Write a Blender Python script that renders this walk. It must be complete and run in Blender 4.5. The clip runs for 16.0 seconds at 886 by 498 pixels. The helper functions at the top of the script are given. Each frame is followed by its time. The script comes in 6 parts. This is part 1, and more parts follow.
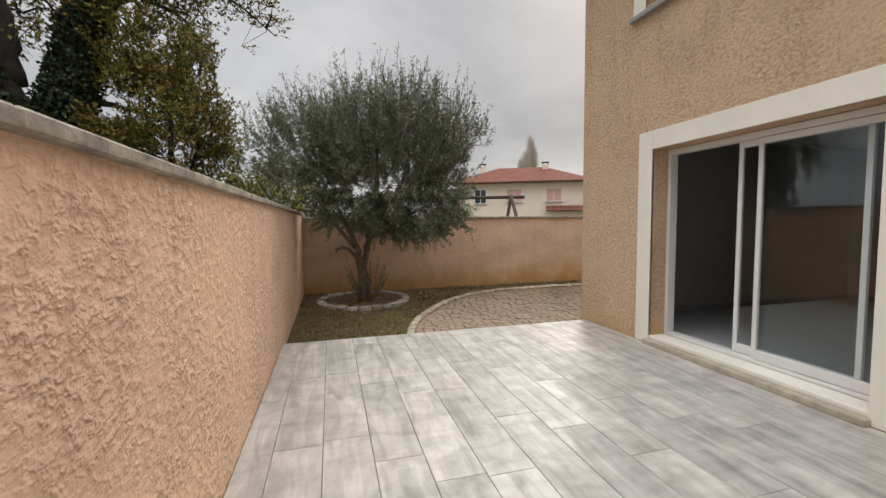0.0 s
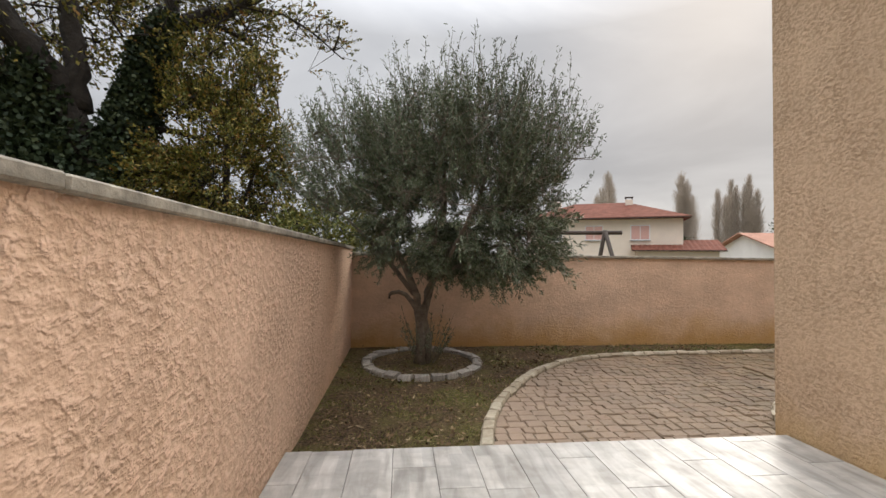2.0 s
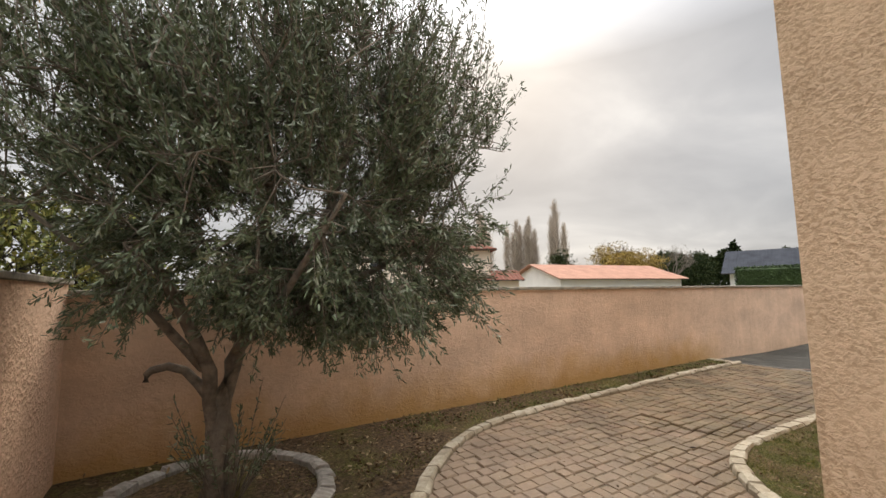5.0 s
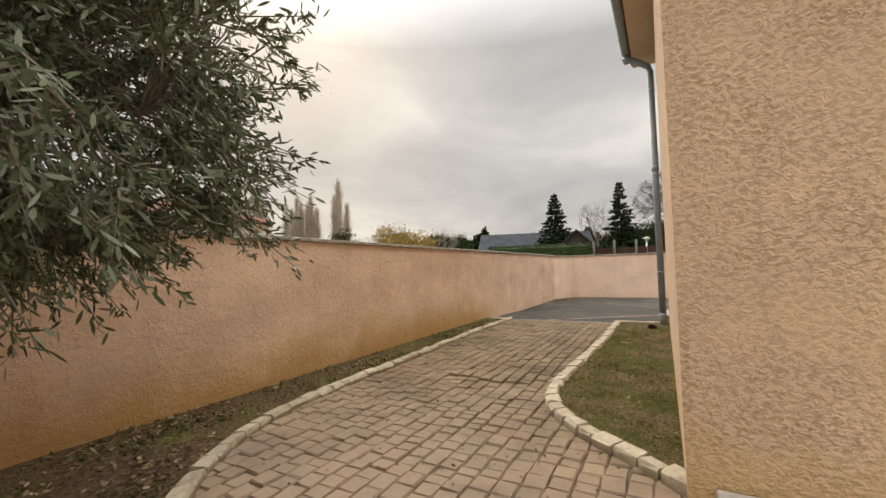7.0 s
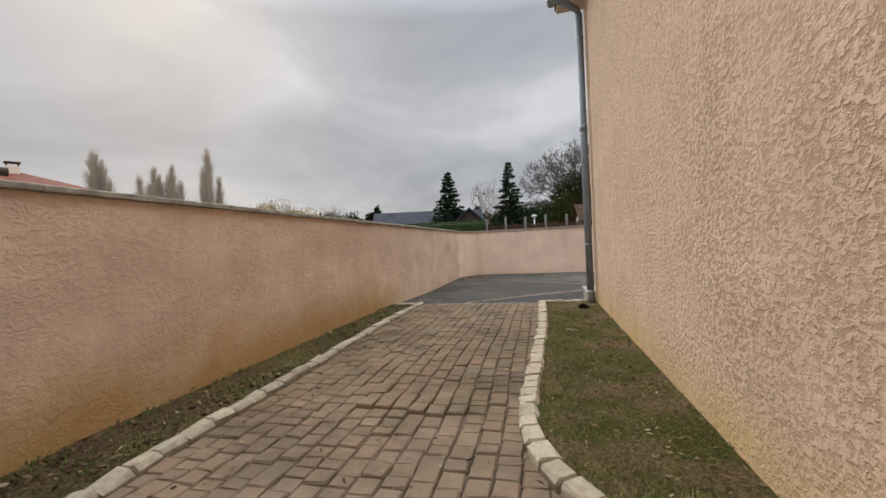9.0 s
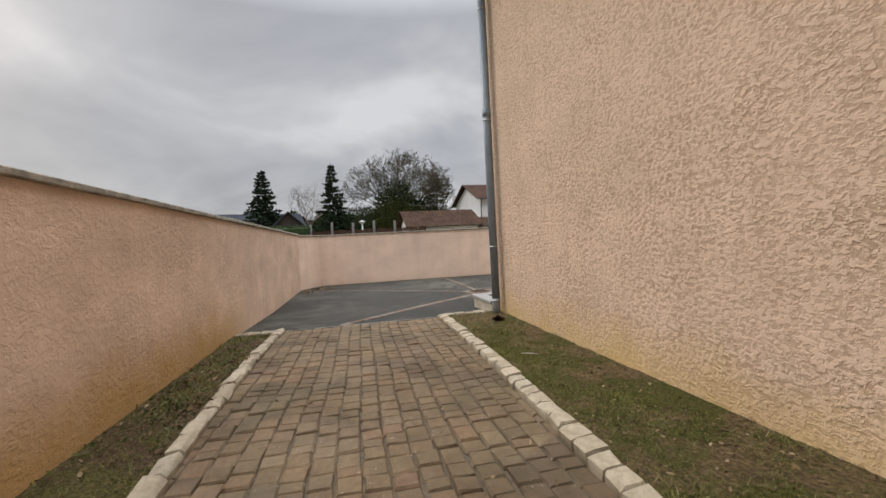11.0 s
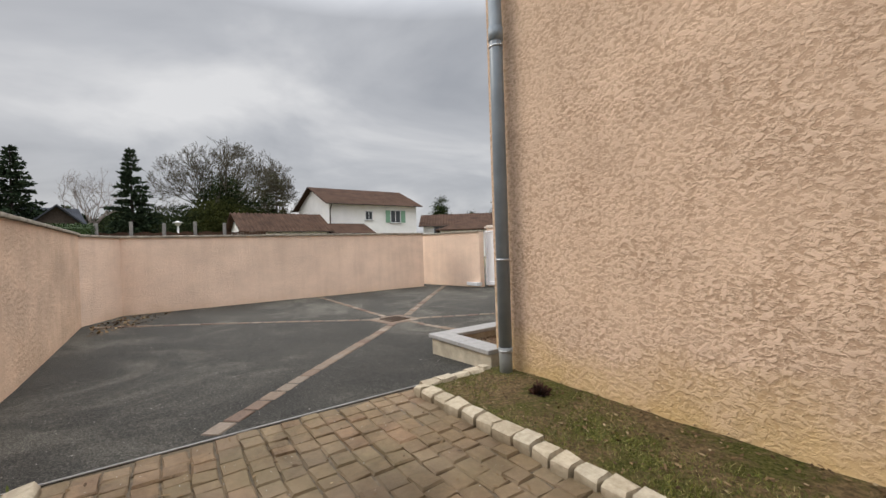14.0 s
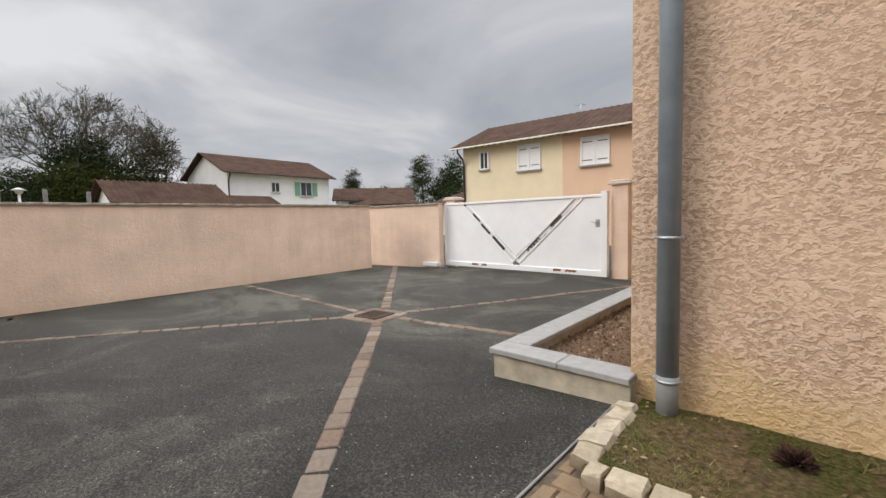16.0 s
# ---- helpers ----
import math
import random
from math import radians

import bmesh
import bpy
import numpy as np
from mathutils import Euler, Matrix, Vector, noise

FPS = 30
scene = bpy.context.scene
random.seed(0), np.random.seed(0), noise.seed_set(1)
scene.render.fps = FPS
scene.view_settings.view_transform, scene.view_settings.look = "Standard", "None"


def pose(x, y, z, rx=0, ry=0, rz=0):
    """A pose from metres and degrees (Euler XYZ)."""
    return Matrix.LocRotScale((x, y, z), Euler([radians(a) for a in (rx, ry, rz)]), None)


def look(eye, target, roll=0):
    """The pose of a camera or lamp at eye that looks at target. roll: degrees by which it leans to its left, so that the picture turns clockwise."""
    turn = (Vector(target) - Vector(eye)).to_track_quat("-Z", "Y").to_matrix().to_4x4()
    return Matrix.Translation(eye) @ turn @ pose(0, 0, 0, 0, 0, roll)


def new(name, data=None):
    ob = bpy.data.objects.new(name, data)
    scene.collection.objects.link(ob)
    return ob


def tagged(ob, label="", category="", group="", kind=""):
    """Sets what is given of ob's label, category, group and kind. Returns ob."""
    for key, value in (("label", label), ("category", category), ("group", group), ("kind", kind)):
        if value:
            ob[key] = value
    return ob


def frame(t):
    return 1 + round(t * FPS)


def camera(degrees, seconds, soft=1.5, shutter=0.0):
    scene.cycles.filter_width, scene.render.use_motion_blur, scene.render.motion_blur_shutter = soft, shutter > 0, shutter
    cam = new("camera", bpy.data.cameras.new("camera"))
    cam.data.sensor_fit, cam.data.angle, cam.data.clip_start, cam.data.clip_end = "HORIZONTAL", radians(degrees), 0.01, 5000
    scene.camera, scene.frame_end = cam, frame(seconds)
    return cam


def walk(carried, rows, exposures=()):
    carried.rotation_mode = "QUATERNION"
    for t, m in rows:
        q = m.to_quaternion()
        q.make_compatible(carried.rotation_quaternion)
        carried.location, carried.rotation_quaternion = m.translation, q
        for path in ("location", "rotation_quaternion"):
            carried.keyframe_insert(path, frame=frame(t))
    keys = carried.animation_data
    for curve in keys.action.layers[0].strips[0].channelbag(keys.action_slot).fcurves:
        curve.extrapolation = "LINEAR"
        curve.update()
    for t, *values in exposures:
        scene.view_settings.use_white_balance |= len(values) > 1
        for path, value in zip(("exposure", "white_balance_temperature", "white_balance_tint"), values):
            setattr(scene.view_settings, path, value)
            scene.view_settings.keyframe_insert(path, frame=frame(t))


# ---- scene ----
cam = camera(94.6, 16.0)
PATH = [
    (0, (-0.222, 0.958, 1.374), (0.305, 2.883, 1.243), -0.5),
    (0.5, (-0.143, 1.409, 1.389), (0.136, 3.388, 1.313), -0.0),
    (1, (-0.104, 1.85, 1.408), (0.089, 3.841, 1.41), -0.1),
    (1.5, (-0.038, 2.328, 1.386), (0.113, 4.322, 1.42), -0.2),
    (2, (0.026, 2.808, 1.396), (0.229, 4.797, 1.447), 0.7),
    (2.5, (0.037, 3.243, 1.469), (0.364, 5.213, 1.585), 0.9),
    (3, (0.041, 3.673, 1.487), (0.445, 5.625, 1.66), 0.2),
    (3.2, (0.032, 3.804, 1.488), (0.464, 5.747, 1.683), 0.2),
    (5.3, (0.143, 5.24, 1.44), (1.387, 6.797, 1.6), -1.5),
    (5.5, (0.208, 5.361, 1.427), (1.594, 6.799, 1.527), -1.7),
    (6, (0.402, 5.646, 1.287), (2.003, 6.844, 1.333), -0.4),
    (6.5, (0.521, 5.868, 1.177), (2.191, 6.965, 1.256), 0.7),
    (7, (0.805, 6.052, 1.088), (2.565, 6.997, 1.185), -1.6),
    (7.5, (1.129, 6.173, 1.049), (2.914, 7.072, 1.103), -1.2),
    (8, (1.491, 6.344, 1.004), (3.303, 7.191, 1.015), -0.2),
    (8.5, (1.764, 6.626, 1.049), (3.638, 7.323, 1.013), -2.4),
    (9, (2.232, 6.904, 1.032), (4.178, 7.365, 1.010), -2.7),
    (9.5, (2.627, 7.223, 0.967), (4.616, 7.421, 0.904), -2.1),
    (10, (2.935, 7.523, 0.982), (4.933, 7.486, 0.907), -3.1),
    (10.2, (3.076, 7.647, 0.995), (5.073, 7.534, 0.946), -3.4),
    (12.3, (5.104, 8.562, 1.02), (6.948, 7.789, 0.98), -1.9),
    (12.5, (5.309, 8.585, 1.007), (7.147, 7.799, 0.992), -2.4),
    (13, (5.869, 8.613, 1.073), (7.675, 7.754, 1.017), -1.8),
    (13.5, (6.363, 8.639, 1.092), (8.056, 7.577, 1.013), -2.3),
    (14, (6.885, 8.586, 1.063), (8.525, 7.441, 1.045), -1.9),
    (14.5, (7.401, 8.648, 1.068), (9.004, 7.453, 1.047), -0.5),
    (15, (7.887, 8.647, 1.077), (9.435, 7.382, 1.016), -0.4),
    (15.5, (8.417, 8.622, 1.082), (9.871, 7.252, 0.992), -0.8),
    (16, (8.955, 8.585, 1.056), (10.293, 7.106, 0.909), -1.6),
]
EXPOSURES = [(0, -0.08, 6850, 10), (3, 0.05, 6750, 10), (5.5, 0.2, 7250, 10), (7.3, 0.12, 7600, 10), (9, -0.13, 6700, 10), (13, -0.02, 6780, 10), (16, 0.07, 6750, 10)]
walk(cam, [(t, look(eye, target, roll)) for t, eye, target, roll in PATH], EXPOSURES)

# ---- light ----
SUN_AZ, SUN_EL = 48.0, 31.0


def build_world():
    w = bpy.data.worlds.new("sky")
    scene.world = w
    w.use_nodes = True
    nt = w.node_tree
    nt.nodes.clear()
    N, L = nt.nodes.new, nt.links.new
    out, bg = N("ShaderNodeOutputWorld"), N("ShaderNodeBackground")
    sky = N("ShaderNodeTexSky")
    sky.sky_type = "NISHITA"
    sky.sun_disc = False
    sky.sun_elevation = radians(SUN_EL)
    sky.sun_rotation = radians(90 - SUN_AZ)
    sky.air_density, sky.dust_density = 1.0, 3.0
    tc = N("ShaderNodeTexCoord")
    sep = N("ShaderNodeSeparateXYZ")
    L(tc.outputs["Generated"], sep.inputs[0])
    up = N("ShaderNodeMath"); up.operation = "MAXIMUM"; up.inputs[1].default_value = 0.0
    L(sep.outputs[2], up.inputs[0])
    add = N("ShaderNodeMath"); add.operation = "ADD"; add.inputs[1].default_value = 0.22
    L(up.outputs[0], add.inputs[0])
    dx = N("ShaderNodeMath"); dx.operation = "DIVIDE"
    dy = N("ShaderNodeMath"); dy.operation = "DIVIDE"
    L(sep.outputs[0], dx.inputs[0]); L(add.outputs[0], dx.inputs[1])
    L(sep.outputs[1], dy.inputs[0]); L(add.outputs[0], dy.inputs[1])
    comb = N("ShaderNodeCombineXYZ")
    L(dx.outputs[0], comb.inputs[0]); L(dy.outputs[0], comb.inputs[1])
    n1 = N("ShaderNodeTexNoise")
    n1.inputs["Scale"].default_value, n1.inputs["Detail"].default_value = 0.85, 6.0
    n1.inputs["Roughness"].default_value, n1.inputs["Distortion"].default_value = 0.52, 0.5
    L(comb.outputs[0], n1.inputs["Vector"])
    ramp = N("ShaderNodeValToRGB")
    cr = ramp.color_ramp
    cr.elements[0].position, cr.elements[0].color = 0.35, (0.58, 0.62, 0.70, 1)
    cr.elements[1].position, cr.elements[1].color = 0.69, (1.18, 1.21, 1.27, 1)
    e = cr.elements.new(0.52); e.color = (0.80, 0.84, 0.92, 1)
    L(n1.outputs["Fac"], ramp.inputs[0])
    # the overcast sky is brighter overhead than at the horizon
    grad = N("ShaderNodeMapRange")
    grad.inputs["From Min"].default_value, grad.inputs["From Max"].default_value = 0.48, 1.0
    grad.inputs["To Min"].default_value, grad.inputs["To Max"].default_value = 0.63, 5.2
    L(up.outputs[0], grad.inputs["Value"])
    mul = N("ShaderNodeVectorMath"); mul.operation = "SCALE"
    L(ramp.outputs[0], mul.inputs[0]); L(grad.outputs[0], mul.inputs["Scale"])
    # the sun glows through the thinner cloud round it
    dot = N("ShaderNodeVectorMath"); dot.operation = "DOT_PRODUCT"
    a, e_ = radians(SUN_AZ), radians(SUN_EL - 3)
    dot.inputs[1].default_value = (math.cos(e_) * math.cos(a), math.cos(e_) * math.sin(a), math.sin(e_))
    L(tc.outputs["Generated"], dot.inputs[0])
    pw = N("ShaderNodeMath"); pw.operation = "POWER"; pw.inputs[1].default_value = 28.0
    cl = N("ShaderNodeMath"); cl.operation = "MAXIMUM"; cl.inputs[1].default_value = 0.0
    L(dot.outputs["Value"], cl.inputs[0]); L(cl.outputs[0], pw.inputs[0])
    n2 = N("ShaderNodeTexNoise"); n2.inputs["Scale"].default_value, n2.inputs["Detail"].default_value = 1.5, 5.0
    L(comb.outputs[0], n2.inputs["Vector"])
    nr = N("ShaderNodeMapRange")
    nr.inputs["From Min"].default_value, nr.inputs["From Max"].default_value = 0.42, 0.62
    nr.inputs["To Max"].default_value = 0.05
    L(n2.outputs["Fac"], nr.inputs["Value"])
    gl = N("ShaderNodeMath"); gl.operation = "MULTIPLY"
    L(pw.outputs[0], gl.inputs[0]); L(nr.outputs[0], gl.inputs[1])
    gadd = N("ShaderNodeVectorMath"); gadd.operation = "ADD"
    L(mul.outputs[0], gadd.inputs[0]); L(gl.outputs[0], gadd.inputs[1])
    # a thinner, paler stretch of cloud to the north-west
    dot2 = N("ShaderNodeVectorMath"); dot2.operation = "DOT_PRODUCT"
    a2, e2 = radians(112), radians(30)
    dot2.inputs[1].default_value = (math.cos(e2) * math.cos(a2), math.cos(e2) * math.sin(a2), math.sin(e2))
    L(tc.outputs["Generated"], dot2.inputs[0])
    cl2 = N("ShaderNodeMath"); cl2.operation = "MAXIMUM"; cl2.inputs[1].default_value = 0.0
    pw2 = N("ShaderNodeMath"); pw2.operation = "POWER"; pw2.inputs[1].default_value = 9.0
    am2 = N("ShaderNodeMath"); am2.operation = "MULTIPLY"; am2.inputs[1].default_value = 0.20
    L(dot2.outputs["Value"], cl2.inputs[0]); L(cl2.outputs[0], pw2.inputs[0]); L(pw2.outputs[0], am2.inputs[0])
    gadd2 = N("ShaderNodeVectorMath"); gadd2.operation = "ADD"
    L(gadd.outputs[0], gadd2.inputs[0]); L(am2.outputs[0], gadd2.inputs[1])
    sk = N("ShaderNodeVectorMath"); sk.operation = "SCALE"; sk.inputs["Scale"].default_value = 0.08
    L(sky.outputs[0], sk.inputs[0])
    mix = N("ShaderNodeMix"); mix.data_type = "RGBA"
    mix.inputs["Factor"].default_value = 0.9
    L(sk.outputs[0], mix.inputs["A"]); L(gadd2.outputs[0], mix.inputs["B"])
    L(mix.outputs["Result"], bg.inputs[0])
    bg.inputs[1].default_value = SKY_STRENGTH
    L(bg.outputs[0], out.inputs[0])


SKY_STRENGTH = 1.0
build_world()
sun = new("sun", bpy.data.lights.new("sun", "SUN"))
sun.data.energy, sun.data.angle, sun.data.color = 1.45, radians(25), (1.0, 0.96, 0.9)
sun.matrix_world = look((0, 0, 30), (-30 * math.cos(radians(SUN_EL)) * math.cos(radians(SUN_AZ)), -30 * math.cos(radians(SUN_EL)) * math.sin(radians(SUN_AZ)), 30 - 30 * math.sin(radians(SUN_EL))))


# ---- materials ----
def mat(name, build, rough=0.8, metal=0.0, spec=0.4):
    m = bpy.data.materials.new(name)
    m.use_nodes = True
    nt = m.node_tree
    b = nt.nodes["Principled BSDF"]
    b.inputs["Roughness"].default_value = rough
    b.inputs["Metallic"].default_value = metal
    b.inputs["Specular IOR Level"].default_value = spec
    build(nt, b)
    return m


def coords(nt, scale=(1, 1, 1), kind="Object"):
    tc = nt.nodes.new("ShaderNodeTexCoord")
    mp = nt.nodes.new("ShaderNodeMapping")
    mp.inputs["Scale"].default_value = scale
    nt.links.new(tc.outputs[kind], mp.inputs[0])
    return mp.outputs[0]


def world_coords(nt, scale=(1, 1, 1)):
    g = nt.nodes.new("ShaderNodeNewGeometry")
    mp = nt.nodes.new("ShaderNodeMapping")
    mp.inputs["Scale"].default_value = scale
    nt.links.new(g.outputs["Position"], mp.inputs[0])
    return mp.outputs[0]


def noise_node(nt, vec, scale, detail=3.0, rough=0.55, dist=0.0):
    n = nt.nodes.new("ShaderNodeTexNoise")
    n.inputs["Scale"].default_value, n.inputs["Detail"].default_value = scale, detail
    n.inputs["Roughness"].default_value, n.inputs["Distortion"].default_value = rough, dist
    nt.links.new(vec, n.inputs["Vector"])
    return n.outputs["Fac"]


def ramp_node(nt, fac, stops):
    r = nt.nodes.new("ShaderNodeValToRGB")
    els = r.color_ramp.elements
    for i, (p, c) in enumerate(stops):
        e = els[i] if i < 2 else els.new(p)
        e.position = p
        e.color = (*c, 1) if len(c) == 3 else c
    nt.links.new(fac, r.inputs[0])
    return r.outputs[0]


def mix_node(nt, fac, a, b, mode="MIX"):
    m = nt.nodes.new("ShaderNodeMix")
    m.data_type, m.blend_type = "RGBA", mode
    for sock, v in ((m.inputs["Factor"], fac), (m.inputs["A"], a), (m.inputs["B"], b)):
        if isinstance(v, (int, float)):
            sock.default_value = v
        elif isinstance(v, tuple):
            sock.default_value = (*v, 1) if len(v) == 3 else v
        else:
            nt.links.new(v, sock)
    return m.outputs["Result"]


def math_node(nt, op, a, b=0.0, clamp=False):
    m = nt.nodes.new("ShaderNodeMath")
    m.operation, m.use_clamp = op, clamp
    for i, v in enumerate((a, b)):
        if isinstance(v, (int, float)):
            m.inputs[i].default_value = v
        else:
            nt.links.new(v, m.inputs[i])
    return m.outputs[0]


def bump_node(nt, b, height, dist=0.01, strength=1.0, after=None):
    bp = nt.nodes.new("ShaderNodeBump")
    bp.inputs["Distance"].default_value, bp.inputs["Strength"].default_value = dist, strength
    nt.links.new(height, bp.inputs["Height"])
    if after:
        nt.links.new(after, bp.inputs["Normal"])
    nt.links.new(bp.outputs[0], b.inputs["Normal"])
    return bp.outputs[0]


def z_of(nt, vec):
    s = nt.nodes.new("ShaderNodeSeparateXYZ")
    nt.links.new(vec, s.inputs[0])
    return s.outputs[2]


def stucco(name, base, stain, relief=0.012, size=1.0, foot=-0.1, shade_mix=0.5, blotch=0.10, bed_end=0.0, edge=0.5, calm=0.45, detail=4.5, fine=0.26):
    """Rough-cast render: thrown flakes with crushed tops over a pitted ground, patchy, with splashed dirt along its foot."""
    def build(nt, b):
        v = world_coords(nt)
        broad = noise_node(nt, world_coords(nt, (1, 1, 1.8)), 1.1, 5, 0.65)
        col = ramp_node(nt, broad, [(0.3, tuple(c * (1 - blotch) for c in base)), (0.7, tuple(min(1, c * (1 + blotch * 0.6)) for c in base))])
        flat = world_coords(nt, (1, 1, 1.2))
        flakes = noise_node(nt, flat, 21 / size, detail, 0.58, 0.1 * detail - 0.05)
        small = noise_node(nt, flat, 52 / size, 3, 0.6, 0.3)
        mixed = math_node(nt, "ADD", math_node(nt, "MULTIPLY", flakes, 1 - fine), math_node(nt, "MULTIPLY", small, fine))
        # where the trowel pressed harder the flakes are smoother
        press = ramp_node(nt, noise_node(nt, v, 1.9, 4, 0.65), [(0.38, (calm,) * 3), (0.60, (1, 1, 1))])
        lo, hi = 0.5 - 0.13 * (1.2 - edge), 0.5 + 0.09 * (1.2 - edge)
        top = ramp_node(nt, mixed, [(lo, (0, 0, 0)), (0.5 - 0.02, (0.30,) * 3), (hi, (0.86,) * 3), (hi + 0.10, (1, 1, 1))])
        # flakes are paler; shade is painted into the hollows by darkening their colour
        pit_shade = ramp_node(nt, mixed, [(0.38, (0.66, 0.61, 0.56)), (0.47, (0.88, 0.86, 0.83)), (0.545, (1.05, 1.05, 1.06)), (0.62, (1.12, 1.13, 1.16))])
        col = mix_node(nt, math_node(nt, "MULTIPLY", press, shade_mix), col, pit_shade, "MULTIPLY")
        # splash stain: height above the ground broken up by noise
        z = math_node(nt, "SUBTRACT", z_of(nt, v), foot)
        wob = math_node(nt, "MULTIPLY", noise_node(nt, v, 1.7, 5, 0.65), 0.9)
        h = math_node(nt, "SUBTRACT", wob, math_node(nt, "MULTIPLY", z, 1.15))
        st = math_node(nt, "MULTIPLY", math_node(nt, "ADD", h, 0.05, True), 1.5, True)
        if bed_end:
            # the splash stain ends with the earth bed
            sx = nt.nodes.new("ShaderNodeSeparateXYZ")
            nt.links.new(v, sx.inputs[0])
            st = math_node(nt, "MULTIPLY", st, math_node(nt, "ADD", math_node(nt, "MULTIPLY", math_node(nt, "SUBTRACT", bed_end, sx.outputs[0]), 0.6, True), 0.12), True)
        col = mix_node(nt, st, col, stain)
        streak = noise_node(nt, world_coords(nt, (5, 5, 0.5)), 1.0, 4, 0.6)
        col = mix_node(nt, 0.35, col, ramp_node(nt, streak, [(0.35, (0.82, 0.80, 0.78)), (0.55, (1, 1, 1))]), "MULTIPLY")
        nt.links.new(col, b.inputs["Base Color"])
        height = math_node(nt, "MULTIPLY", top, press)
        height = math_node(nt, "ADD", height, math_node(nt, "MULTIPLY", noise_node(nt, v, 120, 4, 0.7), 0.18))
        bump_node(nt, b, height, relief)
    return mat(name, build, 0.92, spec=0.2)


PEACH = (0.75, 0.515, 0.365)
TERRACE_RENDER = stucco("coarse_peach_wall_render", PEACH, (0.62, 0.42, 0.25), 0.018, 0.98, shade_mix=0.65, edge=0.0, calm=0.35, foot=-0.3, detail=2.3, fine=0.18)
WALL_RENDER = stucco("peach_wall_render", (0.68, 0.492, 0.36), (0.49, 0.30, 0.125), 0.0045, 0.95, shade_mix=0.25, blotch=0.22, foot=0.06, bed_end=10.6)
COURT_RENDER = stucco("pale_peach_wall_render", (0.79, 0.60, 0.465), (0.66, 0.46, 0.29), 0.0028, 0.9, shade_mix=0.12, blotch=0.12, foot=-0.45)
HOUSE_RENDER = stucco("peach_house_render", (0.63, 0.46, 0.332), (0.58, 0.40, 0.17), 0.0060, 0.68, shade_mix=0.9, foot=-0.1, edge=0.55, calm=0.6, fine=0.2, detail=3.2)
WEST_RENDER = stucco("coarse_peach_house_render", (0.62, 0.44, 0.29), (0.58, 0.38, 0.17), 0.0075, 0.68, shade_mix=0.8, foot=-0.1, edge=0.4, calm=0.5, detail=3.2)


def simple(name, c, rough=0.6, metal=0.0, var=0.12, scale=6.0, bump=0.0, bscale=40.0, spec=0.4, rnd=0.0):
    def build(nt, b):
        v = coords(nt)
        f = noise_node(nt, v, scale, 4, 0.6)
        col = ramp_node(nt, f, [(0.3, tuple(x * (1 - var) for x in c)), (0.7, tuple(min(1, x * (1 + var)) for x in c))])
        if rnd:
            oi = nt.nodes.new("ShaderNodeObjectInfo")
            col = mix_node(nt, 1.0, col, ramp_node(nt, oi.outputs["Random"], [(0, (1 - rnd,) * 3), (1, (1 + rnd,) * 3)]), "MULTIPLY")
        nt.links.new(col, b.inputs["Base Color"])
        if bump:
            bump_node(nt, b, noise_node(nt, v, bscale, 4, 0.6), bump)
    return mat(name, build, rough, metal, spec)


def leafy(name, stops, rough=0.6, spec=0.3, sub=0.0):
    def build(nt, b):
        g = nt.nodes.new("ShaderNodeNewGeometry")
        col = ramp_node(nt, g.outputs["Random Per Island"], stops)
        v = world_coords(nt)
        col = mix_node(nt, 0.5, col, ramp_node(nt, noise_node(nt, v, 1.3, 2), [(0.35, (0.7, 0.7, 0.72)), (0.65, (1.25, 1.22, 1.15))]), "MULTIPLY")
        nt.links.new(col, b.inputs["Base Color"])
    return mat(name, build, rough, spec=spec)


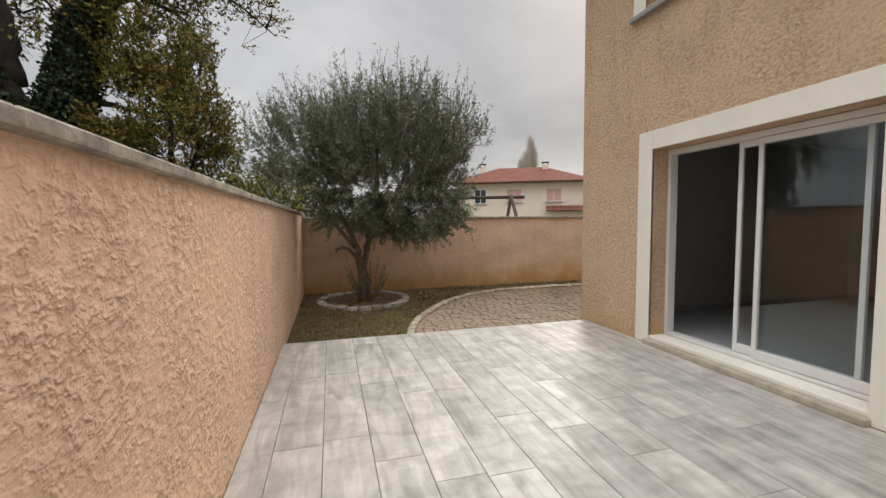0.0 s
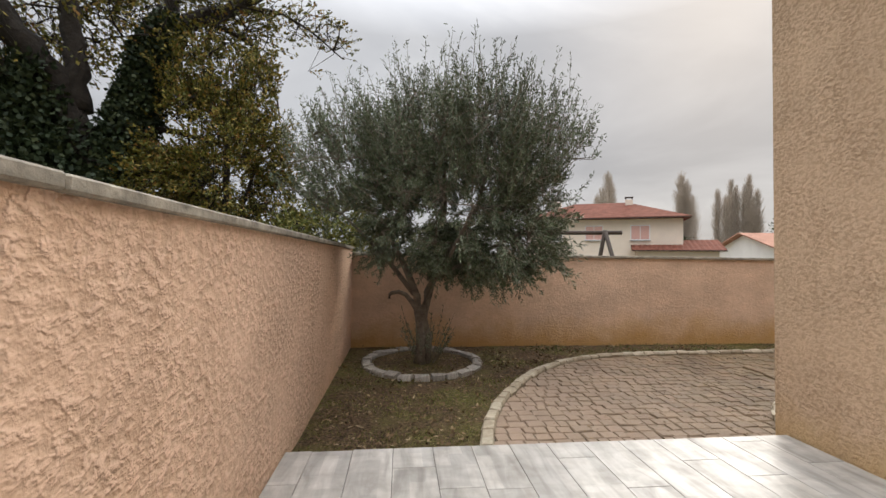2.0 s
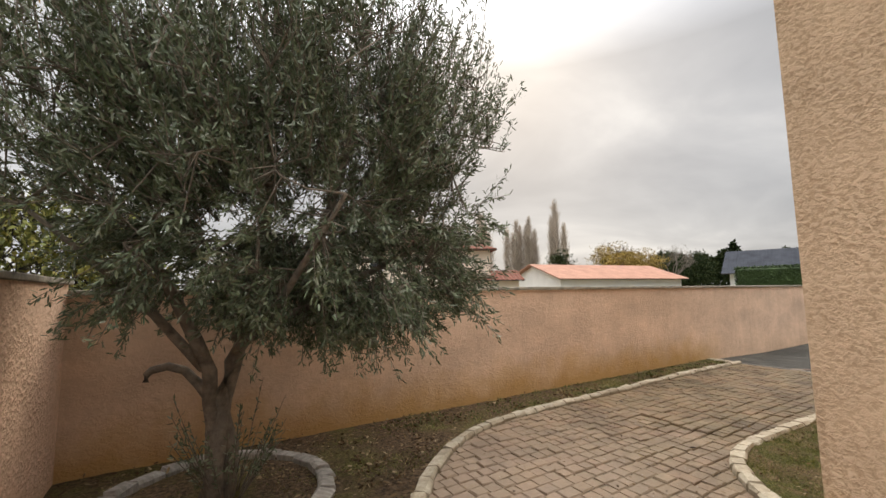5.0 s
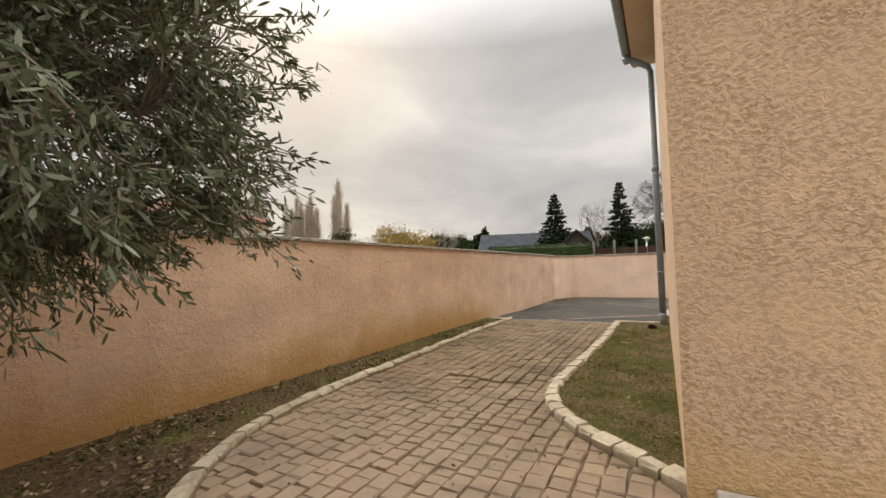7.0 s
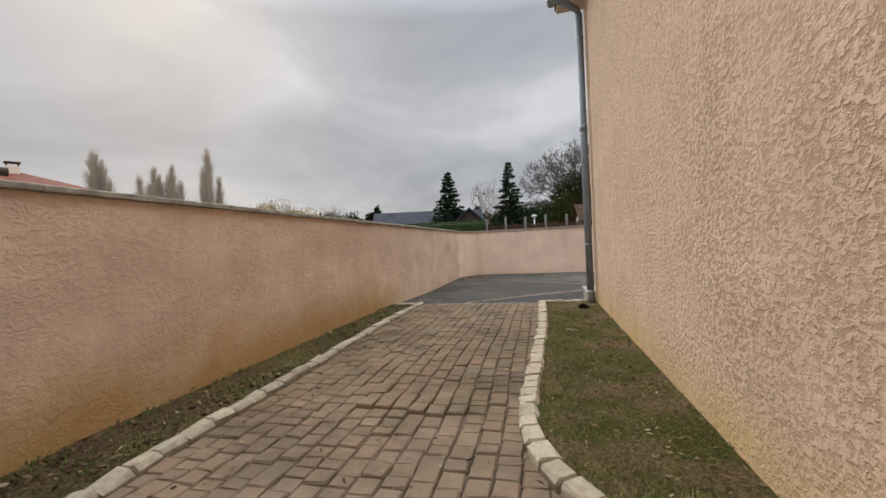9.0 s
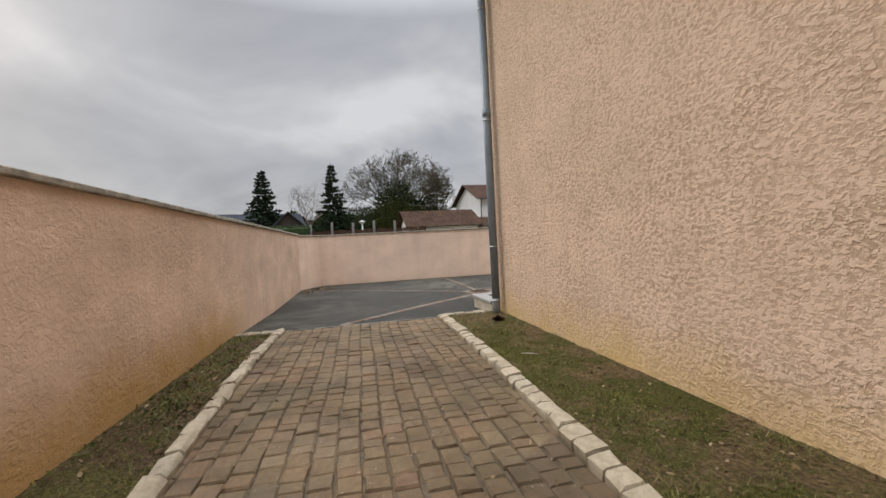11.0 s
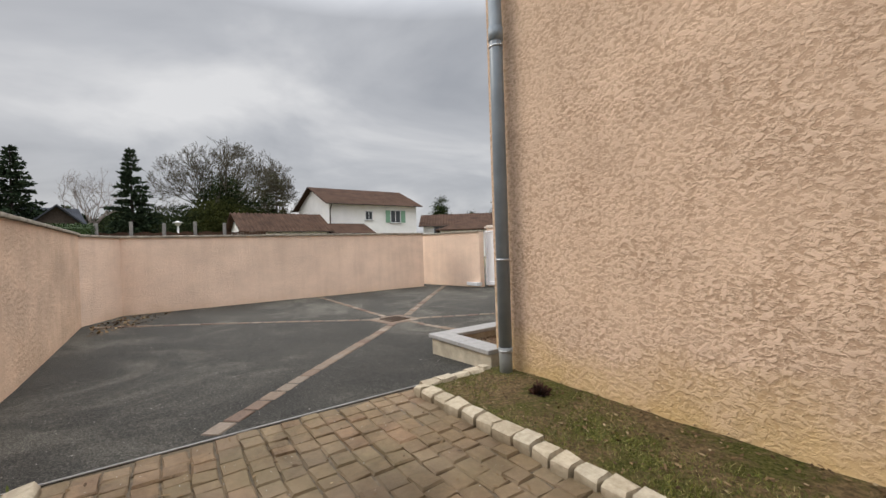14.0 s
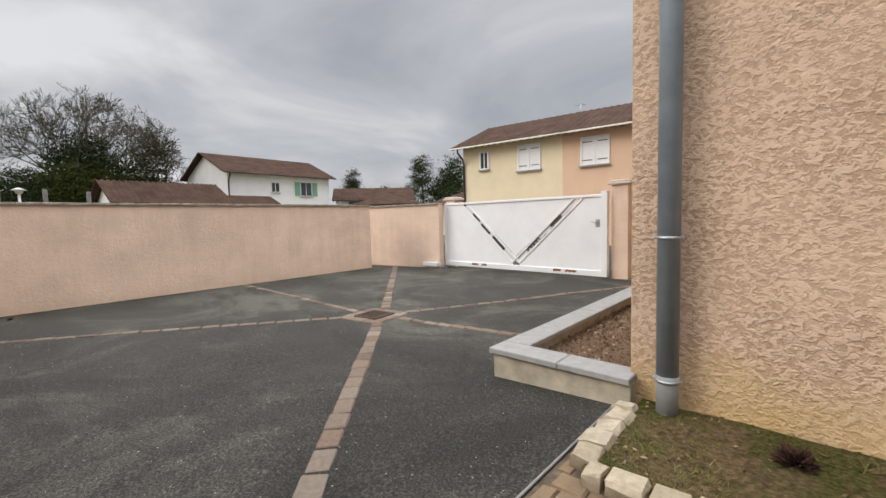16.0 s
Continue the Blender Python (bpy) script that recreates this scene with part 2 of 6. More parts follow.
def tile_build(nt, b):
    v = world_coords(nt)
    oi = nt.nodes.new("ShaderNodeObjectInfo")
    off = nt.nodes.new("ShaderNodeCombineXYZ")
    r40 = math_node(nt, "MULTIPLY", oi.outputs["Random"], 40)
    nt.links.new(r40, off.inputs[1]); nt.links.new(r40, off.inputs[2])
    va = nt.nodes.new("ShaderNodeVectorMath"); va.operation = "ADD"
    nt.links.new(v, va.inputs[0]); nt.links.new(off.outputs[0], va.inputs[1])
    mp = nt.nodes.new("ShaderNodeMapping"); mp.inputs["Scale"].default_value = (9, 2.0, 1)
    nt.links.new(va.outputs[0], mp.inputs[0])
    grain = noise_node(nt, mp.outputs[0], 1.0, 5, 0.6, 0.8)
    col = ramp_node(nt, grain, [(0.28, (0.33, 0.31, 0.28)), (0.5, (0.46, 0.44, 0.405)), (0.70, (0.56, 0.54, 0.50))])
    mp2 = nt.nodes.new("ShaderNodeMapping"); mp2.inputs["Scale"].default_value = (5, 0.5, 1)
    nt.links.new(va.outputs[0], mp2.inputs[0])
    col = mix_node(nt, 0.6, col, ramp_node(nt, noise_node(nt, mp2.outputs[0], 1.3, 3, 0.5, 0.5), [(0.35, (0.78, 0.77, 0.76)), (0.65, (1.12, 1.12, 1.12))]), "MULTIPLY")
    col = mix_node(nt, 1.0, col, ramp_node(nt, oi.outputs["Random"], [(0, (0.9, 0.9, 0.9)), (1, (1.06, 1.06, 1.05))]), "MULTIPLY")
    # each tile is printed with narrow boards of differing grey
    bk = nt.nodes.new("ShaderNodeTexBrick")
    bk.offset, bk.inputs["Scale"].default_value = 0.37, 1.0
    bk.inputs["Brick Width"].default_value, bk.inputs["Row Height"].default_value = 0.42, 0.0967
    bk.inputs["Mortar Size"].default_value = 0.0
    bk.inputs["Color1"].default_value, bk.inputs["Color2"].default_value = (0.80, 0.80, 0.80, 1), (1.12, 1.11, 1.10, 1)
    turn = nt.nodes.new("ShaderNodeMapping")
    turn.inputs["Rotation"].default_value = (0, 0, math.pi / 2)
    nt.links.new(va.outputs[0], turn.inputs[0])
    nt.links.new(turn.outputs[0], bk.inputs["Vector"])
    col = mix_node(nt, 0.75, col, bk.outputs["Color"], "MULTIPLY")
    smudge = noise_node(nt, world_coords(nt, (1.0, 2.2, 1)), 3.0, 4, 0.6, 0.4)
    col = mix_node(nt, 0.7, col, ramp_node(nt, smudge, [(0.36, (0.80, 0.79, 0.77)), (0.58, (1.06, 1.06, 1.06))]), "MULTIPLY")
    cloudy = noise_node(nt, va.outputs[0], 5.0, 3, 0.55)
    col = mix_node(nt, 0.8, col, ramp_node(nt, cloudy, [(0.35, (0.84, 0.83, 0.82)), (0.6, (1.05, 1.05, 1.05))]), "MULTIPLY")
    nt.links.new(col, b.inputs["Base Color"])
    rr = ramp_node(nt, grain, [(0.3, (0.5, 0.5, 0.5)), (0.7, (0.3, 0.3, 0.3))])
    nt.links.new(rr, b.inputs["Roughness"])
    bump_node(nt, b, grain, 0.0015)


TILE = mat("wood_look_tile", tile_build, 0.4, spec=0.5)
GROUT = simple("grey_grout", (0.16, 0.15, 0.14), 0.9)


def paver_build(nt, b):
    v = world_coords(nt)
    oi = nt.nodes.new("ShaderNodeObjectInfo")
    g = nt.nodes.new("ShaderNodeNewGeometry")
    r = math_node(nt, "FRACT", math_node(nt, "ADD", oi.outputs["Random"], g.outputs["Random Per Island"]))
    col = ramp_node(nt, r, [(0.0, (0.14, 0.098, 0.056)), (0.2, (0.195, 0.133, 0.074)), (0.4, (0.165, 0.117, 0.065)), (0.6, (0.22, 0.15, 0.083)), (0.75, (0.20, 0.125, 0.072)), (0.9, (0.175, 0.124, 0.07)), (1.0, (0.245, 0.177, 0.105))])
    col = mix_node(nt, 0.8, col, ramp_node(nt, noise_node(nt, v, 35, 4, 0.7), [(0.3, (0.72, 0.72, 0.72)), (0.7, (1.25, 1.25, 1.25))]), "MULTIPLY")
    moss = ramp_node(nt, noise_node(nt, v, 1.3, 5, 0.7), [(0.42, (0, 0, 0)), (0.62, (0.6, 0.6, 0.6))])
    col = mix_node(nt, moss, col, (0.12, 0.098, 0.054))
    col = mix_node(nt, 1.0, col, ramp_node(nt, noise_node(nt, v, 1.9, 5, 0.6, 0.6), [(0.36, (0.60, 0.56, 0.52)), (0.55, (1.0, 0.98, 0.94))]), "MULTIPLY")
    # the stones turn paler towards the terrace
    sep = nt.nodes.new("ShaderNodeSeparateXYZ")
    nt.links.new(v, sep.inputs[0])
    near_terrace = math_node(nt, "MULTIPLY", math_node(nt, "SUBTRACT", 5.2, sep.outputs[0]), 0.16, True)
    pale = ramp_node(nt, noise_node(nt, v, 2.3, 4, 0.6), [(0.45, (0, 0, 0)), (0.75, (0.2, 0.2, 0.2))])
    pale = math_node(nt, "ADD", pale, math_node(nt, "MULTIPLY", near_terrace, 0.9), True)
    col = mix_node(nt, pale, col, (0.37, 0.27, 0.20))
    nt.links.new(col, b.inputs["Base Color"])
    bump_node(nt, b, noise_node(nt, v, 60, 5, 0.7), 0.004)


PAVER = mat("weathered_clay_paver", paver_build, 0.75, spec=0.35)


def kerb_build(nt, b):
    v = world_coords(nt)
    oi = nt.nodes.new("ShaderNodeObjectInfo")
    col = ramp_node(nt, oi.outputs["Random"], [(0, (0.34, 0.285, 0.20)), (0.5, (0.48, 0.41, 0.30)), (1, (0.41, 0.36, 0.27))])
    col = mix_node(nt, 0.8, col, ramp_node(nt, noise_node(nt, v, 25, 5, 0.7), [(0.3, (0.7, 0.68, 0.64)), (0.6, (1.1, 1.1, 1.1))]), "MULTIPLY")
    z = z_of(nt, v)
    low = math_node(nt, "MULTIPLY", math_node(nt, "SUBTRACT", math_node(nt, "MULTIPLY", noise_node(nt, v, 9, 3), 0.12), math_node(nt, "ADD", z, 0.10)), 14, True)
    col = mix_node(nt, low, col, (0.20, 0.155, 0.10))
    nt.links.new(col, b.inputs["Base Color"])
    bump_node(nt, b, noise_node(nt, v, 45, 5, 0.7), 0.006)


KERB = mat("pale_stone_sett", kerb_build, 0.8)
SOIL = mat("garden_soil", lambda nt, b: (
    nt.links.new(mix_node(nt, ramp_node(nt, noise_node(nt, world_coords(nt), 1.6, 5, 0.65), [(0.45, (0, 0, 0)), (0.62, (0.9, 0.9, 0.9))]),
                          ramp_node(nt, noise_node(nt, world_coords(nt), 30, 5, 0.7), [(0.36, (0.035, 0.024, 0.014)), (0.64, (0.19, 0.125, 0.072))]),
                          ramp_node(nt, noise_node(nt, world_coords(nt), 45, 4, 0.7), [(0.36, (0.05, 0.046, 0.014)), (0.64, (0.20, 0.175, 0.06))])), b.inputs["Base Color"]),
    bump_node(nt, b, noise_node(nt, world_coords(nt), 40, 6, 0.75), 0.03)), 0.95, spec=0.15)
LAWN_SOIL = mat("mossy_lawn_soil", lambda nt, b: (
    nt.links.new(mix_node(nt, ramp_node(nt, noise_node(nt, world_coords(nt), 2.2, 6, 0.7), [(0.45, (0, 0, 0)), (0.55, (0.95, 0.95, 0.95))]),
                          ramp_node(nt, noise_node(nt, world_coords(nt), 50, 4, 0.75), [(0.36, (0.032, 0.036, 0.008)), (0.50, (0.085, 0.085, 0.020)), (0.66, (0.16, 0.14, 0.05))]),
                          ramp_node(nt, noise_node(nt, world_coords(nt), 35, 5, 0.7), [(0.36, (0.075, 0.053, 0.026)), (0.64, (0.24, 0.165, 0.085))])), b.inputs["Base Color"]),
    bump_node(nt, b, noise_node(nt, world_coords(nt), 45, 6, 0.75), 0.03)), 0.95, spec=0.15)
MULCH = simple("gravel_mulch", (0.17, 0.10, 0.055), 0.9, var=0.6, scale=90, bump=0.02, bscale=80)


def asphalt_build(nt, b):
    v = world_coords(nt)
    fine = noise_node(nt, v, 75, 4, 0.85)
    col = ramp_node(nt, fine, [(0.34, (0.018, 0.0175, 0.016)), (0.5, (0.046, 0.0435, 0.038)), (0.66, (0.145, 0.136, 0.118))])
    broad = noise_node(nt, v, 0.55, 6, 0.70, 1.2)
    col = mix_node(nt, 0.9, col, ramp_node(nt, broad, [(0.36, (0.62, 0.62, 0.60)), (0.5, (0.95, 0.95, 0.92)), (0.64, (1.95, 1.93, 1.83))]), "MULTIPLY")
    nt.links.new(col, b.inputs["Base Color"])
    nt.links.new(ramp_node(nt, broad, [(0.3, (0.75,) * 3), (0.7, (0.95,) * 3)]), b.inputs["Roughness"])
    bump_node(nt, b, noise_node(nt, v, 110, 4, 0.75), 0.010)


ASPHALT = mat("worn_asphalt", asphalt_build, 0.85, spec=0.2)
COPING = simple("weathered_coping_stone", (0.26, 0.232, 0.185), 0.85, var=0.55, scale=9, bump=0.006, bscale=50, rnd=0.06)
TRIM = simple("cream_trim_paint", (0.78, 0.74, 0.64), 0.7, var=0.04, scale=3, bump=0.001)
SOFFIT = simple("beige_soffit", (0.55, 0.44, 0.33), 0.7, var=0.06)
ALU = simple("white_aluminium", (0.70, 0.69, 0.66), 0.35, var=0.02)
PIPE = simple("grey_pvc_pipe", (0.21, 0.25, 0.285), 0.38, var=0.14, scale=5, bump=0.001, spec=0.5)
PIPE_FOOT = simple("light_grey_pvc", (0.28, 0.30, 0.30), 0.5, var=0.12)
CLAMP = simple("galvanised_steel", (0.45, 0.46, 0.47), 0.4, 0.8, var=0.1)
SLAB = simple("grey_concrete_slab", (0.30, 0.292, 0.278), 0.8, var=0.12, scale=14, bump=0.001)
CONCRETE = simple("stained_concrete", (0.42, 0.37, 0.28), 0.9, var=0.25, scale=7, bump=0.004)
IRON = simple("rusty_cast_iron", (0.10, 0.07, 0.05), 0.7, 0.5, var=0.4, scale=30, bump=0.002)
BARK = simple("olive_bark", (0.17, 0.138, 0.105), 0.9, var=0.4, scale=14, bump=0.02, bscale=22)
DARK_BARK = simple("dark_bark", (0.035, 0.028, 0.022), 0.95, var=0.4, scale=5, bump=0.05, bscale=9)
TWIG = simple("grey_twigs", (0.20, 0.165, 0.14), 0.9, var=0.2)
POPLAR_TWIG = simple("pale_poplar_twigs", (0.50, 0.42, 0.34), 0.9, var=0.2)
PLASTER = simple("interior_plaster", (0.42, 0.40, 0.36), 0.9, var=0.04)
INNER_FLOOR = simple("interior_floor_tile", (0.42, 0.42, 0.42), 0.4, var=0.06)
OLIVE_LEAF = leafy("olive_leaves", [(0.0, (0.055, 0.076, 0.034)), (0.4, (0.10, 0.125, 0.060)), (0.75, (0.155, 0.185, 0.108)), (1.0, (0.24, 0.255, 0.19))], 0.5, 0.45)
AUTUMN_LEAF = leafy("yellowing_leaves", [(0.0, (0.07, 0.08, 0.014)), (0.5, (0.16, 0.155, 0.028)), (0.85, (0.32, 0.24, 0.05)), (1.0, (0.28, 0.13, 0.035))])
IVY_LEAF = leafy("ivy_leaves", [(0.0, (0.016, 0.028, 0.012)), (0.6, (0.032, 0.05, 0.02)), (1.0, (0.06, 0.075, 0.03))])
BUSH_LEAF = leafy("bush_leaves", [(0.0, (0.10, 0.12, 0.03)), (0.6, (0.21, 0.22, 0.06)), (1.0, (0.30, 0.26, 0.07))])
FIR_LEAF = leafy("fir_needles", [(0.0, (0.016, 0.030, 0.017)), (1.0, (0.048, 0.068, 0.036))], 0.9, 0.08)
PINE_LEAF = leafy("pine_foliage", [(0.0, (0.014, 0.026, 0.011)), (0.7, (0.040, 0.056, 0.022)), (1.0, (0.075, 0.085, 0.034))], 0.9, 0.08)
CAP_STONE = simple("pale_cap_stone", (0.58, 0.50, 0.43), 0.8, var=0.15, bump=0.003)
GREY_TWIG = simple("dark_olive_twigs", (0.085, 0.075, 0.052), 0.95, var=0.3)
GOLD_LEAF = leafy("golden_leaves", [(0.0, (0.22, 0.15, 0.03)), (1.0, (0.40, 0.28, 0.07))])
GRASS = leafy("grass_blades", [(0.0, (0.06, 0.085, 0.012)), (0.5, (0.14, 0.143, 0.026)), (0.8, (0.21, 0.20, 0.05)), (1.0, (0.36, 0.30, 0.14))])
LITTER = leafy("fallen_leaves", [(0.0, (0.055, 0.032, 0.015)), (0.5, (0.12, 0.075, 0.035)), (0.85, (0.21, 0.14, 0.07)), (1.0, (0.36, 0.28, 0.17))], 0.8)
HEDGE_LEAF = leafy("hedge_leaves", [(0.0, (0.02, 0.042, 0.012)), (1.0, (0.05, 0.085, 0.022))])
ROOF_RED = simple("red_roof_tiles", (0.17, 0.066, 0.045), 0.85, spec=0.1, var=0.25, scale=2, bump=0.01, bscale=20)
ROOF_BROWN = simple("brown_roof_tiles", (0.068, 0.040, 0.028), 0.9, spec=0.08, var=0.35, scale=1.2, bump=0.01, bscale=20)
ROOF_ORANGE = simple("orange_roof_tiles", (0.42, 0.235, 0.17), 0.9, spec=0.1, var=0.18, scale=1.0, bump=0.01, bscale=20)
ROOF_SLATE = simple("grey_slate_roof", (0.062, 0.066, 0.076), 1.0, spec=0.0, var=0.2, scale=1.0)
CREAM_WALL = simple("cream_facade", (0.84, 0.72, 0.60), 0.9, var=0.05, scale=1)
WHITE_WALL = simple("white_facade", (0.84, 0.83, 0.80), 0.9, var=0.05, scale=1)
YELLOW_WALL = simple("yellow_facade", (0.78, 0.66, 0.46), 0.9, var=0.05, scale=1)
PINK_WALL = simple("salmon_facade", (0.72, 0.49, 0.34), 0.9, var=0.05, scale=1)
WHITE_PAINT = simple("white_paint", (0.80, 0.80, 0.80), 0.5, var=0.03)
GREEN_SHUTTER = simple("green_shutter_paint", (0.20, 0.36, 0.25), 0.6, var=0.08)
PINK_SHUTTER = simple("pink_shutter", (0.70, 0.42, 0.36), 0.7, var=0.05)
DARK_WOOD = simple("dark_timber", (0.06, 0.045, 0.035), 0.8, var=0.3)
DARK_GLASS = simple("far_window_glass", (0.04, 0.045, 0.05), 0.08, var=0.1, spec=0.6)
OPEN_GROUND = simple("open_ground", (0.12, 0.11, 0.06), 0.95, var=0.3, scale=0.3)


def gate_build(nt, b):
    v = world_coords(nt)
    rust = ramp_node(nt, noise_node(nt, world_coords(nt, (1, 1, 0.6)), 7.0, 6, 0.75), [(0.66, (0, 0, 0)), (0.70, (1, 1, 1))])
    low = math_node(nt, "MULTIPLY", math_node(nt, "SUBTRACT", 0.25, z_of(nt, v)), 3.0, True)
    rust = math_node(nt, "MULTIPLY", rust, math_node(nt, "ADD", low, 0.04), True)
    nt.links.new(mix_node(nt, rust, ramp_node(nt, noise_node(nt, v, 2, 4), [(0.3, (0.76, 0.76, 0.77)), (0.7, (0.84, 0.84, 0.84))]), (0.22, 0.10, 0.05)), b.inputs["Base Color"])


GATE_PAINT = mat("chipped_white_gate_paint", gate_build, 0.45)


def glass_mat():
    m = bpy.data.materials.new("window_glass")
    m.use_nodes = True
    b = m.node_tree.nodes["Principled BSDF"]
    b.inputs["Base Color"].default_value = (0.9, 0.95, 0.95, 1)
    b.inputs["Transmission Weight"].default_value = 1.0
    b.inputs["Roughness"].default_value = 0.0
    b.inputs["IOR"].default_value = 1.42
    return m


GLASS = glass_mat()


# ---- mesh helpers ----
def box(bm, lo, hi, bevel=0.0, m=None):
    """A box between two corners, its edges bevelled where asked, turned by m."""
    sx, sy, sz = (hi[i] - lo[i] for i in range(3))
    mid = Vector(((lo[0] + hi[0]) / 2, (lo[1] + hi[1]) / 2, (lo[2] + hi[2]) / 2))
    r = bmesh.ops.create_cube(bm, size=1, matrix=Matrix.Translation(mid) @ Matrix.Diagonal((sx, sy, sz, 1)))
    vs = r["verts"]
    if bevel:
        es = list({e for v in vs for e in v.link_edges})
        vs = bmesh.ops.bevel(bm, geom=es, offset=bevel, segments=1, affect="EDGES")["verts"]
        vs = list({v for v in vs})
    if m is not None:
        bmesh.ops.transform(bm, matrix=m, verts=list({v for v in vs}))
    return vs


def tube(bm, pts, radii, n=8, cap=True):
    """A tapered tube through pts."""
    rings = []
    pts = [Vector(p) for p in pts]
    for i, p in enumerate(pts):
        d = (pts[min(i + 1, len(pts) - 1)] - pts[max(i - 1, 0)])
        d = d.normalized() if d.length > 1e-9 else Vector((0, 0, 1))
        s = d.cross(Vector((0, 0, 1)) if abs(d.z) < 0.95 else Vector((1, 0, 0))).normalized()
        t = s.cross(d)
        rings.append([bm.verts.new(p + (s * math.cos(2 * math.pi * k / n) + t * math.sin(2 * math.pi * k / n)) * radii[i]) for k in range(n)])
    for a, b in zip(rings, rings[1:]):
        for k in range(n):
            f = bm.faces.new((a[k], a[(k + 1) % n], b[(k + 1) % n], b[k]))
            f.smooth = True
    if cap:
        bm.faces.new(rings[0]); bm.faces.new(rings[-1][::-1])


def part(name, bm, material, parent=None, label="", kind="", recalc=True):
    """Links a bmesh as one mesh object, under a thing if one is given."""
    if recalc:
        bmesh.ops.recalc_face_normals(bm, faces=bm.faces)
    me = bpy.data.meshes.new(name)
    bm.to_mesh(me)
    bm.free()
    me.materials.append(material)
    ob = new(name, me)
    if parent is not None:
        ob.parent = parent
    return tagged(ob, label, kind=kind)


def thing(name, at, label, category, group="", turn=0.0):
    ob = new(name)
    ob.matrix_world = pose(*at, 0, 0, turn)
    return tagged(ob, label, category, group)


def piece(name, mesh, parent, m):
    ob = new(name, mesh)
    ob.parent = parent
    ob.matrix_basis = m
    return ob


def raw_mesh(name, verts, quads, material, parent=None, kind="", label="", smooth=False):
    """Verts (n, 3) and faces (m, k) from arrays, quickly."""
    verts, quads = np.asarray(verts, dtype=np.float32), np.asarray(quads, dtype=np.int32)
    me = bpy.data.meshes.new(name)
    me.vertices.add(len(verts)); me.vertices.foreach_set("co", verts.ravel())
    k = quads.shape[1]
    me.loops.add(quads.size); me.loops.foreach_set("vertex_index", quads.ravel())
    me.polygons.add(len(quads)); me.polygons.foreach_set("loop_start", np.arange(0, quads.size, k, dtype=np.int32))
    me.update(calc_edges=True)
    me.validate()
    me.materials.append(material)
    ob = new(name, me)
    if parent is not None:
        ob.parent = parent
    return tagged(ob, label, kind=kind)


def blades(name, P, D, length, width, material, rng, parent=None, kind="", label="", tri=False, normal=None, lance=False):
    """One lance-shaped leaf per point P along its direction D."""
    P, D = np.asarray(P, float), np.asarray(D, float)
    D /= np.linalg.norm(D, axis=1, keepdims=True) + 1e-9
    R = rng.normal(size=P.shape) if normal is None else normal + rng.normal(size=P.shape) * 0.35
    S = np.cross(D, R); S /= np.linalg.norm(S, axis=1, keepdims=True) + 1e-9
    length = np.asarray(length).reshape(-1, 1) * np.ones((len(P), 1)); width = np.asarray(width).reshape(-1, 1) * np.ones((len(P), 1))
    n = len(P)
    if tri:
        V = np.stack([P - S * width / 2, P + S * width / 2, P + D * length], 1).reshape(-1, 3)
        F = np.arange(3 * n).reshape(n, 3)
    elif lance:
        w, e = S * width / 2, D * length
        V = np.stack([P, P + e * 0.3 + w * 0.9, P + e * 0.68 + w, P + e, P + e * 0.68 - w, P + e * 0.3 - w * 0.9], 1).reshape(-1, 3)
        F = np.arange(6 * n).reshape(n, 6)
    else:
        V = np.stack([P, P + D * length * 0.45 + S * width / 2, P + D * length, P + D * length * 0.45 - S * width / 2], 1).reshape(-1, 3)
        F = np.arange(4 * n).reshape(n, 4)
    return raw_mesh(name, V, F, material, parent, kind, label)


def tubes3(segs, n=3):
    """Thin tapered prisms for segments (a, b, ra, rb), as arrays."""
    A = np.array([s[0] for s in segs], float); B = np.array([s[1] for s in segs], float)
    ra = np.array([s[2] for s in segs]); rb = np.array([s[3] for s in segs])
    d = B - A; d /= np.linalg.norm(d, axis=1, keepdims=True) + 1e-9
    ref = np.where(np.abs(d[:, 2:3]) < 0.9, np.array([[0, 0, 1.0]]), np.array([[1.0, 0, 0]]))
    s = np.cross(d, ref); s /= np.linalg.norm(s, axis=1, keepdims=True) + 1e-9
    t = np.cross(s, d)
    V = []
    for k in range(n):
        w = s * math.cos(2 * math.pi * k / n) + t * math.sin(2 * math.pi * k / n)
        V += [A + w * ra[:, None], B + w * rb[:, None]]
    V = np.stack(V, 1).reshape(-1, 3)
    m = len(segs)
    base = np.arange(m)[:, None] * (2 * n)
    F = np.concatenate([base + np.array([[2 * k, 2 * ((k + 1) % n), 2 * ((k + 1) % n) + 1, 2 * k + 1]]) for k in range(n)])
    return V, F


def in_poly(x, y, poly):
    c = False
    j = len(poly) - 1
    for i in range(len(poly)):
        xi, yi = poly[i]; xj, yj = poly[j]
        if (yi > y) != (yj > y) and x < (xj - xi) * (y - yi) / (yj - yi) + xi:
            c = not c
        j = i
    return c


def smooth_line(pts, step=0.05):
    """Catmull-Rom line through points, as dense points."""
    P = [np.array(p, float) for p in pts]
    P = [2 * P[0] - P[1]] + P + [2 * P[-1] - P[-2]]
    out = []
    for i in range(1, len(P) - 2):
        n = max(2, int(np.linalg.norm(P[i + 1] - P[i]) / step))
        for k in range(n):
            t = k / n
            out.append(0.5 * ((2 * P[i]) + (-P[i - 1] + P[i + 1]) * t + (2 * P[i - 1] - 5 * P[i] + 4 * P[i + 1] - P[i + 2]) * t * t + (-P[i - 1] + 3 * P[i] - 3 * P[i + 1] + P[i + 2]) * t ** 3))
    out.append(P[-2])
    return [tuple(float(c) for c in p) for p in out]


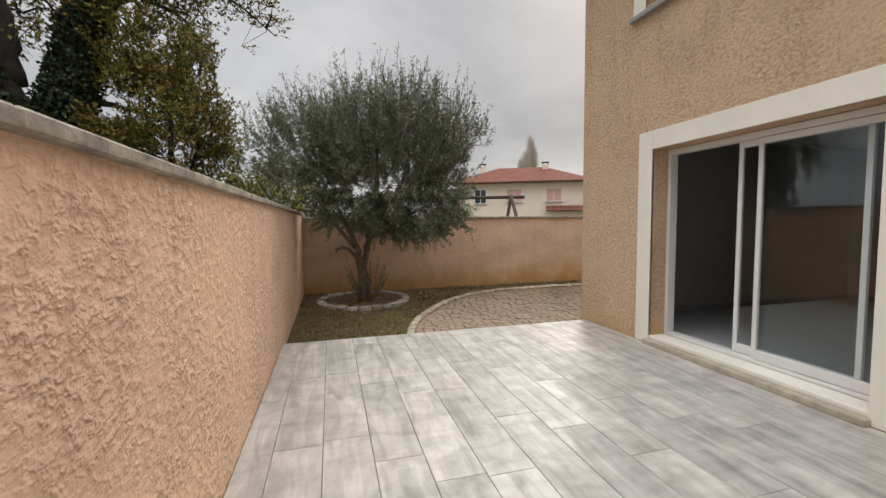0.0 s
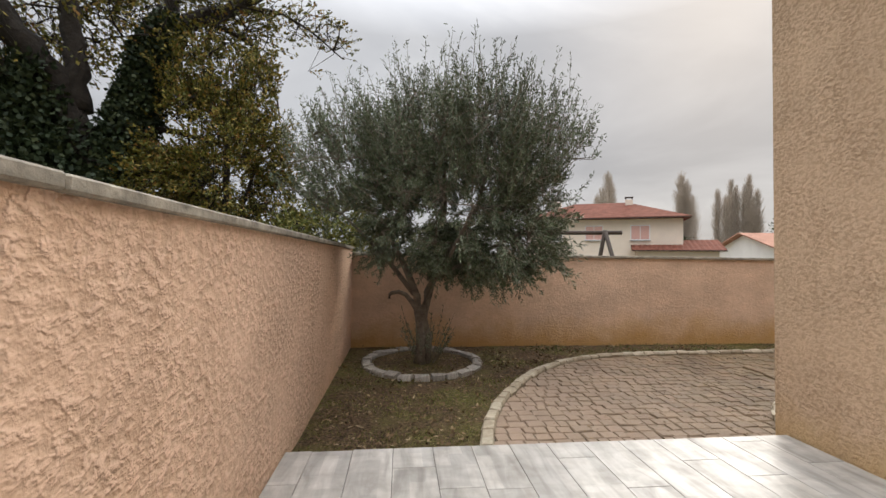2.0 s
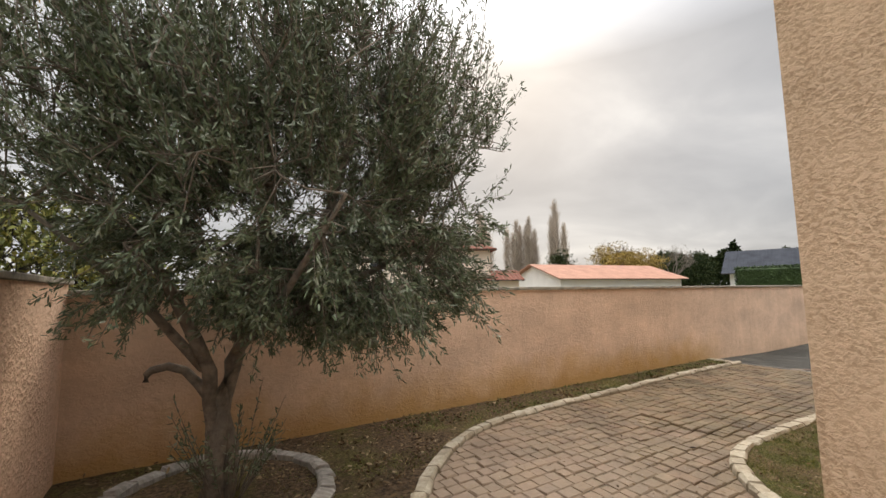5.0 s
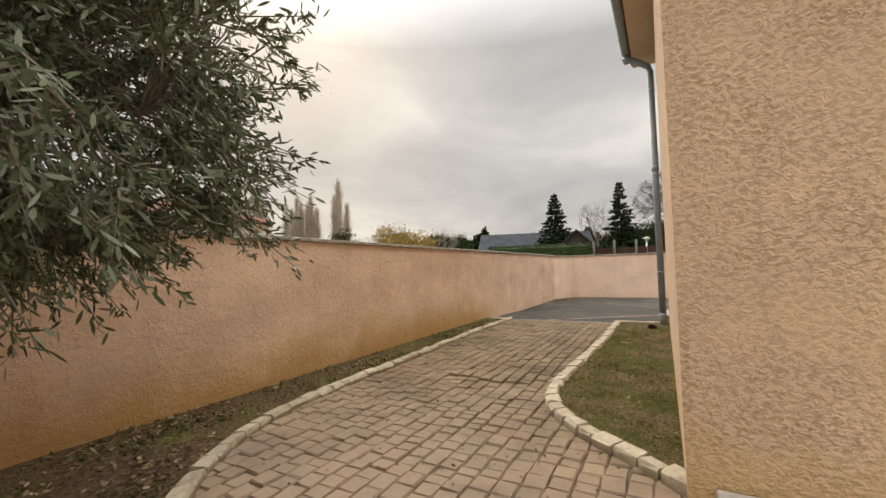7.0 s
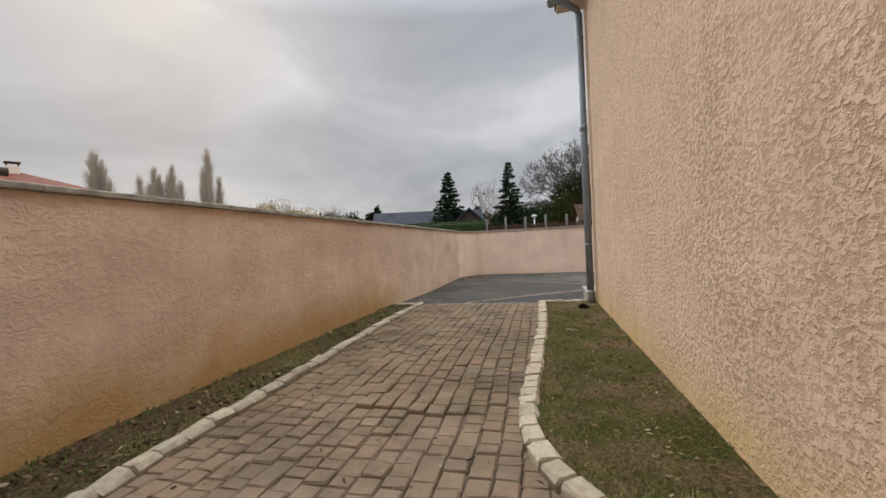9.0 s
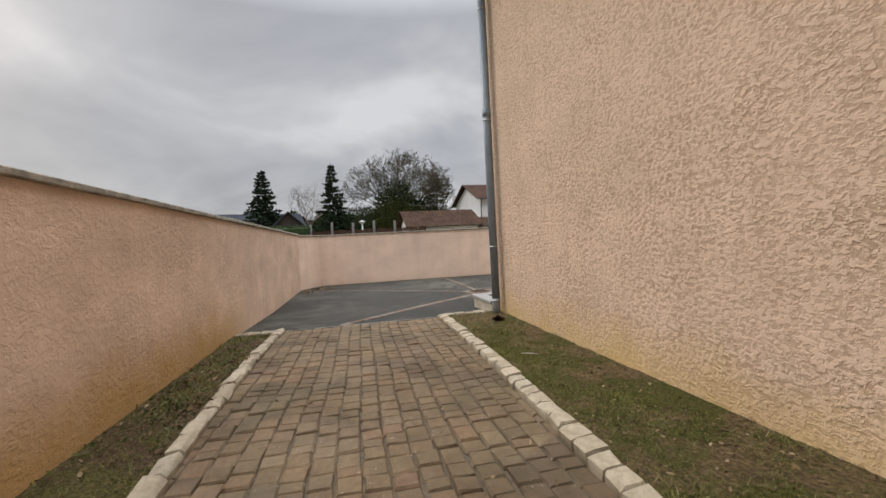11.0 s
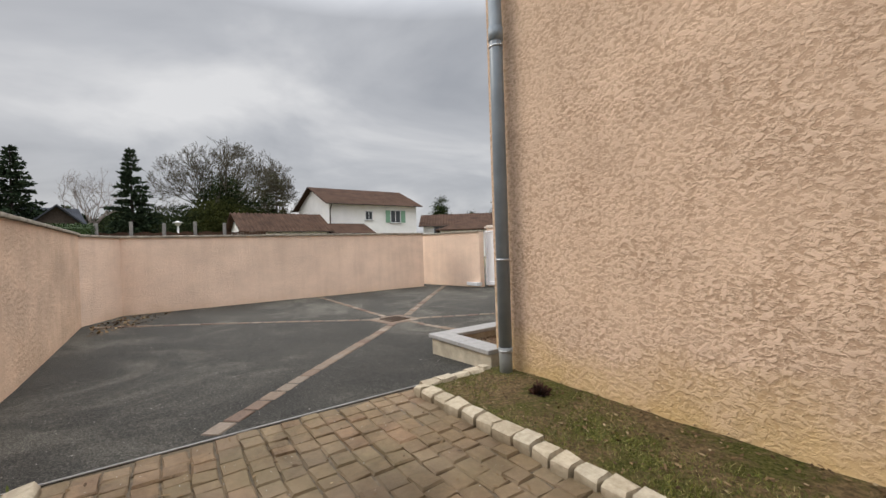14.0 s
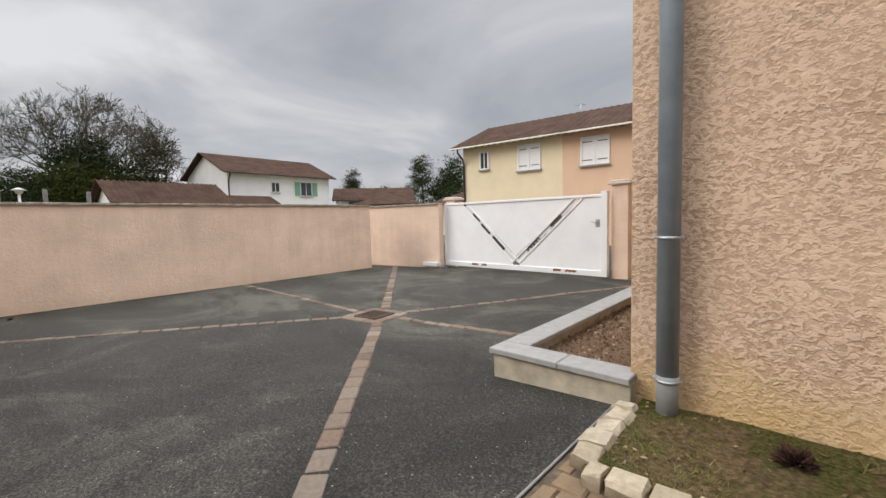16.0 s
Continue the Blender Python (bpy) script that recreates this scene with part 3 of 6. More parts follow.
# ---- the ground ----
X_WALL, Y_WALL = -0.785, 9.75
X_HOUSE, Y_HOUSE, X_HOUSE_EAST = 3.2, 6.0, 9.76
TERRACE_EDGE, PAVE_EDGE = 5.88, 9.82
Z_PAVE, Z_COURT = -0.10, -0.13
KERB_LEFT = smooth_line([(0.72, 5.98), (0.84, 6.45), (1.05, 6.98), (1.31, 7.42), (1.69, 7.97), (2.13, 8.42), (2.62, 8.75), (3.15, 8.95), (3.97, 9.06), (5.2, 9.10), (6.9, 9.16), (8.4, 9.20), (9.72, 9.16)])
KERB_RIGHT = smooth_line([(3.30, 5.94), (3.44, 6.12), (3.62, 6.36), (3.95, 6.70), (4.25, 6.89), (4.55, 6.98), (4.92, 7.02), (5.9, 6.98), (7.3, 6.92), (8.6, 6.90), (9.66, 6.90)])

bm = bmesh.new()
box(bm, (-900, -900, -0.9), (900, 900, -0.3))
part("ground", bm, OPEN_GROUND, kind="structure", label="open ground of grass and earth around the houses")



def court_z(x, y):
    """The court falls gently from the paving towards its drain."""
    return Z_COURT + 0.024 - 0.074 * min(1, max(0, (x - 9.8) / 2.5)) - 0.03 * math.exp(-(math.hypot(x - 13.5, y - 5.1) / 2.0) ** 2)


bm = bmesh.new()
vs = [bm.verts.new((x, y, Z_COURT)) for x, y in ((PAVE_EDGE, -6), (24, -6), (24, 9.9), (PAVE_EDGE, 9.9))]
bm.faces.new(vs)
bmesh.ops.subdivide_edges(bm, edges=bm.edges, cuts=50, use_grid_fill=True)
for v in bm.verts:
    v.co.z = court_z(v.co.x, v.co.y) + 0.008 * noise.noise(v.co * 0.5) - 0.004
g = bmesh.ops.extrude_face_region(bm, geom=bm.faces[:])
for v in [e for e in g["geom"] if isinstance(e, bmesh.types.BMVert)]:
    v.co.z -= 0.15
part("asphalt_court", bm, ASPHALT, kind="structure", label="worn dark asphalt courtyard with faint grey streaks")


def patch(name, poly, z, material, label, cell=0.07, amp=0.012, zf=None):
    """A slightly uneven sheet over the cells inside a polygon."""
    xs, ys = [p[0] for p in poly], [p[1] for p in poly]
    bm = bmesh.new()
    grid = {}

    def vert(i, j):
        if (i, j) not in grid:
            x, y = min(xs) + i * cell, min(ys) + j * cell
            zz = (zf(x, y) if zf else z) + amp * noise.noise(Vector((x * 3, y * 3, 0))) + amp * 0.5 * noise.noise(Vector((x * 11, y * 11, 3)))
            grid[i, j] = bm.verts.new((x, y, zz))
        return grid[i, j]
    for i in range(int((max(xs) - min(xs)) / cell) + 1):
        for j in range(int((max(ys) - min(ys)) / cell) + 1):
            if in_poly(min(xs) + (i + 0.5) * cell, min(ys) + (j + 0.5) * cell, poly):
                f = bm.faces.new((vert(i, j), vert(i + 1, j), vert(i + 1, j + 1), vert(i, j + 1)))
                f.smooth = True
    return part(name, bm, material, kind="structure", label=label, recalc=False)


bm = bmesh.new()
box(bm, (-0.9, 5.8, -0.25), (PAVE_EDGE - 0.001, 9.9, Z_PAVE - 0.014))
part("paving_bed", bm, simple("joint_sand", (0.11, 0.085, 0.056), 0.95, var=0.4, scale=30, bump=0.005), kind="structure", label="dark sandy bed between the paving stones")
BED_POLY = [(-0.85, 5.85)] + KERB_LEFT + [(PAVE_EDGE - 0.04, 9.16), (PAVE_EDGE - 0.04, 9.85), (-0.85, 9.85)]
LAWN_POLY = KERB_RIGHT + [(9.66, 5.95), (3.25, 5.95)]
patch("planting_bed", BED_POLY, -0.095, SOIL, "earth bed with fallen leaves and sparse grass along the rendered wall", zf=lambda x, y: -0.095 + 0.02 * max(0, y - 9.3))
patch("lawn", LAWN_POLY, -0.065, LAWN_SOIL, "narrow strip of patchy lawn along the house wall")


# ---- boundary walls ----
def wall_run(name, a, b, top, label, thick=0.2, foot=-0.35, side=1, render=None):
    """A rendered wall whose visible face runs from a to b; the wall lies to its left (side 1)."""
    a, b = Vector((*a, 0)), Vector((*b, 0))
    d = (b - a).normalized()
    n = Vector((-d.y, d.x, 0)) * side
    bm = bmesh.new()
    v = [a, b, b + n * thick, a + n * thick]
    lo = [bm.verts.new((p.x, p.y, foot)) for p in v]
    hi = [bm.verts.new((p.x, p.y, top - 0.045)) for p in v]
    bm.faces.new(lo[::-1]); bm.faces.new(hi)
    for i in range(4):
        bm.faces.new((lo[i], lo[(i + 1) % 4], hi[(i + 1) % 4], hi[i]))
    w = part(name, bm, render or WALL_RENDER, kind="structure", label=label)
    ln = (b - a).length
    cnt = max(1, round(ln / 0.98))
    bm = bmesh.new()
    seg = ln / cnt
    box(bm, (0.002, -0.035, -0.045), (seg - 0.002, thick + 0.035, 0.0), 0.007)
    me = bpy.data.meshes.new("coping_stone")
    bmesh.ops.recalc_face_normals(bm, faces=bm.faces)
    bm.to_mesh(me); bm.free(); me.materials.append(COPING)
    rot = math.atan2(d.y, d.x)
    rr = random.Random(len(name))
    for i in range(cnt):
        m = Matrix.Translation(a + d * seg * i + Vector((0, 0, top + rr.uniform(-0.002, 0.002)))) @ Matrix.Rotation(rot, 4, "Z")
        if side < 0:
            m = m @ Matrix.Translation((0, -thick, 0))
        piece("coping_stone", me, w, m)
    return w


WALL_LABEL = "peach rough-rendered garden wall with a weathered stone coping and a stained foot"
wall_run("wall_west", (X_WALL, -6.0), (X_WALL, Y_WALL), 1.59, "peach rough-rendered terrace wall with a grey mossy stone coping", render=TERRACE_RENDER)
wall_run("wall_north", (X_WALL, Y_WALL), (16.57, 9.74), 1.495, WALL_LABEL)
wall_run("wall_northeast", (16.57, 9.74), (17.65, 9.22), 1.475, WALL_LABEL, render=COURT_RENDER)
wall_run("wall_east", (17.65, 9.22), (17.60, 1.86), 1.475, WALL_LABEL, side=1, render=COURT_RENDER)
wall_run("wall_gate_side", (18.60, 1.25), (15.99, 0.78), 1.46, "peach rendered wall section beside the gate", side=-1, render=COURT_RENDER)
wall_run("wall_south", (11.52, 0.45), (9.0, 0.30), 1.46, "peach rendered wall between the gate and the house", render=COURT_RENDER)
wall_run("wall_terrace_south", (X_WALL, -6.0), (X_HOUSE, -6.0), 1.60, "peach rendered wall closing the terrace", side=-1)

# ---- terrace ----
bm = bmesh.new()
box(bm, (X_WALL + 0.003, -6.0, -0.4), (X_HOUSE + 0.0, TERRACE_EDGE - 0.012, -0.014))
terrace = part("terrace_floor", bm, GROUT, kind="structure", label="terrace paved with pale grey wood-look tiles")
bm = bmesh.new()
box(bm, (X_WALL + 0.003, TERRACE_EDGE - 0.012, -0.16), (X_HOUSE + 0.06, TERRACE_EDGE, -0.016))
part("terrace_edge", bm, simple("pale_tile_edge", (0.5, 0.49, 0.47), 0.7, var=0.1), terrace, "pale tiled edge")

# ---- the house ----
def wall_boxes(bm, x0, x1, y0, y1, z0, z1, holes):
    """A wall slab between x0 and x1 along y with rectangular openings (y0, y1, z0, z1)."""
    ys = sorted({y0, y1, *[h[0] for h in holes], *[h[1] for h in holes]})
    for a, b in zip(ys, ys[1:]):
        z = z0
        for h in sorted([h for h in holes if h[0] <= a and h[1] >= b], key=lambda h: h[2]):
            box(bm, (x0, a, z), (x1, b, h[2]))
            z = h[3]
        box(bm, (x0, a, z), (x1, b, z1))


DOOR = (2.76, 4.72, 0.05, 2.15)
UPPER = (3.75, 4.87, 3.72, 4.95)
H_TOP = 5.2
bm = bmesh.new()
wall_boxes(bm, X_HOUSE, X_HOUSE + 0.3, -5.0, Y_HOUSE - 0.3, -0.4, H_TOP, [DOOR, UPPER])
bmesh.ops.remove_doubles(bm, verts=bm.verts, dist=0.0005)
part("house_wall_west", bm, WEST_RENDER, kind="structure", label="peach rough-rendered house wall with a cream-framed sliding door")
bm = bmesh.new()
box(bm, (X_HOUSE, Y_HOUSE - 0.3, -0.4), (X_HOUSE_EAST, Y_HOUSE, H_TOP))
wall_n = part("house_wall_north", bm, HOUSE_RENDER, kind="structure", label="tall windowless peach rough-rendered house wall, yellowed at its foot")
wall_n.data.materials.append(WEST_RENDER)
for f in wall_n.data.polygons:
    if f.normal.x < -0.9:
        f.material_index = 1
bm = bmesh.new()
box(bm, (X_HOUSE_EAST - 0.3, -5.0, -0.4), (X_HOUSE_EAST, Y_HOUSE - 0.3, H_TOP))
part("house_wall_east", bm, HOUSE_RENDER, kind="structure", label="peach rendered house wall facing the court")
bm = bmesh.new()
box(bm, (X_HOUSE, -5.3, -0.4), (X_HOUSE_EAST, -5.0, H_TOP))
part("house_wall_south", bm, HOUSE_RENDER, kind="structure", label="plain peach rendered house wall")
bm = bmesh.new()
box(bm, (X_HOUSE + 0.3, -5.0, -0.3), (X_HOUSE_EAST - 0.3, Y_HOUSE - 0.3, 0.06))
part("floor", bm, INNER_FLOOR, kind="structure", label="pale tiled interior floor")
bm = bmesh.new()
box(bm, (X_HOUSE + 0.3, -5.0, 2.5), (X_HOUSE_EAST - 0.3, Y_HOUSE - 0.3, 2.75))
part("ceiling", bm, PLASTER, kind="structure", label="plain plaster ceiling")
bm = bmesh.new()
box(bm, (X_HOUSE + 0.3, 5.66, 0.06), (8.0, 5.7, 2.5)); box(bm, (8.0, 0.5, 0.06), (8.1, 5.7, 2.5)); box(bm, (X_HOUSE + 0.3, 0.4, 0.06), (8.1, 0.5, 2.5))
part("interior_wall", bm, PLASTER, kind="structure", label="bare grey plaster walls of the empty room")
bm = bmesh.new()
box(bm, (7.985, 0.5, 0.06), (7.998, 5.66, 0.14)); box(bm, (X_HOUSE + 0.3, 5.645, 0.06), (7.98, 5.658, 0.14))
part("baseboard", bm, SLAB, kind="structure", label="grey tiled skirting")
bm = bmesh.new()
box(bm, (X_HOUSE - 0.012, 4.72, 0.0), (X_HOUSE + 0.02, 4.92, 2.35), 0.003)
box(bm, (X_HOUSE - 0.012, 2.56, 0.0), (X_HOUSE + 0.02, 2.76, 2.35), 0.003)
box(bm, (X_HOUSE - 0.012, 2.76, 2.15), (X_HOUSE + 0.02, 4.72, 2.35), 0.003)
part("trim", bm, TRIM, kind="structure", label="cream painted surround of the sliding door")


def sliding_door():
    t = tagged(new("door_1"), "white aluminium sliding glass door, partly open onto the terrace", kind="structure")
    bm = bmesh.new()
    box(bm, (3.40, 4.672, 0.12), (3.50, 4.715, 2.145), 0.004)
    box(bm, (3.40, 2.765, 0.12), (3.50, 2.82, 2.145), 0.004)
    box(bm, (3.40, 2.82, 2.09), (3.50, 4.672, 2.145), 0.004)
    box(bm, (3.40, 2.765, 0.085), (3.50, 4.715, 0.12), 0.004)
    part("door_frame", bm, ALU, t, "white aluminium frame")

    def leaf(x, y0, y1, name):
        bm = bmesh.new()
        w = 0.042
        box(bm, (x, y0, 0.125), (x + 0.035, y0 + w, 2.085), 0.004)
        box(bm, (x, y1 - w, 0.125), (x + 0.035, y1, 2.085), 0.004)
        box(bm, (x, y0 + w, 0.125), (x + 0.035, y1 - w, 0.21), 0.004)
        box(bm, (x, y0 + w, 2.03), (x + 0.035, y1 - w, 2.085), 0.004)
        lf = part(name, bm, ALU, t, "white framed glass leaf")
        bm = bmesh.new()
        box(bm, (x + 0.013, y0 + w, 0.21), (x + 0.021, y1 - w, 2.03))
        pane = part("pane", bm, GLASS, lf)
        pane.visible_shadow = False
    leaf(3.41, 2.82, 3.725, "leaf")
    leaf(3.455, 2.95, 3.94, "leaf")
    return t


sliding_door()
bm = bmesh.new()
box(bm, (3.12, 2.74, 0.0), (3.40, 4.74, 0.05), 0.006)
part("door_sill", bm, CONCRETE, kind="structure", label="weathered concrete threshold under the sliding door")
bm = bmesh.new()
box(bm, (3.20, 2.76, 0.05), (3.40, 4.72, 0.085), 0.004)
part("door_sill_strip", bm, TRIM, kind="structure", label="cream sill strip")

win = tagged(new("window_1"), "upper window with a cream surround and a closed white roller shutter", kind="structure")
bm = bmesh.new()
y0, y1, z0, z1 = UPPER
box(bm, (X_HOUSE - 0.015, y1, z0 - 0.05), (X_HOUSE + 0.02, y1 + 0.18, z1 + 0.18), 0.003)
box(bm, (X_HOUSE - 0.015, y0 - 0.18, z0 - 0.05), (X_HOUSE + 0.02, y0, z1 + 0.18), 0.003)
box(bm, (X_HOUSE - 0.015, y0, z1), (X_HOUSE + 0.02, y1, z1 + 0.18), 0.003)
part("window_frame", bm, TRIM, win)
bm = bmesh.new()
box(bm, (X_HOUSE - 0.06, y0 - 0.2, z0 - 0.1), (X_HOUSE + 0.1, y1 + 0.2, z0 - 0.05), 0.004)
part("window_sill", bm, SLAB, win, "grey projecting sill")
bm = bmesh.new()
for i in range(28):
    box(bm, (X_HOUSE + 0.12, y0, z0 + i * 0.044), (X_HOUSE + 0.135, y1, z0 + i * 0.044 + 0.04), 0.004)
box(bm, (X_HOUSE + 0.14, y0, z0), (X_HOUSE + 0.16, y1, z1))
part("shutter", bm, ALU, win, "closed white roller shutter")


def hip_roof(bm, x0, x1, y0, y1, z0, z1, over, t=0.12, inset=None):
    """A hipped roof with thickness; the ridge runs along the longer side."""
    x0, x1, y0, y1 = x0 - over, x1 + over, y0 - over, y1 + over
    w = min(x1 - x0, y1 - y0) / 2
    i = w if inset is None else inset
    r = [((x0 + i, (y0 + y1) / 2), (x1 - i, (y0 + y1) / 2))] if x1 - x0 >= y1 - y0 else [(((x0 + x1) / 2, y0 + i), ((x0 + x1) / 2, y1 - i))]
    (ra, rb) = r[0]
    c = [(x0, y0), (x1, y0), (x1, y1), (x0, y1)]
    lo = [bm.verts.new((*p, z0 - t)) for p in c]
    hi = [bm.verts.new((*p, z0)) for p in c]
    A, B = bm.verts.new((*ra, z1)), bm.verts.new((*rb, z1))
    bm.faces.new(lo)
    for k in range(4):
        bm.faces.new((lo[k], lo[(k + 1) % 4], hi[(k + 1) % 4], hi[k]))
    if x1 - x0 >= y1 - y0:
        bm.faces.new((hi[0], hi[1], B, A)); bm.faces.new((hi[1], hi[2], B)); bm.faces.new((hi[2], hi[3], A, B)); bm.faces.new((hi[3], hi[0], A))
    else:
        bm.faces.new((hi[0], hi[1], A)); bm.faces.new((hi[1], hi[2], B, A)); bm.faces.new((hi[2], hi[3], B)); bm.faces.new((hi[3], hi[0], A, B))


bm = bmesh.new()
hip_roof(bm, X_HOUSE, X_HOUSE_EAST, -5.3, Y_HOUSE, H_TOP + 0.18, H_TOP + 1.6, 0.45)
part("roof", bm, ROOF_RED, kind="structure", label="red tiled hipped roof of the house")
bm = bmesh.new()
box(bm, (X_HOUSE - 0.42, -5.72, H_TOP + 0.001), (X_HOUSE_EAST + 0.42, Y_HOUSE + 0.42, H_TOP + 0.055))
part("soffit", bm, SOFFIT, kind="structure", label="beige boarded soffit under the eaves")


def gutter():
    t = thing("gutter", (X_HOUSE, Y_HOUSE + 0.52, H_TOP + 0.08), "grey half-round rain gutter along the eaves of the peach house", "gutter")
    bm = bmesh.new()
    n, r = 10, 0.075
    for x0, x1 in ((-0.45, X_HOUSE_EAST - X_HOUSE + 0.2),):
        rows = []
        for rad in (r, r - 0.008):
            for x in (x0, x1):
                rows.append([bm.verts.new((x, rad * math.cos(math.pi + math.pi * k / n), rad * math.sin(math.pi + math.pi * k / n))) for k in range(n + 1)])
        for k in range(n):
            bm.faces.new((rows[0][k], rows[0][k + 1], rows[1][k + 1], rows[1][k]))
            bm.faces.new((rows[2][k], rows[3][k], rows[3][k + 1], rows[2][k + 1]))
            for a, b in ((0, 2), (1, 3)):
                bm.faces.new((rows[a][k], rows[a][k + 1], rows[b][k + 1], rows[b][k]))
        for k in (0, n):
            bm.faces.new((rows[0][k], rows[1][k], rows[3][k], rows[2][k]))
        bm.faces.new(rows[1])
    part("trough", bm, PIPE, t)
    for i in range(9):
        bm = bmesh.new()
        x = 0.2 + i * 0.8
        tube(bm, [(x, 0.08 * math.cos(math.pi + math.pi * k / 8), 0.082 * math.sin(math.pi + math.pi * k / 8)) for k in range(9)], [0.006] * 9, 5)
        part("bracket", bm, CLAMP, t)


gutter()


def downpipe():
    x, y = 9.535, Y_HOUSE + 0.10
    t = thing("downpipe", (x, y, -0.1), "grey plastic rain downpipe clamped to the corner of the peach house", "downpipe")
    bm = bmesh.new()
    top = H_TOP + 0.03
    tube(bm, [(0, 0, 0.24), (0, 0, top - 0.35)], [0.058, 0.058], 16)
    tube(bm, [(0, 0, top - 0.35), (0, 0.03, top - 0.25), (0, 0.20, top - 0.12), (0, 0.38, top - 0.02), (0, 0.44, top + 0.08)], [0.058] * 5, 14)
    tube(bm, [(0, 0, 2.93), (0, 0, 3.05)], [0.064, 0.064], 16)
    part("pipe", bm, PIPE, t)
    bm = bmesh.new()
    tube(bm, [(0, 0, -0.02), (0, 0, 0.2), (0, 0, 0.25)], [0.057, 0.057, 0.064], 16)
    part("pipe_foot", bm, PIPE_FOOT, t, "lighter grey ground socket")
    for z in (0.22, 1.02, 2.88, 4.5):
        bm = bmesh.new()
        tube(bm, [(0, 0, z - 0.008), (0, 0, z + 0.008)], [0.064, 0.064], 16)
        box(bm, (-0.075, -0.012, z - 0.008), (-0.05, 0.012, z + 0.008), 0.002)
        box(bm, (0.05, -0.012, z - 0.008), (0.075, 0.012, z + 0.008), 0.002)
        box(bm, (-0.006, -0.075, z - 0.006), (0.006, -0.05, z + 0.006))
        part("clamp", bm, CLAMP, t)


downpipe()


# ---- planter, drain, strips, gate ----
def planter():
    t = thing("planter", (X_HOUSE_EAST - 0.03, 6.13, -0.14), "low rendered planter with a smooth grey slab coping beside the house", "planter")
    bm = bmesh.new()
    box(bm, (0.0, -0.19, -0.05), (0.985, -0.03, 0.175), 0.004)
    box(bm, (0.825, -4.0, -0.05), (0.985, -0.19, 0.175), 0.004)
    part("base", bm, CONCRETE, t, "yellow-stained rendered base")
    for lo, hi in (((0.0, -0.22, 0.178), (0.46, 0.0, 0.222)), ((0.463, -0.22, 0.178), (1.01, 0.0, 0.222)), ((0.79, -1.6, 0.178), (1.01, -0.223, 0.222)), ((0.79, -2.9, 0.178), (1.01, -1.603, 0.222)), ((0.79, -4.0, 0.178), (1.01, -2.903, 0.222))):
        bm = bmesh.new()
        box(bm, lo, hi, 0.006)
        part("coping_slab", bm, SLAB, t)
    bm = bmesh.new()
    box(bm, (0.01, -4.0, 0.0), (0.82, -0.2, 0.10))
    part("gravel_fill", bm, MULCH, t, "reddish gravel mulch")


planter()
rng = np.random.default_rng(5)
P = np.stack([rng.uniform(X_HOUSE_EAST + 0.02, X_HOUSE_EAST + 0.8, 5000), rng.uniform(2.6, 5.87, 5000), rng.uniform(-0.045, -0.02, 5000)], 1)
blades("gravel", P, rng.normal(size=P.shape), rng.uniform(0.015, 0.035, 5000), 0.016, leafy("gravel_chips", [(0, (0.10, 0.06, 0.035)), (0.6, (0.22, 0.15, 0.09)), (1, (0.42, 0.35, 0.27))]), rng, kind="stuff", label="loose reddish gravel and bark chips")

DRAIN = (13.29, 5.20)


def drain():
    t = thing("drain_grate", (*DRAIN, court_z(*DRAIN) - 0.012), "rusty square cast-iron drain grate set in a border of brick setts", "drain")
    a = 0.38 / 2
    bm = bmesh.new()
    for lo, hi in (((-a, -a, 0), (a, -a + 0.025, 0.03)), ((-a, a - 0.025, 0), (a, a, 0.03)), ((-a, -a + 0.025, 0), (-a + 0.025, a - 0.025, 0.03)), ((a - 0.025, -a + 0.025, 0), (a, a - 0.025, 0.03))):
        box(bm, lo, hi)
    part("frame", bm, IRON, t)
    # a dark plate below the bars stands in for the shade of the hole
    bm = bmesh.new()
    box(bm, (-a + 0.025, -a + 0.025, -0.01), (a - 0.025, a - 0.025, -0.004))
    part("pit", bm, DARK_WOOD, t, "dark plate giving the shade under the bars")
    for i in range(7):
        bm = bmesh.new()
        x = -a + 0.045 + i * 0.0475
        box(bm, (x - 0.009, -a + 0.025, 0.004), (x + 0.009, a - 0.025, 0.026))
        part("bar", bm, IRON, t)
    bm = bmesh.new()
    for i in range(2):
        y = -0.06 + i * 0.12
        box(bm, (-a + 0.03, y - 0.008, 0.002), (a - 0.03, y + 0.008, 0.022))
    part("cross_bar", bm, IRON, t)
    t.rotation_euler.z = radians(8)


drain()
STRIP_MAT = mat("brick_sett", lambda nt, b: (
    nt.links.new(mix_node(nt, 0.7, ramp_node(nt, nt.nodes.new("ShaderNodeObjectInfo").outputs["Random"], [(0, (0.115, 0.072, 0.052)), (0.4, (0.19, 0.135, 0.095)), (0.8, (0.15, 0.118, 0.088)), (1, (0.24, 0.19, 0.145))]),
                          ramp_node(nt, noise_node(nt, world_coords(nt), 30, 5, 0.7), [(0.3, (0.7,) * 3), (0.7, (1.25,) * 3)]), "MULTIPLY"), b.inputs["Base Color"]),
    bump_node(nt, b, noise_node(nt, world_coords(nt), 60, 4, 0.7), 0.004)), 0.8)


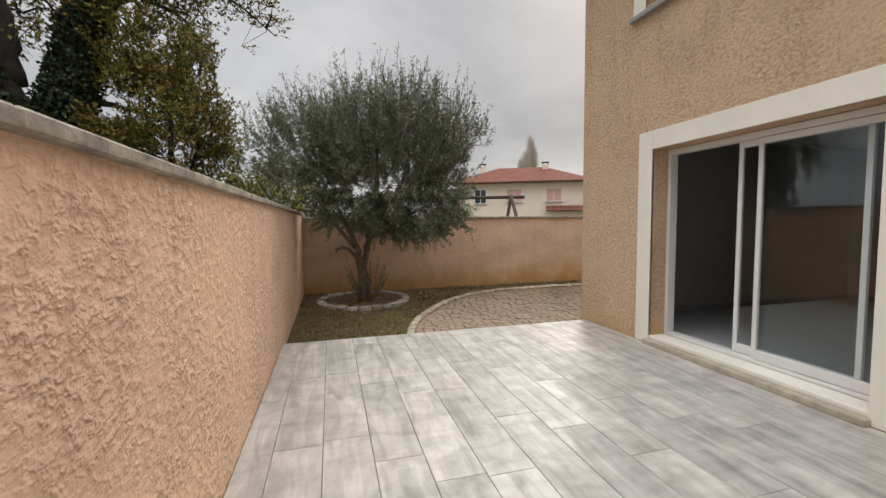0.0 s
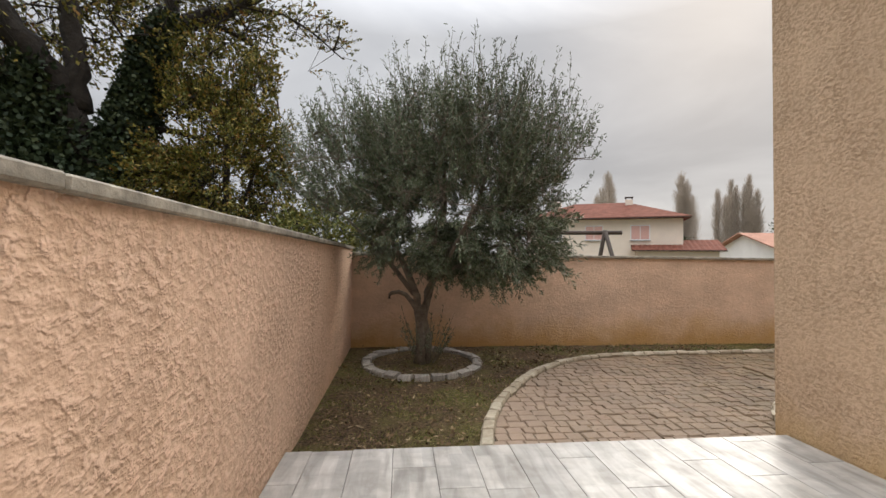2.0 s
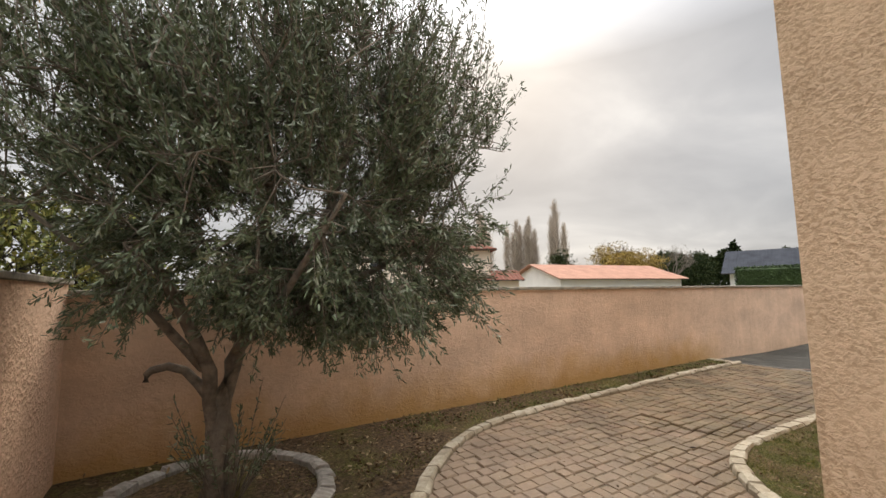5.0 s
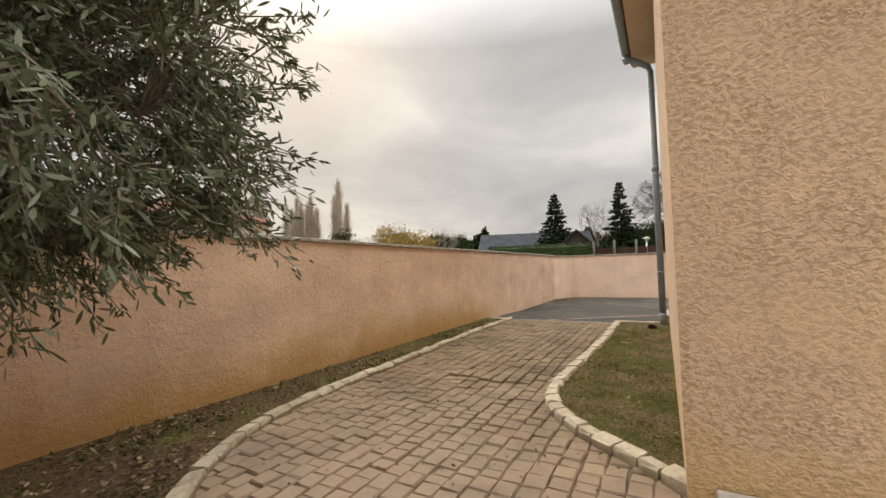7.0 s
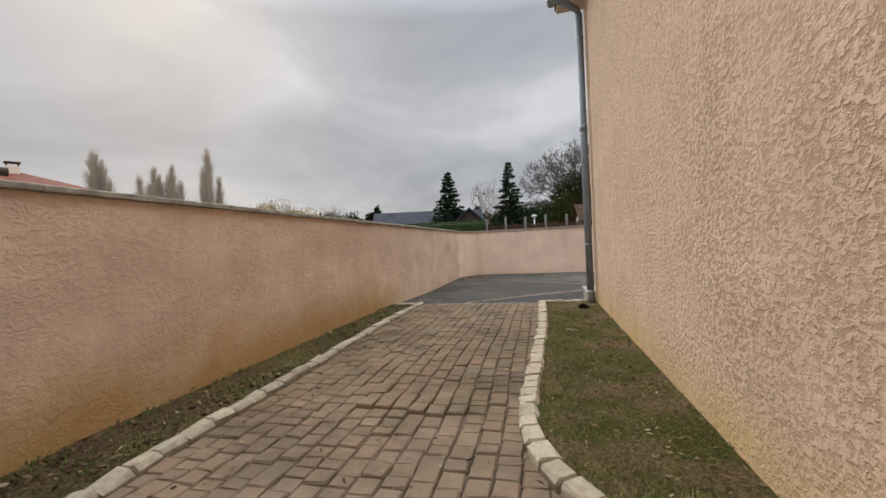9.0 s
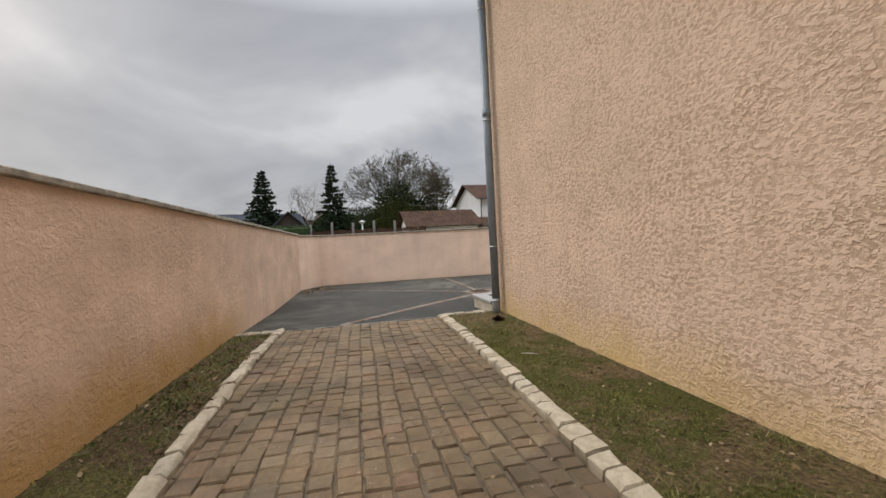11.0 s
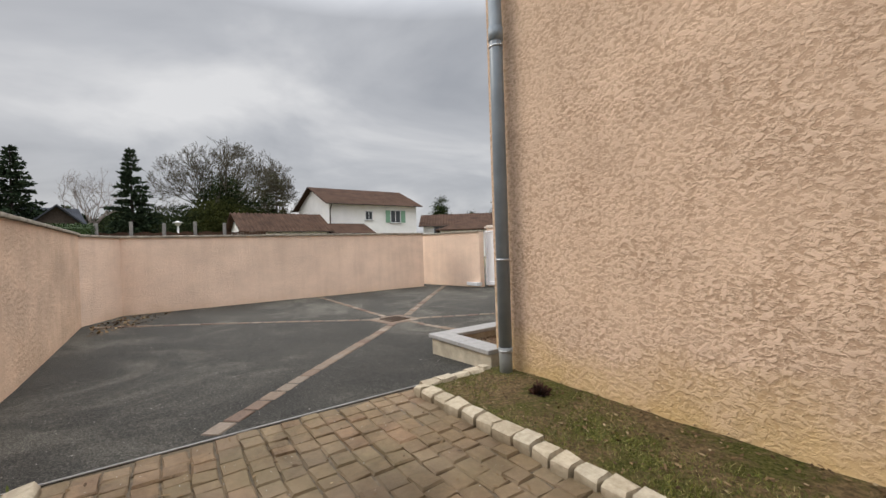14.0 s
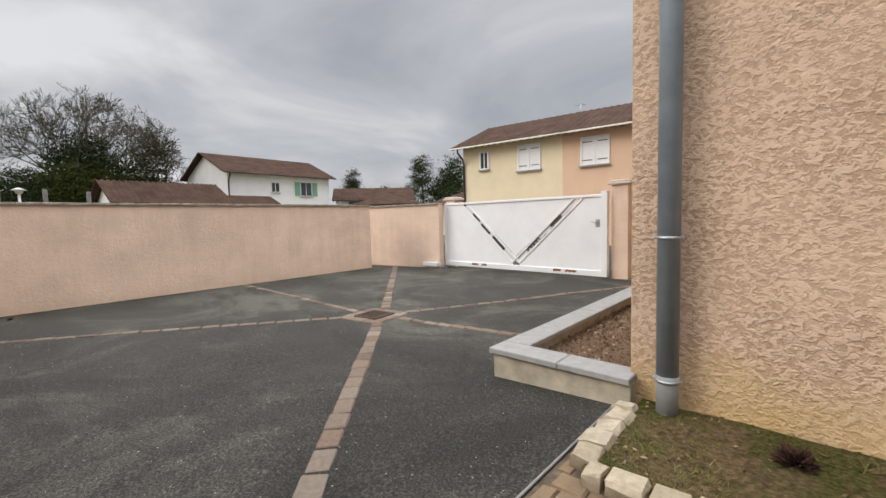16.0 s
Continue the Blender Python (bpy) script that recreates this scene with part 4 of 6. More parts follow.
def sett_meshes(name, l, w, h, bevel, material, n, seed, jit=0.06):
    """A few slightly uneven block meshes to share."""
    out = []
    r = random.Random(seed)
    for i in range(n):
        bm = bmesh.new()
        box(bm, (-l / 2, -w / 2, -h), (l / 2, w / 2, 0), bevel)
        for v in bm.verts:
            v.co.x += r.uniform(-1, 1) * jit * l * 0.5
            v.co.y += r.uniform(-1, 1) * jit * w * 0.5
            v.co.z += r.uniform(-1, 0.5) * bevel * 0.35
        bmesh.ops.recalc_face_normals(bm, faces=bm.faces)
        me = bpy.data.meshes.new(name)
        bm.to_mesh(me); bm.free(); me.materials.append(material)
        out.append(me)
    return out


STRIP_SETTS = sett_meshes("sett", 0.2, 0.155, 0.06, 0.010, STRIP_MAT, 5, 3)
r = random.Random(11)
for name, a, b, w in (("sett_channel", (12.93, 5.43), (9.92, 8.36), 0.88), ("sett_channel", (13.52, 5.52), (16.3, 9.6), 0.6), ("sett_channel", (13.68, 5.20), (17.55, 5.17), 0.6),
                      ("sett_channel", (13.52, 4.82), (17.45, 1.15), 0.85), ("sett_channel", (13.08, 4.84), (10.9, 1.1), 0.6), ("sett_channel", (12.90, 5.10), (10.78, 5.0), 0.6)):
    ch = tagged(new(name), "drainage channel of worn brick setts laid flush in the asphalt", kind="structure")
    d = Vector((b[0] - a[0], b[1] - a[1], 0))
    n = int(d.length / 0.208)
    rot = math.atan2(d.y, d.x)
    for i in range(n):
        p = Vector((*a, 0)) + d * ((i + 0.5) / n)
        z = court_z(p.x, p.y) + 0.008
        piece("sett", r.choice(STRIP_SETTS), ch, Matrix.Translation((p.x, p.y, z + r.uniform(-0.002, 0.002))) @ Matrix.Rotation(rot + r.uniform(-0.03, 0.03), 4, "Z") @ Matrix.Diagonal((r.uniform(0.9, 0.98), w * r.uniform(0.9, 1.08), 1, 1)))
bd = tagged(new("drain_border"), "border of brick setts round the drain grate", kind="structure")
for i in range(4):
    for j in (-1, 0, 1):
        m = Matrix.Translation((*DRAIN, court_z(*DRAIN) + 0.008)) @ Matrix.Rotation(radians(8 + 90 * i), 4, "Z") @ Matrix.Translation((j * 0.2, 0.27, 0)) @ Matrix.Diagonal((0.98, 0.9, 1, 1))
        piece("sett", STRIP_SETTS[(i + j) % 5], bd, m)


RUST = simple("flaking_rust", (0.20, 0.075, 0.03), 0.95, var=0.5, scale=30, bump=0.002)


def gate():
    t = thing("gate", (11.79, 0.80, -0.16), "chipped white sheet-metal sliding gate with a see-through v-shaped motif", "gate", turn=-1.4)
    W, H = 4.18, 1.62
    vx, vz = 2.05, 0.20          # the foot of the v
    lx, rx = 3.52, 0.58          # its two ends at the top
    zt, zb = H - 0.07, 0.14
    g = 0.095

    def sheet(pts, name="panel"):
        bm = bmesh.new()
        f = [bm.verts.new((x, 0.02, z)) for x, z in pts]
        b = [bm.verts.new((x, -0.005, z)) for x, z in pts]
        bm.faces.new(f); bm.faces.new(b[::-1])
        for i in range(len(pts)):
            bm.faces.new((f[i], f[(i + 1) % len(pts)], b[(i + 1) % len(pts)], b[i]))
        part(name, bm, GATE_PAINT, t)
    sheet([(0.12, zb), (vx - g, zb), (vx - g, vz), (rx - g, zt), (0.12, zt)])
    sheet([(vx + g, zb), (W - 0.05, zb), (W - 0.05, zt), (lx + g, zt), (vx + g, vz)])
    sheet([(rx + g, zt), (vx, vz + 0.15), (lx - g, zt)])
    for name, lo, hi in (("top_rail", (0.12, -0.02, zt), (W, 0.045, H - 0.02)), ("bottom_rail", (0.0, -0.02, 0.03), (W, 0.05, zb)), ("rail_end", (W - 0.02, 0.22, 0.02), (W + 0.48, 0.40, 0.12)),
                         ("stile", (0.0, -0.03, 0.03), (0.12, 0.075, H + 0.03)), ("stile", (W - 0.05, -0.02, zb), (W, 0.05, zt))):
        bm = bmesh.new()
        box(bm, lo, hi, 0.005)
        part(name, bm, GATE_PAINT, t)
    for x1 in (rx, lx):
        for s in (-1, 1):
            dx, dz = x1 - vx, zt - vz
            ln = math.hypot(dx, dz)
            bm = bmesh.new()
            box(bm, (0, -0.012, -0.02), (ln * 0.99, 0.038, 0.02), 0.004, Matrix.Translation((vx + s * g * 1.0, 0, vz)) @ Matrix.Rotation(-math.atan2(dz, dx), 4, "Y"))
            part("diagonal_bar", bm, GATE_PAINT, t)
        # a pale plate with ironwork fills the slot; dark strips mimic its shaded gaps
        mslot = Matrix.Translation((vx, 0, vz + 0.02)) @ Matrix.Rotation(-math.atan2(dz, dx), 4, "Y")
        bm = bmesh.new()
        box(bm, (0.02, 0.004, -0.075), (ln * 0.97, 0.010, 0.085), 0, mslot)
        part("slot_plate", bm, ALU, t, "dull silvery plate in the slot")
        s = 1 if x1 == lx else -1
        gaps = ((0.10, 0.62, 0.045, 0.072), (0.20, 0.42, -0.05, 0.015), (0.47, 0.64, -0.055, 0.0), (0.68, 0.82, -0.03, 0.02)) if s > 0 else ((0.28, 0.50, 0.045, 0.072), (0.55, 0.88, 0.045, 0.068), (0.04, 0.18, -0.072, -0.05))
        for f0, f1, z0, z1 in gaps:
            bm = bmesh.new()
            box(bm, (ln * f0, 0.010, z0), (ln * f1, 0.016, z1), 0, mslot)
            part("slot_gap", bm, DARK_GLASS, t, "narrow dark strip in place of a shaded gap")
        if s < 0:
            bm = bmesh.new()
            box(bm, (ln * 0.58, 0.010, -0.06), (ln * 0.74, 0.018, 0.035), 0, mslot)
            part("slot_cover", bm, IRON, t, "dark metal cover")
            bm = bmesh.new()
            pts = []
            for i in range(46):
                w = -0.012 + 0.05 * math.sin(i * 0.6)
                pts.append(tuple(mslot @ Vector((ln * (0.20 + 0.20 * i / 45), 0.022, w))))
            tube(bm, pts, [0.015] * 46, 5)
            part("scroll", bm, IRON, t, "dark curled ironwork")
    for x0, x1 in ((0.62, 0.86), (0.95, 1.13), (2.85, 3.0), (3.1, 3.3)):
        bm = bmesh.new()
        k = 9
        lo = [bm.verts.new((x0 + (x1 - x0) * i / k, 0.0515, zb - 0.06 + 0.012 * math.sin(i * 2.1))) for i in range(k + 1)]
        hi = [bm.verts.new((x0 + (x1 - x0) * i / k, 0.0515, zb - 0.018 + 0.014 * math.sin(i * 3.7 + 1))) for i in range(k + 1)]
        for i in range(k):
            bm.faces.new((lo[i], lo[i + 1], hi[i + 1], hi[i]))
        part("rust_patch", bm, RUST, t, "flaking rust patch")
    bm = bmesh.new()
    box(bm, (0.16, 0.02, 0.98), (0.24, 0.032, 1.13), 0.004)
    part("lock_plate", bm, CLAMP, t)
    bm = bmesh.new()
    tube(bm, [(0.20, 0.03, 1.08), (0.20, 0.075, 1.08), (0.31, 0.078, 1.08)], [0.010, 0.010, 0.009], 8)
    part("handle", bm, CLAMP, t, "steel lever handle")


gate()


def pillar(x, y, h, label):
    t = thing("gate_pillar", (x, y, -0.2), label, "gate pillar", "pillars of the gate")
    bm = bmesh.new()
    box(bm, (-0.15, -0.15, 0), (0.15, 0.15, h), 0.006)
    part("shaft", bm, COURT_RENDER, t)
    bm = bmesh.new()
    box(bm, (-0.20, -0.20, h), (0.20, 0.20, h + 0.05), 0.01)
    box(bm, (-0.17, -0.17, h + 0.05), (0.17, 0.17, h + 0.085), 0.02)
    part("cap", bm, CAP_STONE, t, "pale moulded stone cap")


pillar(15.87, 0.48, 1.72, "peach rendered gate pillar with a moulded stone cap")
pillar(11.60, 0.62, 1.80, "peach rendered gate pillar with a moulded stone cap")
bm = bmesh.new()
tube(bm, [(PAVE_EDGE + 0.0, 5.98, Z_PAVE - 0.004), (PAVE_EDGE + 0.01, 7.6, Z_PAVE - 0.004), (PAVE_EDGE - 0.01, 9.72, Z_PAVE - 0.004)], [0.007] * 3, 6)
part("paving_edge_strip", bm, SLAB, kind="structure", label="thin pale metal edging between the paving and the asphalt")


# ---- trees ----
def crown_tree(t, limbs, ells, bark, leaf, n2, n3, per, ll, lw, seed, up=0.4, droop=0.0, spread=0.05, twig_len=(0.2, 0.45), twig_r=0.004, gaps=0.35, r2=0.014, crown="crown", spray=1.0, lance=False, shoots=0.0):
    """Trunk and limbs from polylines (points, radii); twigs with leaves fill the ellipsoids unevenly, each rooted on a branch."""
    rg = np.random.default_rng(seed)
    bm = bmesh.new()
    nodes = []
    for pts, radii in limbs:
        pts = smooth_line(pts, 0.25)
        rr = np.interp(np.linspace(0, 1, len(pts)), np.linspace(0, 1, len(radii)), radii)
        pts = [tuple(np.array(p) + rg.normal(size=3) * rr[i] * 0.18) for i, p in enumerate(pts)]
        tube(bm, pts, list(rr), 10)
        k = len(pts) // 3
        nodes += pts[k:]
    part("trunk", bm, bark, t)
    nodes = np.array(nodes)
    vol = np.array([e[1][0] * e[1][1] * e[1][2] for e in ells]); vol = vol / vol.sum()

    def sample(n, inner=0.0):
        out = []
        while len(out) < n:
            i = rg.choice(len(ells), p=vol)
            u = rg.normal(size=3); u /= np.linalg.norm(u)
            rad = rg.uniform(inner ** 3, 1) ** (1 / 3)
            rad *= 1 + 0.22 * noise.noise(Vector(u * 2.3) + Vector((seed, i, 0)))
            p = np.array(ells[i][0]) + u * rad * np.array(ells[i][1])
            if noise.noise(Vector(p) * spray + Vector((seed * 3.1, 0, 0))) > -gaps:
                out.append(p)
        return np.array(out)
    segs = []
    for p in sample(n2):
        d = nodes - p
        q = nodes[np.argmin((d ** 2).sum(1) + 0.6 * np.maximum(0, d[:, 2]) ** 2)]
        mid = (p + q) / 2 + rg.normal(size=3) * 0.12 * np.linalg.norm(p - q)
        L = np.linalg.norm(p - q)
        a, c = r2 * min(1.6, 0.5 + L), r2 * 0.3
        segs += [(q, mid, a, (a + c) / 2), (mid, p, (a + c) / 2, c)]
        nodes = np.concatenate([nodes, [mid, p, (mid + p) / 2]])
    T = sample(n3, 0.35)
    tw = []
    for i in range(0, len(T), 400):
        d = T[i:i + 400, None, :] - nodes[None]
        j = np.argmin((d ** 2).sum(2), 1)
        tw += [(nodes[j[k]], T[i + k]) for k in range(len(j))]
    LP, LD = [], []
    cen = np.array(ells[0][0])
    for q, p in tw:
        d = p - q
        L = np.linalg.norm(d)
        out = (p - cen); out /= np.linalg.norm(out) + 1e-6
        want = rg.uniform(*twig_len)
        if shoots and p[2] > cen[2] + 0.25 and rg.uniform() < shoots:
            # long upright shoots break the outline of the crown
            want *= rg.uniform(1.2, 1.8)
            out = out * 0.35 + np.array([0, 0, 0.5])
        tip = p + (out * 0.7 + np.array([0, 0, up if p[2] > cen[2] - 0.2 else -droop]) + rg.normal(size=3) * 0.3) * want
        segs += [(q, p, twig_r * 1.4, twig_r), (p, tip, twig_r, twig_r * 0.5)]
        m = per
        s = np.sort(rg.uniform(0.0, 1.05, m))[:, None]
        base = p + (tip - p) * s
        dd = (tip - p) / (np.linalg.norm(tip - p) + 1e-6)
        LP.append(base + rg.normal(size=(m, 3)) * spread * 0.3)
        LD.append(dd[None] * 0.75 + rg.normal(size=(m, 3)) * 0.55)
    V, F = tubes3(segs)
    raw_mesh("twig_mass", V, F, bark, t, "stuff")
    LP, LD = np.concatenate(LP), np.concatenate(LD)
    n = len(LP)
    blades(crown, LP, LD, rg.uniform(0.7, 1.25, n) * ll, rg.uniform(0.8, 1.2, n) * lw, leaf, rg, t, lance=lance)


olive = thing("olive_tree", (0.32, 8.73, -0.1), "multi-stemmed olive tree with a dense grey-green crown, ringed by stones", "tree")
crown_tree(olive, [
    ([(-0.02, 0.0, -0.05), (0.0, 0.02, 0.35), (-0.05, 0.0, 0.75), (-0.15, -0.1, 1.2), (-0.5, -0.3, 1.9)], [0.085, 0.06, 0.055, 0.045, 0.025]),
    ([(0.08, 0.02, -0.05), (0.10, 0.0, 0.4), (0.03, -0.02, 0.8), (0.2, -0.15, 1.3), (0.7, -0.5, 2.2), (0.9, -0.6, 3.2)], [0.07, 0.05, 0.047, 0.04, 0.03, 0.012]),
    ([(0.0, -0.04, -0.05), (0.03, -0.03, 0.5), (0.12, 0.05, 1.0), (0.3, 0.1, 1.8), (0.3, -0.1, 2.9), (0.2, -0.3, 4.0)], [0.07, 0.05, 0.05, 0.04, 0.03, 0.01]),
    ([(-0.03, 0.0, 0.70), (-0.22, -0.02, 0.98), (-0.42, 0.0, 1.02), (-0.46, -0.02, 0.93)], [0.045, 0.032, 0.028, 0.022]),
    ([(-0.1, -0.05, 1.0), (-0.6, -0.1, 1.6), (-1.1, -0.3, 2.1)], [0.04, 0.03, 0.012]),
    ([(0.15, -0.1, 1.2), (0.8, -0.6, 1.6), (1.5, -0.9, 2.0)], [0.04, 0.03, 0.012]),
    ([(0.1, -0.1, 1.1), (0.3, -0.8, 1.5), (0.5, -1.5, 2.1)], [0.035, 0.025, 0.012]),
    ([(0.1, 0.0, 1.2), (0.3, 0.5, 1.9), (0.4, 0.7, 2.9)], [0.035, 0.025, 0.012]),
], [((0.55, -0.40, 2.3), (1.42, 1.2, 0.95)), ((0.58, -0.50, 2.92), (1.56, 1.2, 0.72)), ((0.85, -0.5, 1.72), (0.95, 0.95, 0.52)), ((-0.75, -0.2, 2.65), (1.1, 0.95, 0.72)), ((1.1, -0.75, 1.8), (0.7, 0.65, 0.55)), ((0.0, -0.2, 1.75), (0.8, 0.7, 0.45))],
    BARK, OLIVE_LEAF, 600, 4300, 38, 0.054, 0.0105, 4, lance=True, up=0.9, droop=0.2, twig_len=(0.12, 0.33), gaps=0.03, r2=0.010, spray=3.0, shoots=0.45)
sk = thing("olive_suckers", (0.42, 8.70, -0.08), "thin leafy suckers round the foot of the olive tree", "shrub")
rg = np.random.default_rng(8)
segs, LP, LD = [], [], []
for i in range(32):
    a = rg.uniform(0, 6.28); q = np.array([0.1 * math.cos(a), 0.1 * math.sin(a), 0.0]); p = q + np.array([0.3 * math.cos(a), 0.3 * math.sin(a), rg.uniform(0.35, 0.85)])
    segs.append((q, p, 0.005, 0.002))
    s = rg.uniform(0.25, 1, 24)[:, None]
    LP.append(q + (p - q) * s); LD.append((p - q) + rg.normal(size=(24, 3)) * 0.5)
V, F = tubes3(segs)
raw_mesh("stem_mass", V, F, BARK, sk, "stuff")
blades("leaves", np.concatenate(LP), np.concatenate(LD), 0.05, 0.011, OLIVE_LEAF, rg, sk, lance=True)

big = thing("large_tree", (-6.3, 12.0, -0.2), "huge old ivy-wrapped tree with yellowing leaves behind the terrace wall", "tree")
crown_tree(big, [
    ([(0.1, 0.0, -0.3), (0.0, 0.0, 1.5), (-0.05, 0.0, 3.0), (-0.3, -0.2, 4.0), (-0.5, -0.3, 4.7), (-0.9, -0.6, 5.6), (-1.4, -0.9, 6.4), (-2.2, -1.4, 7.4)], [0.62, 0.55, 0.5, 0.36, 0.32, 0.28, 0.22, 0.12]),
    ([(-0.4, -0.2, 4.3), (-1.0, -0.7, 5.0), (-1.6, -1.1, 5.3), (-2.6, -1.5, 5.6)], [0.2, 0.17, 0.13, 0.08]),
    ([(-0.3, -0.2, 4.5), (-0.4, -0.2, 5.9), (-0.5, -0.3, 6.8), (-0.8, -0.4, 8.2)], [0.24, 0.2, 0.16, 0.08]),
    ([(0.1, 0.0, 2.8), (0.5, 0.3, 4.6), (0.7, 0.5, 6.0), (1.2, 0.7, 6.9), (2.0, 1.1, 7.6), (3.0, 1.4, 8.3)], [0.42, 0.34, 0.28, 0.2, 0.14, 0.06]),
    ([(0.8, 0.5, 6.1), (1.0, 0.6, 7.1), (0.9, 0.6, 8.6)], [0.2, 0.15, 0.07]),
    ([(1.2, 0.7, 6.8), (2.7, 1.3, 7.8), (3.7, 1.6, 7.6), (4.7, 1.8, 6.9)], [0.09, 0.05, 0.03, 0.015]),
    ([(1.6, 0.9, 7.2), (2.6, 1.2, 6.8), (3.1, 1.3, 5.8), (3.3, 1.2, 5.0)], [0.07, 0.04, 0.03, 0.015]),
    ([(0.4, 0.2, 4.2), (1.0, 0.4, 4.4), (1.8, 0.3, 4.2)], [0.1, 0.07, 0.03]),
], [((-1.6, -0.6, 7.2), (3.0, 2.2, 1.9)), ((1.3, 0.9, 7.8), (2.2, 1.5, 1.3)), ((-2.6, 0.0, 4.6), (1.4, 1.6, 1.6)), ((3.4, 1.5, 7.2), (1.5, 0.9, 0.8))],
    DARK_BARK, AUTUMN_LEAF, 560, 3300, 7, 0.10, 0.06, 9, up=0.2, droop=0.3, twig_len=(0.25, 0.6), twig_r=0.006, gaps=0.15, r2=0.03, spray=0.8)
rg = np.random.default_rng(21)
n = 22000
ax = np.array([[0.0, 0.0, 1.2], [0.0, 0, 3.0], [0.5, 0.3, 4.6], [0.7, 0.5, 6.0], [1.0, 0.6, 6.9]])
s = rg.uniform(0, 3.999, n); i = s.astype(int); f = (s - i)[:, None]
c = ax[i] * (1 - f) + ax[i + 1] * f
u = rg.normal(size=(n, 3)); u /= np.linalg.norm(u, axis=1, keepdims=True)
rad = np.interp(s, [0, 1, 2, 3, 4], [0.8, 0.58, 0.46, 0.42, 0.3])[:, None] * rg.uniform(0.75, 1.25, (n, 1))
blades("ivy", c + u * rad, u * 0.4 + rg.normal(size=(n, 3)), 0.10, 0.085, IVY_LEAF, rg, big, label="dark ivy wrapped round the trunk")

n = 16000
ax = np.array([[0.1, 0.0, 0.8], [-0.3, -0.2, 2.4], [-0.7, -0.4, 3.6], [-0.9, -0.6, 5.2]])
s = rg.uniform(0, 2.999, n); i = s.astype(int); f = (s - i)[:, None]
c = ax[i] * (1 - f) + ax[i + 1] * f
u = rg.normal(size=(n, 3)); u /= np.linalg.norm(u, axis=1, keepdims=True)
rad = np.interp(s, [0, 1, 2, 3], [1.7, 1.25, 0.75, 0.4])[:, None] * rg.uniform(0.5, 1.15, (n, 1))
blades("ivy", c + u * rad, u * 0.4 + rg.normal(size=(n, 3)), 0.12, 0.09, IVY_LEAF, rg, big, label="dark ivy bulging round the lower limbs")

horn = thing("hornbeam_tree", (-4.0, 12.3, -0.2), "bushy tree with yellow-green and brown leaves beside the large tree", "tree")
crown_tree(horn, [([(0, 0, -0.1), (0.05, 0, 1.5), (0.1, 0.1, 3.0), (0.1, 0.1, 5.0)], [0.12, 0.09, 0.07, 0.03]),
                  ([(0.05, 0, 1.4), (0.5, 0.2, 3.0), (0.8, 0.3, 4.5)], [0.06, 0.04, 0.02]), ([(0.05, 0, 1.6), (-0.5, 0.0, 3.0), (-0.8, 0.2, 4.5)], [0.06, 0.04, 0.02])],
           [((0.1, 0.1, 3.4), (1.5, 1.2, 2.1)), ((-0.1, 0.2, 5.3), (1.3, 0.9, 1.3)), ((-1.1, 0.0, 2.8), (1.3, 1.0, 1.3))],
           DARK_BARK, AUTUMN_LEAF, 420, 5400, 13, 0.07, 0.042, 31, up=0.2, droop=0.4, gaps=0.16, twig_len=(0.15, 0.4), r2=0.012, spray=1.3)
bush = thing("shrub", (-1.75, 12.2, -0.2), "light green leafy shrub beyond the garden wall", "shrub")
crown_tree(bush, [([(0, 0, 0), (0.05, 0, 0.8), (0.1, 0.1, 1.8)], [0.05, 0.04, 0.02])], [((0.2, 0.0, 1.9), (1.35, 0.9, 1.0))], DARK_BARK, BUSH_LEAF, 120, 1500, 9, 0.075, 0.045, 77, gaps=0.3, r2=0.01, twig_len=(0.12, 0.3), spray=1.5)


OLIVE_GREEN = leafy("olive_green_leaves", [(0.0, (0.025, 0.034, 0.01)), (1.0, (0.075, 0.08, 0.022))], 0.9, 0.08)
OLIVE_BROWN = leafy("olive_brown_leaves", [(0.0, (0.05, 0.05, 0.022)), (1.0, (0.11, 0.10, 0.045))], 0.9, 0.08)


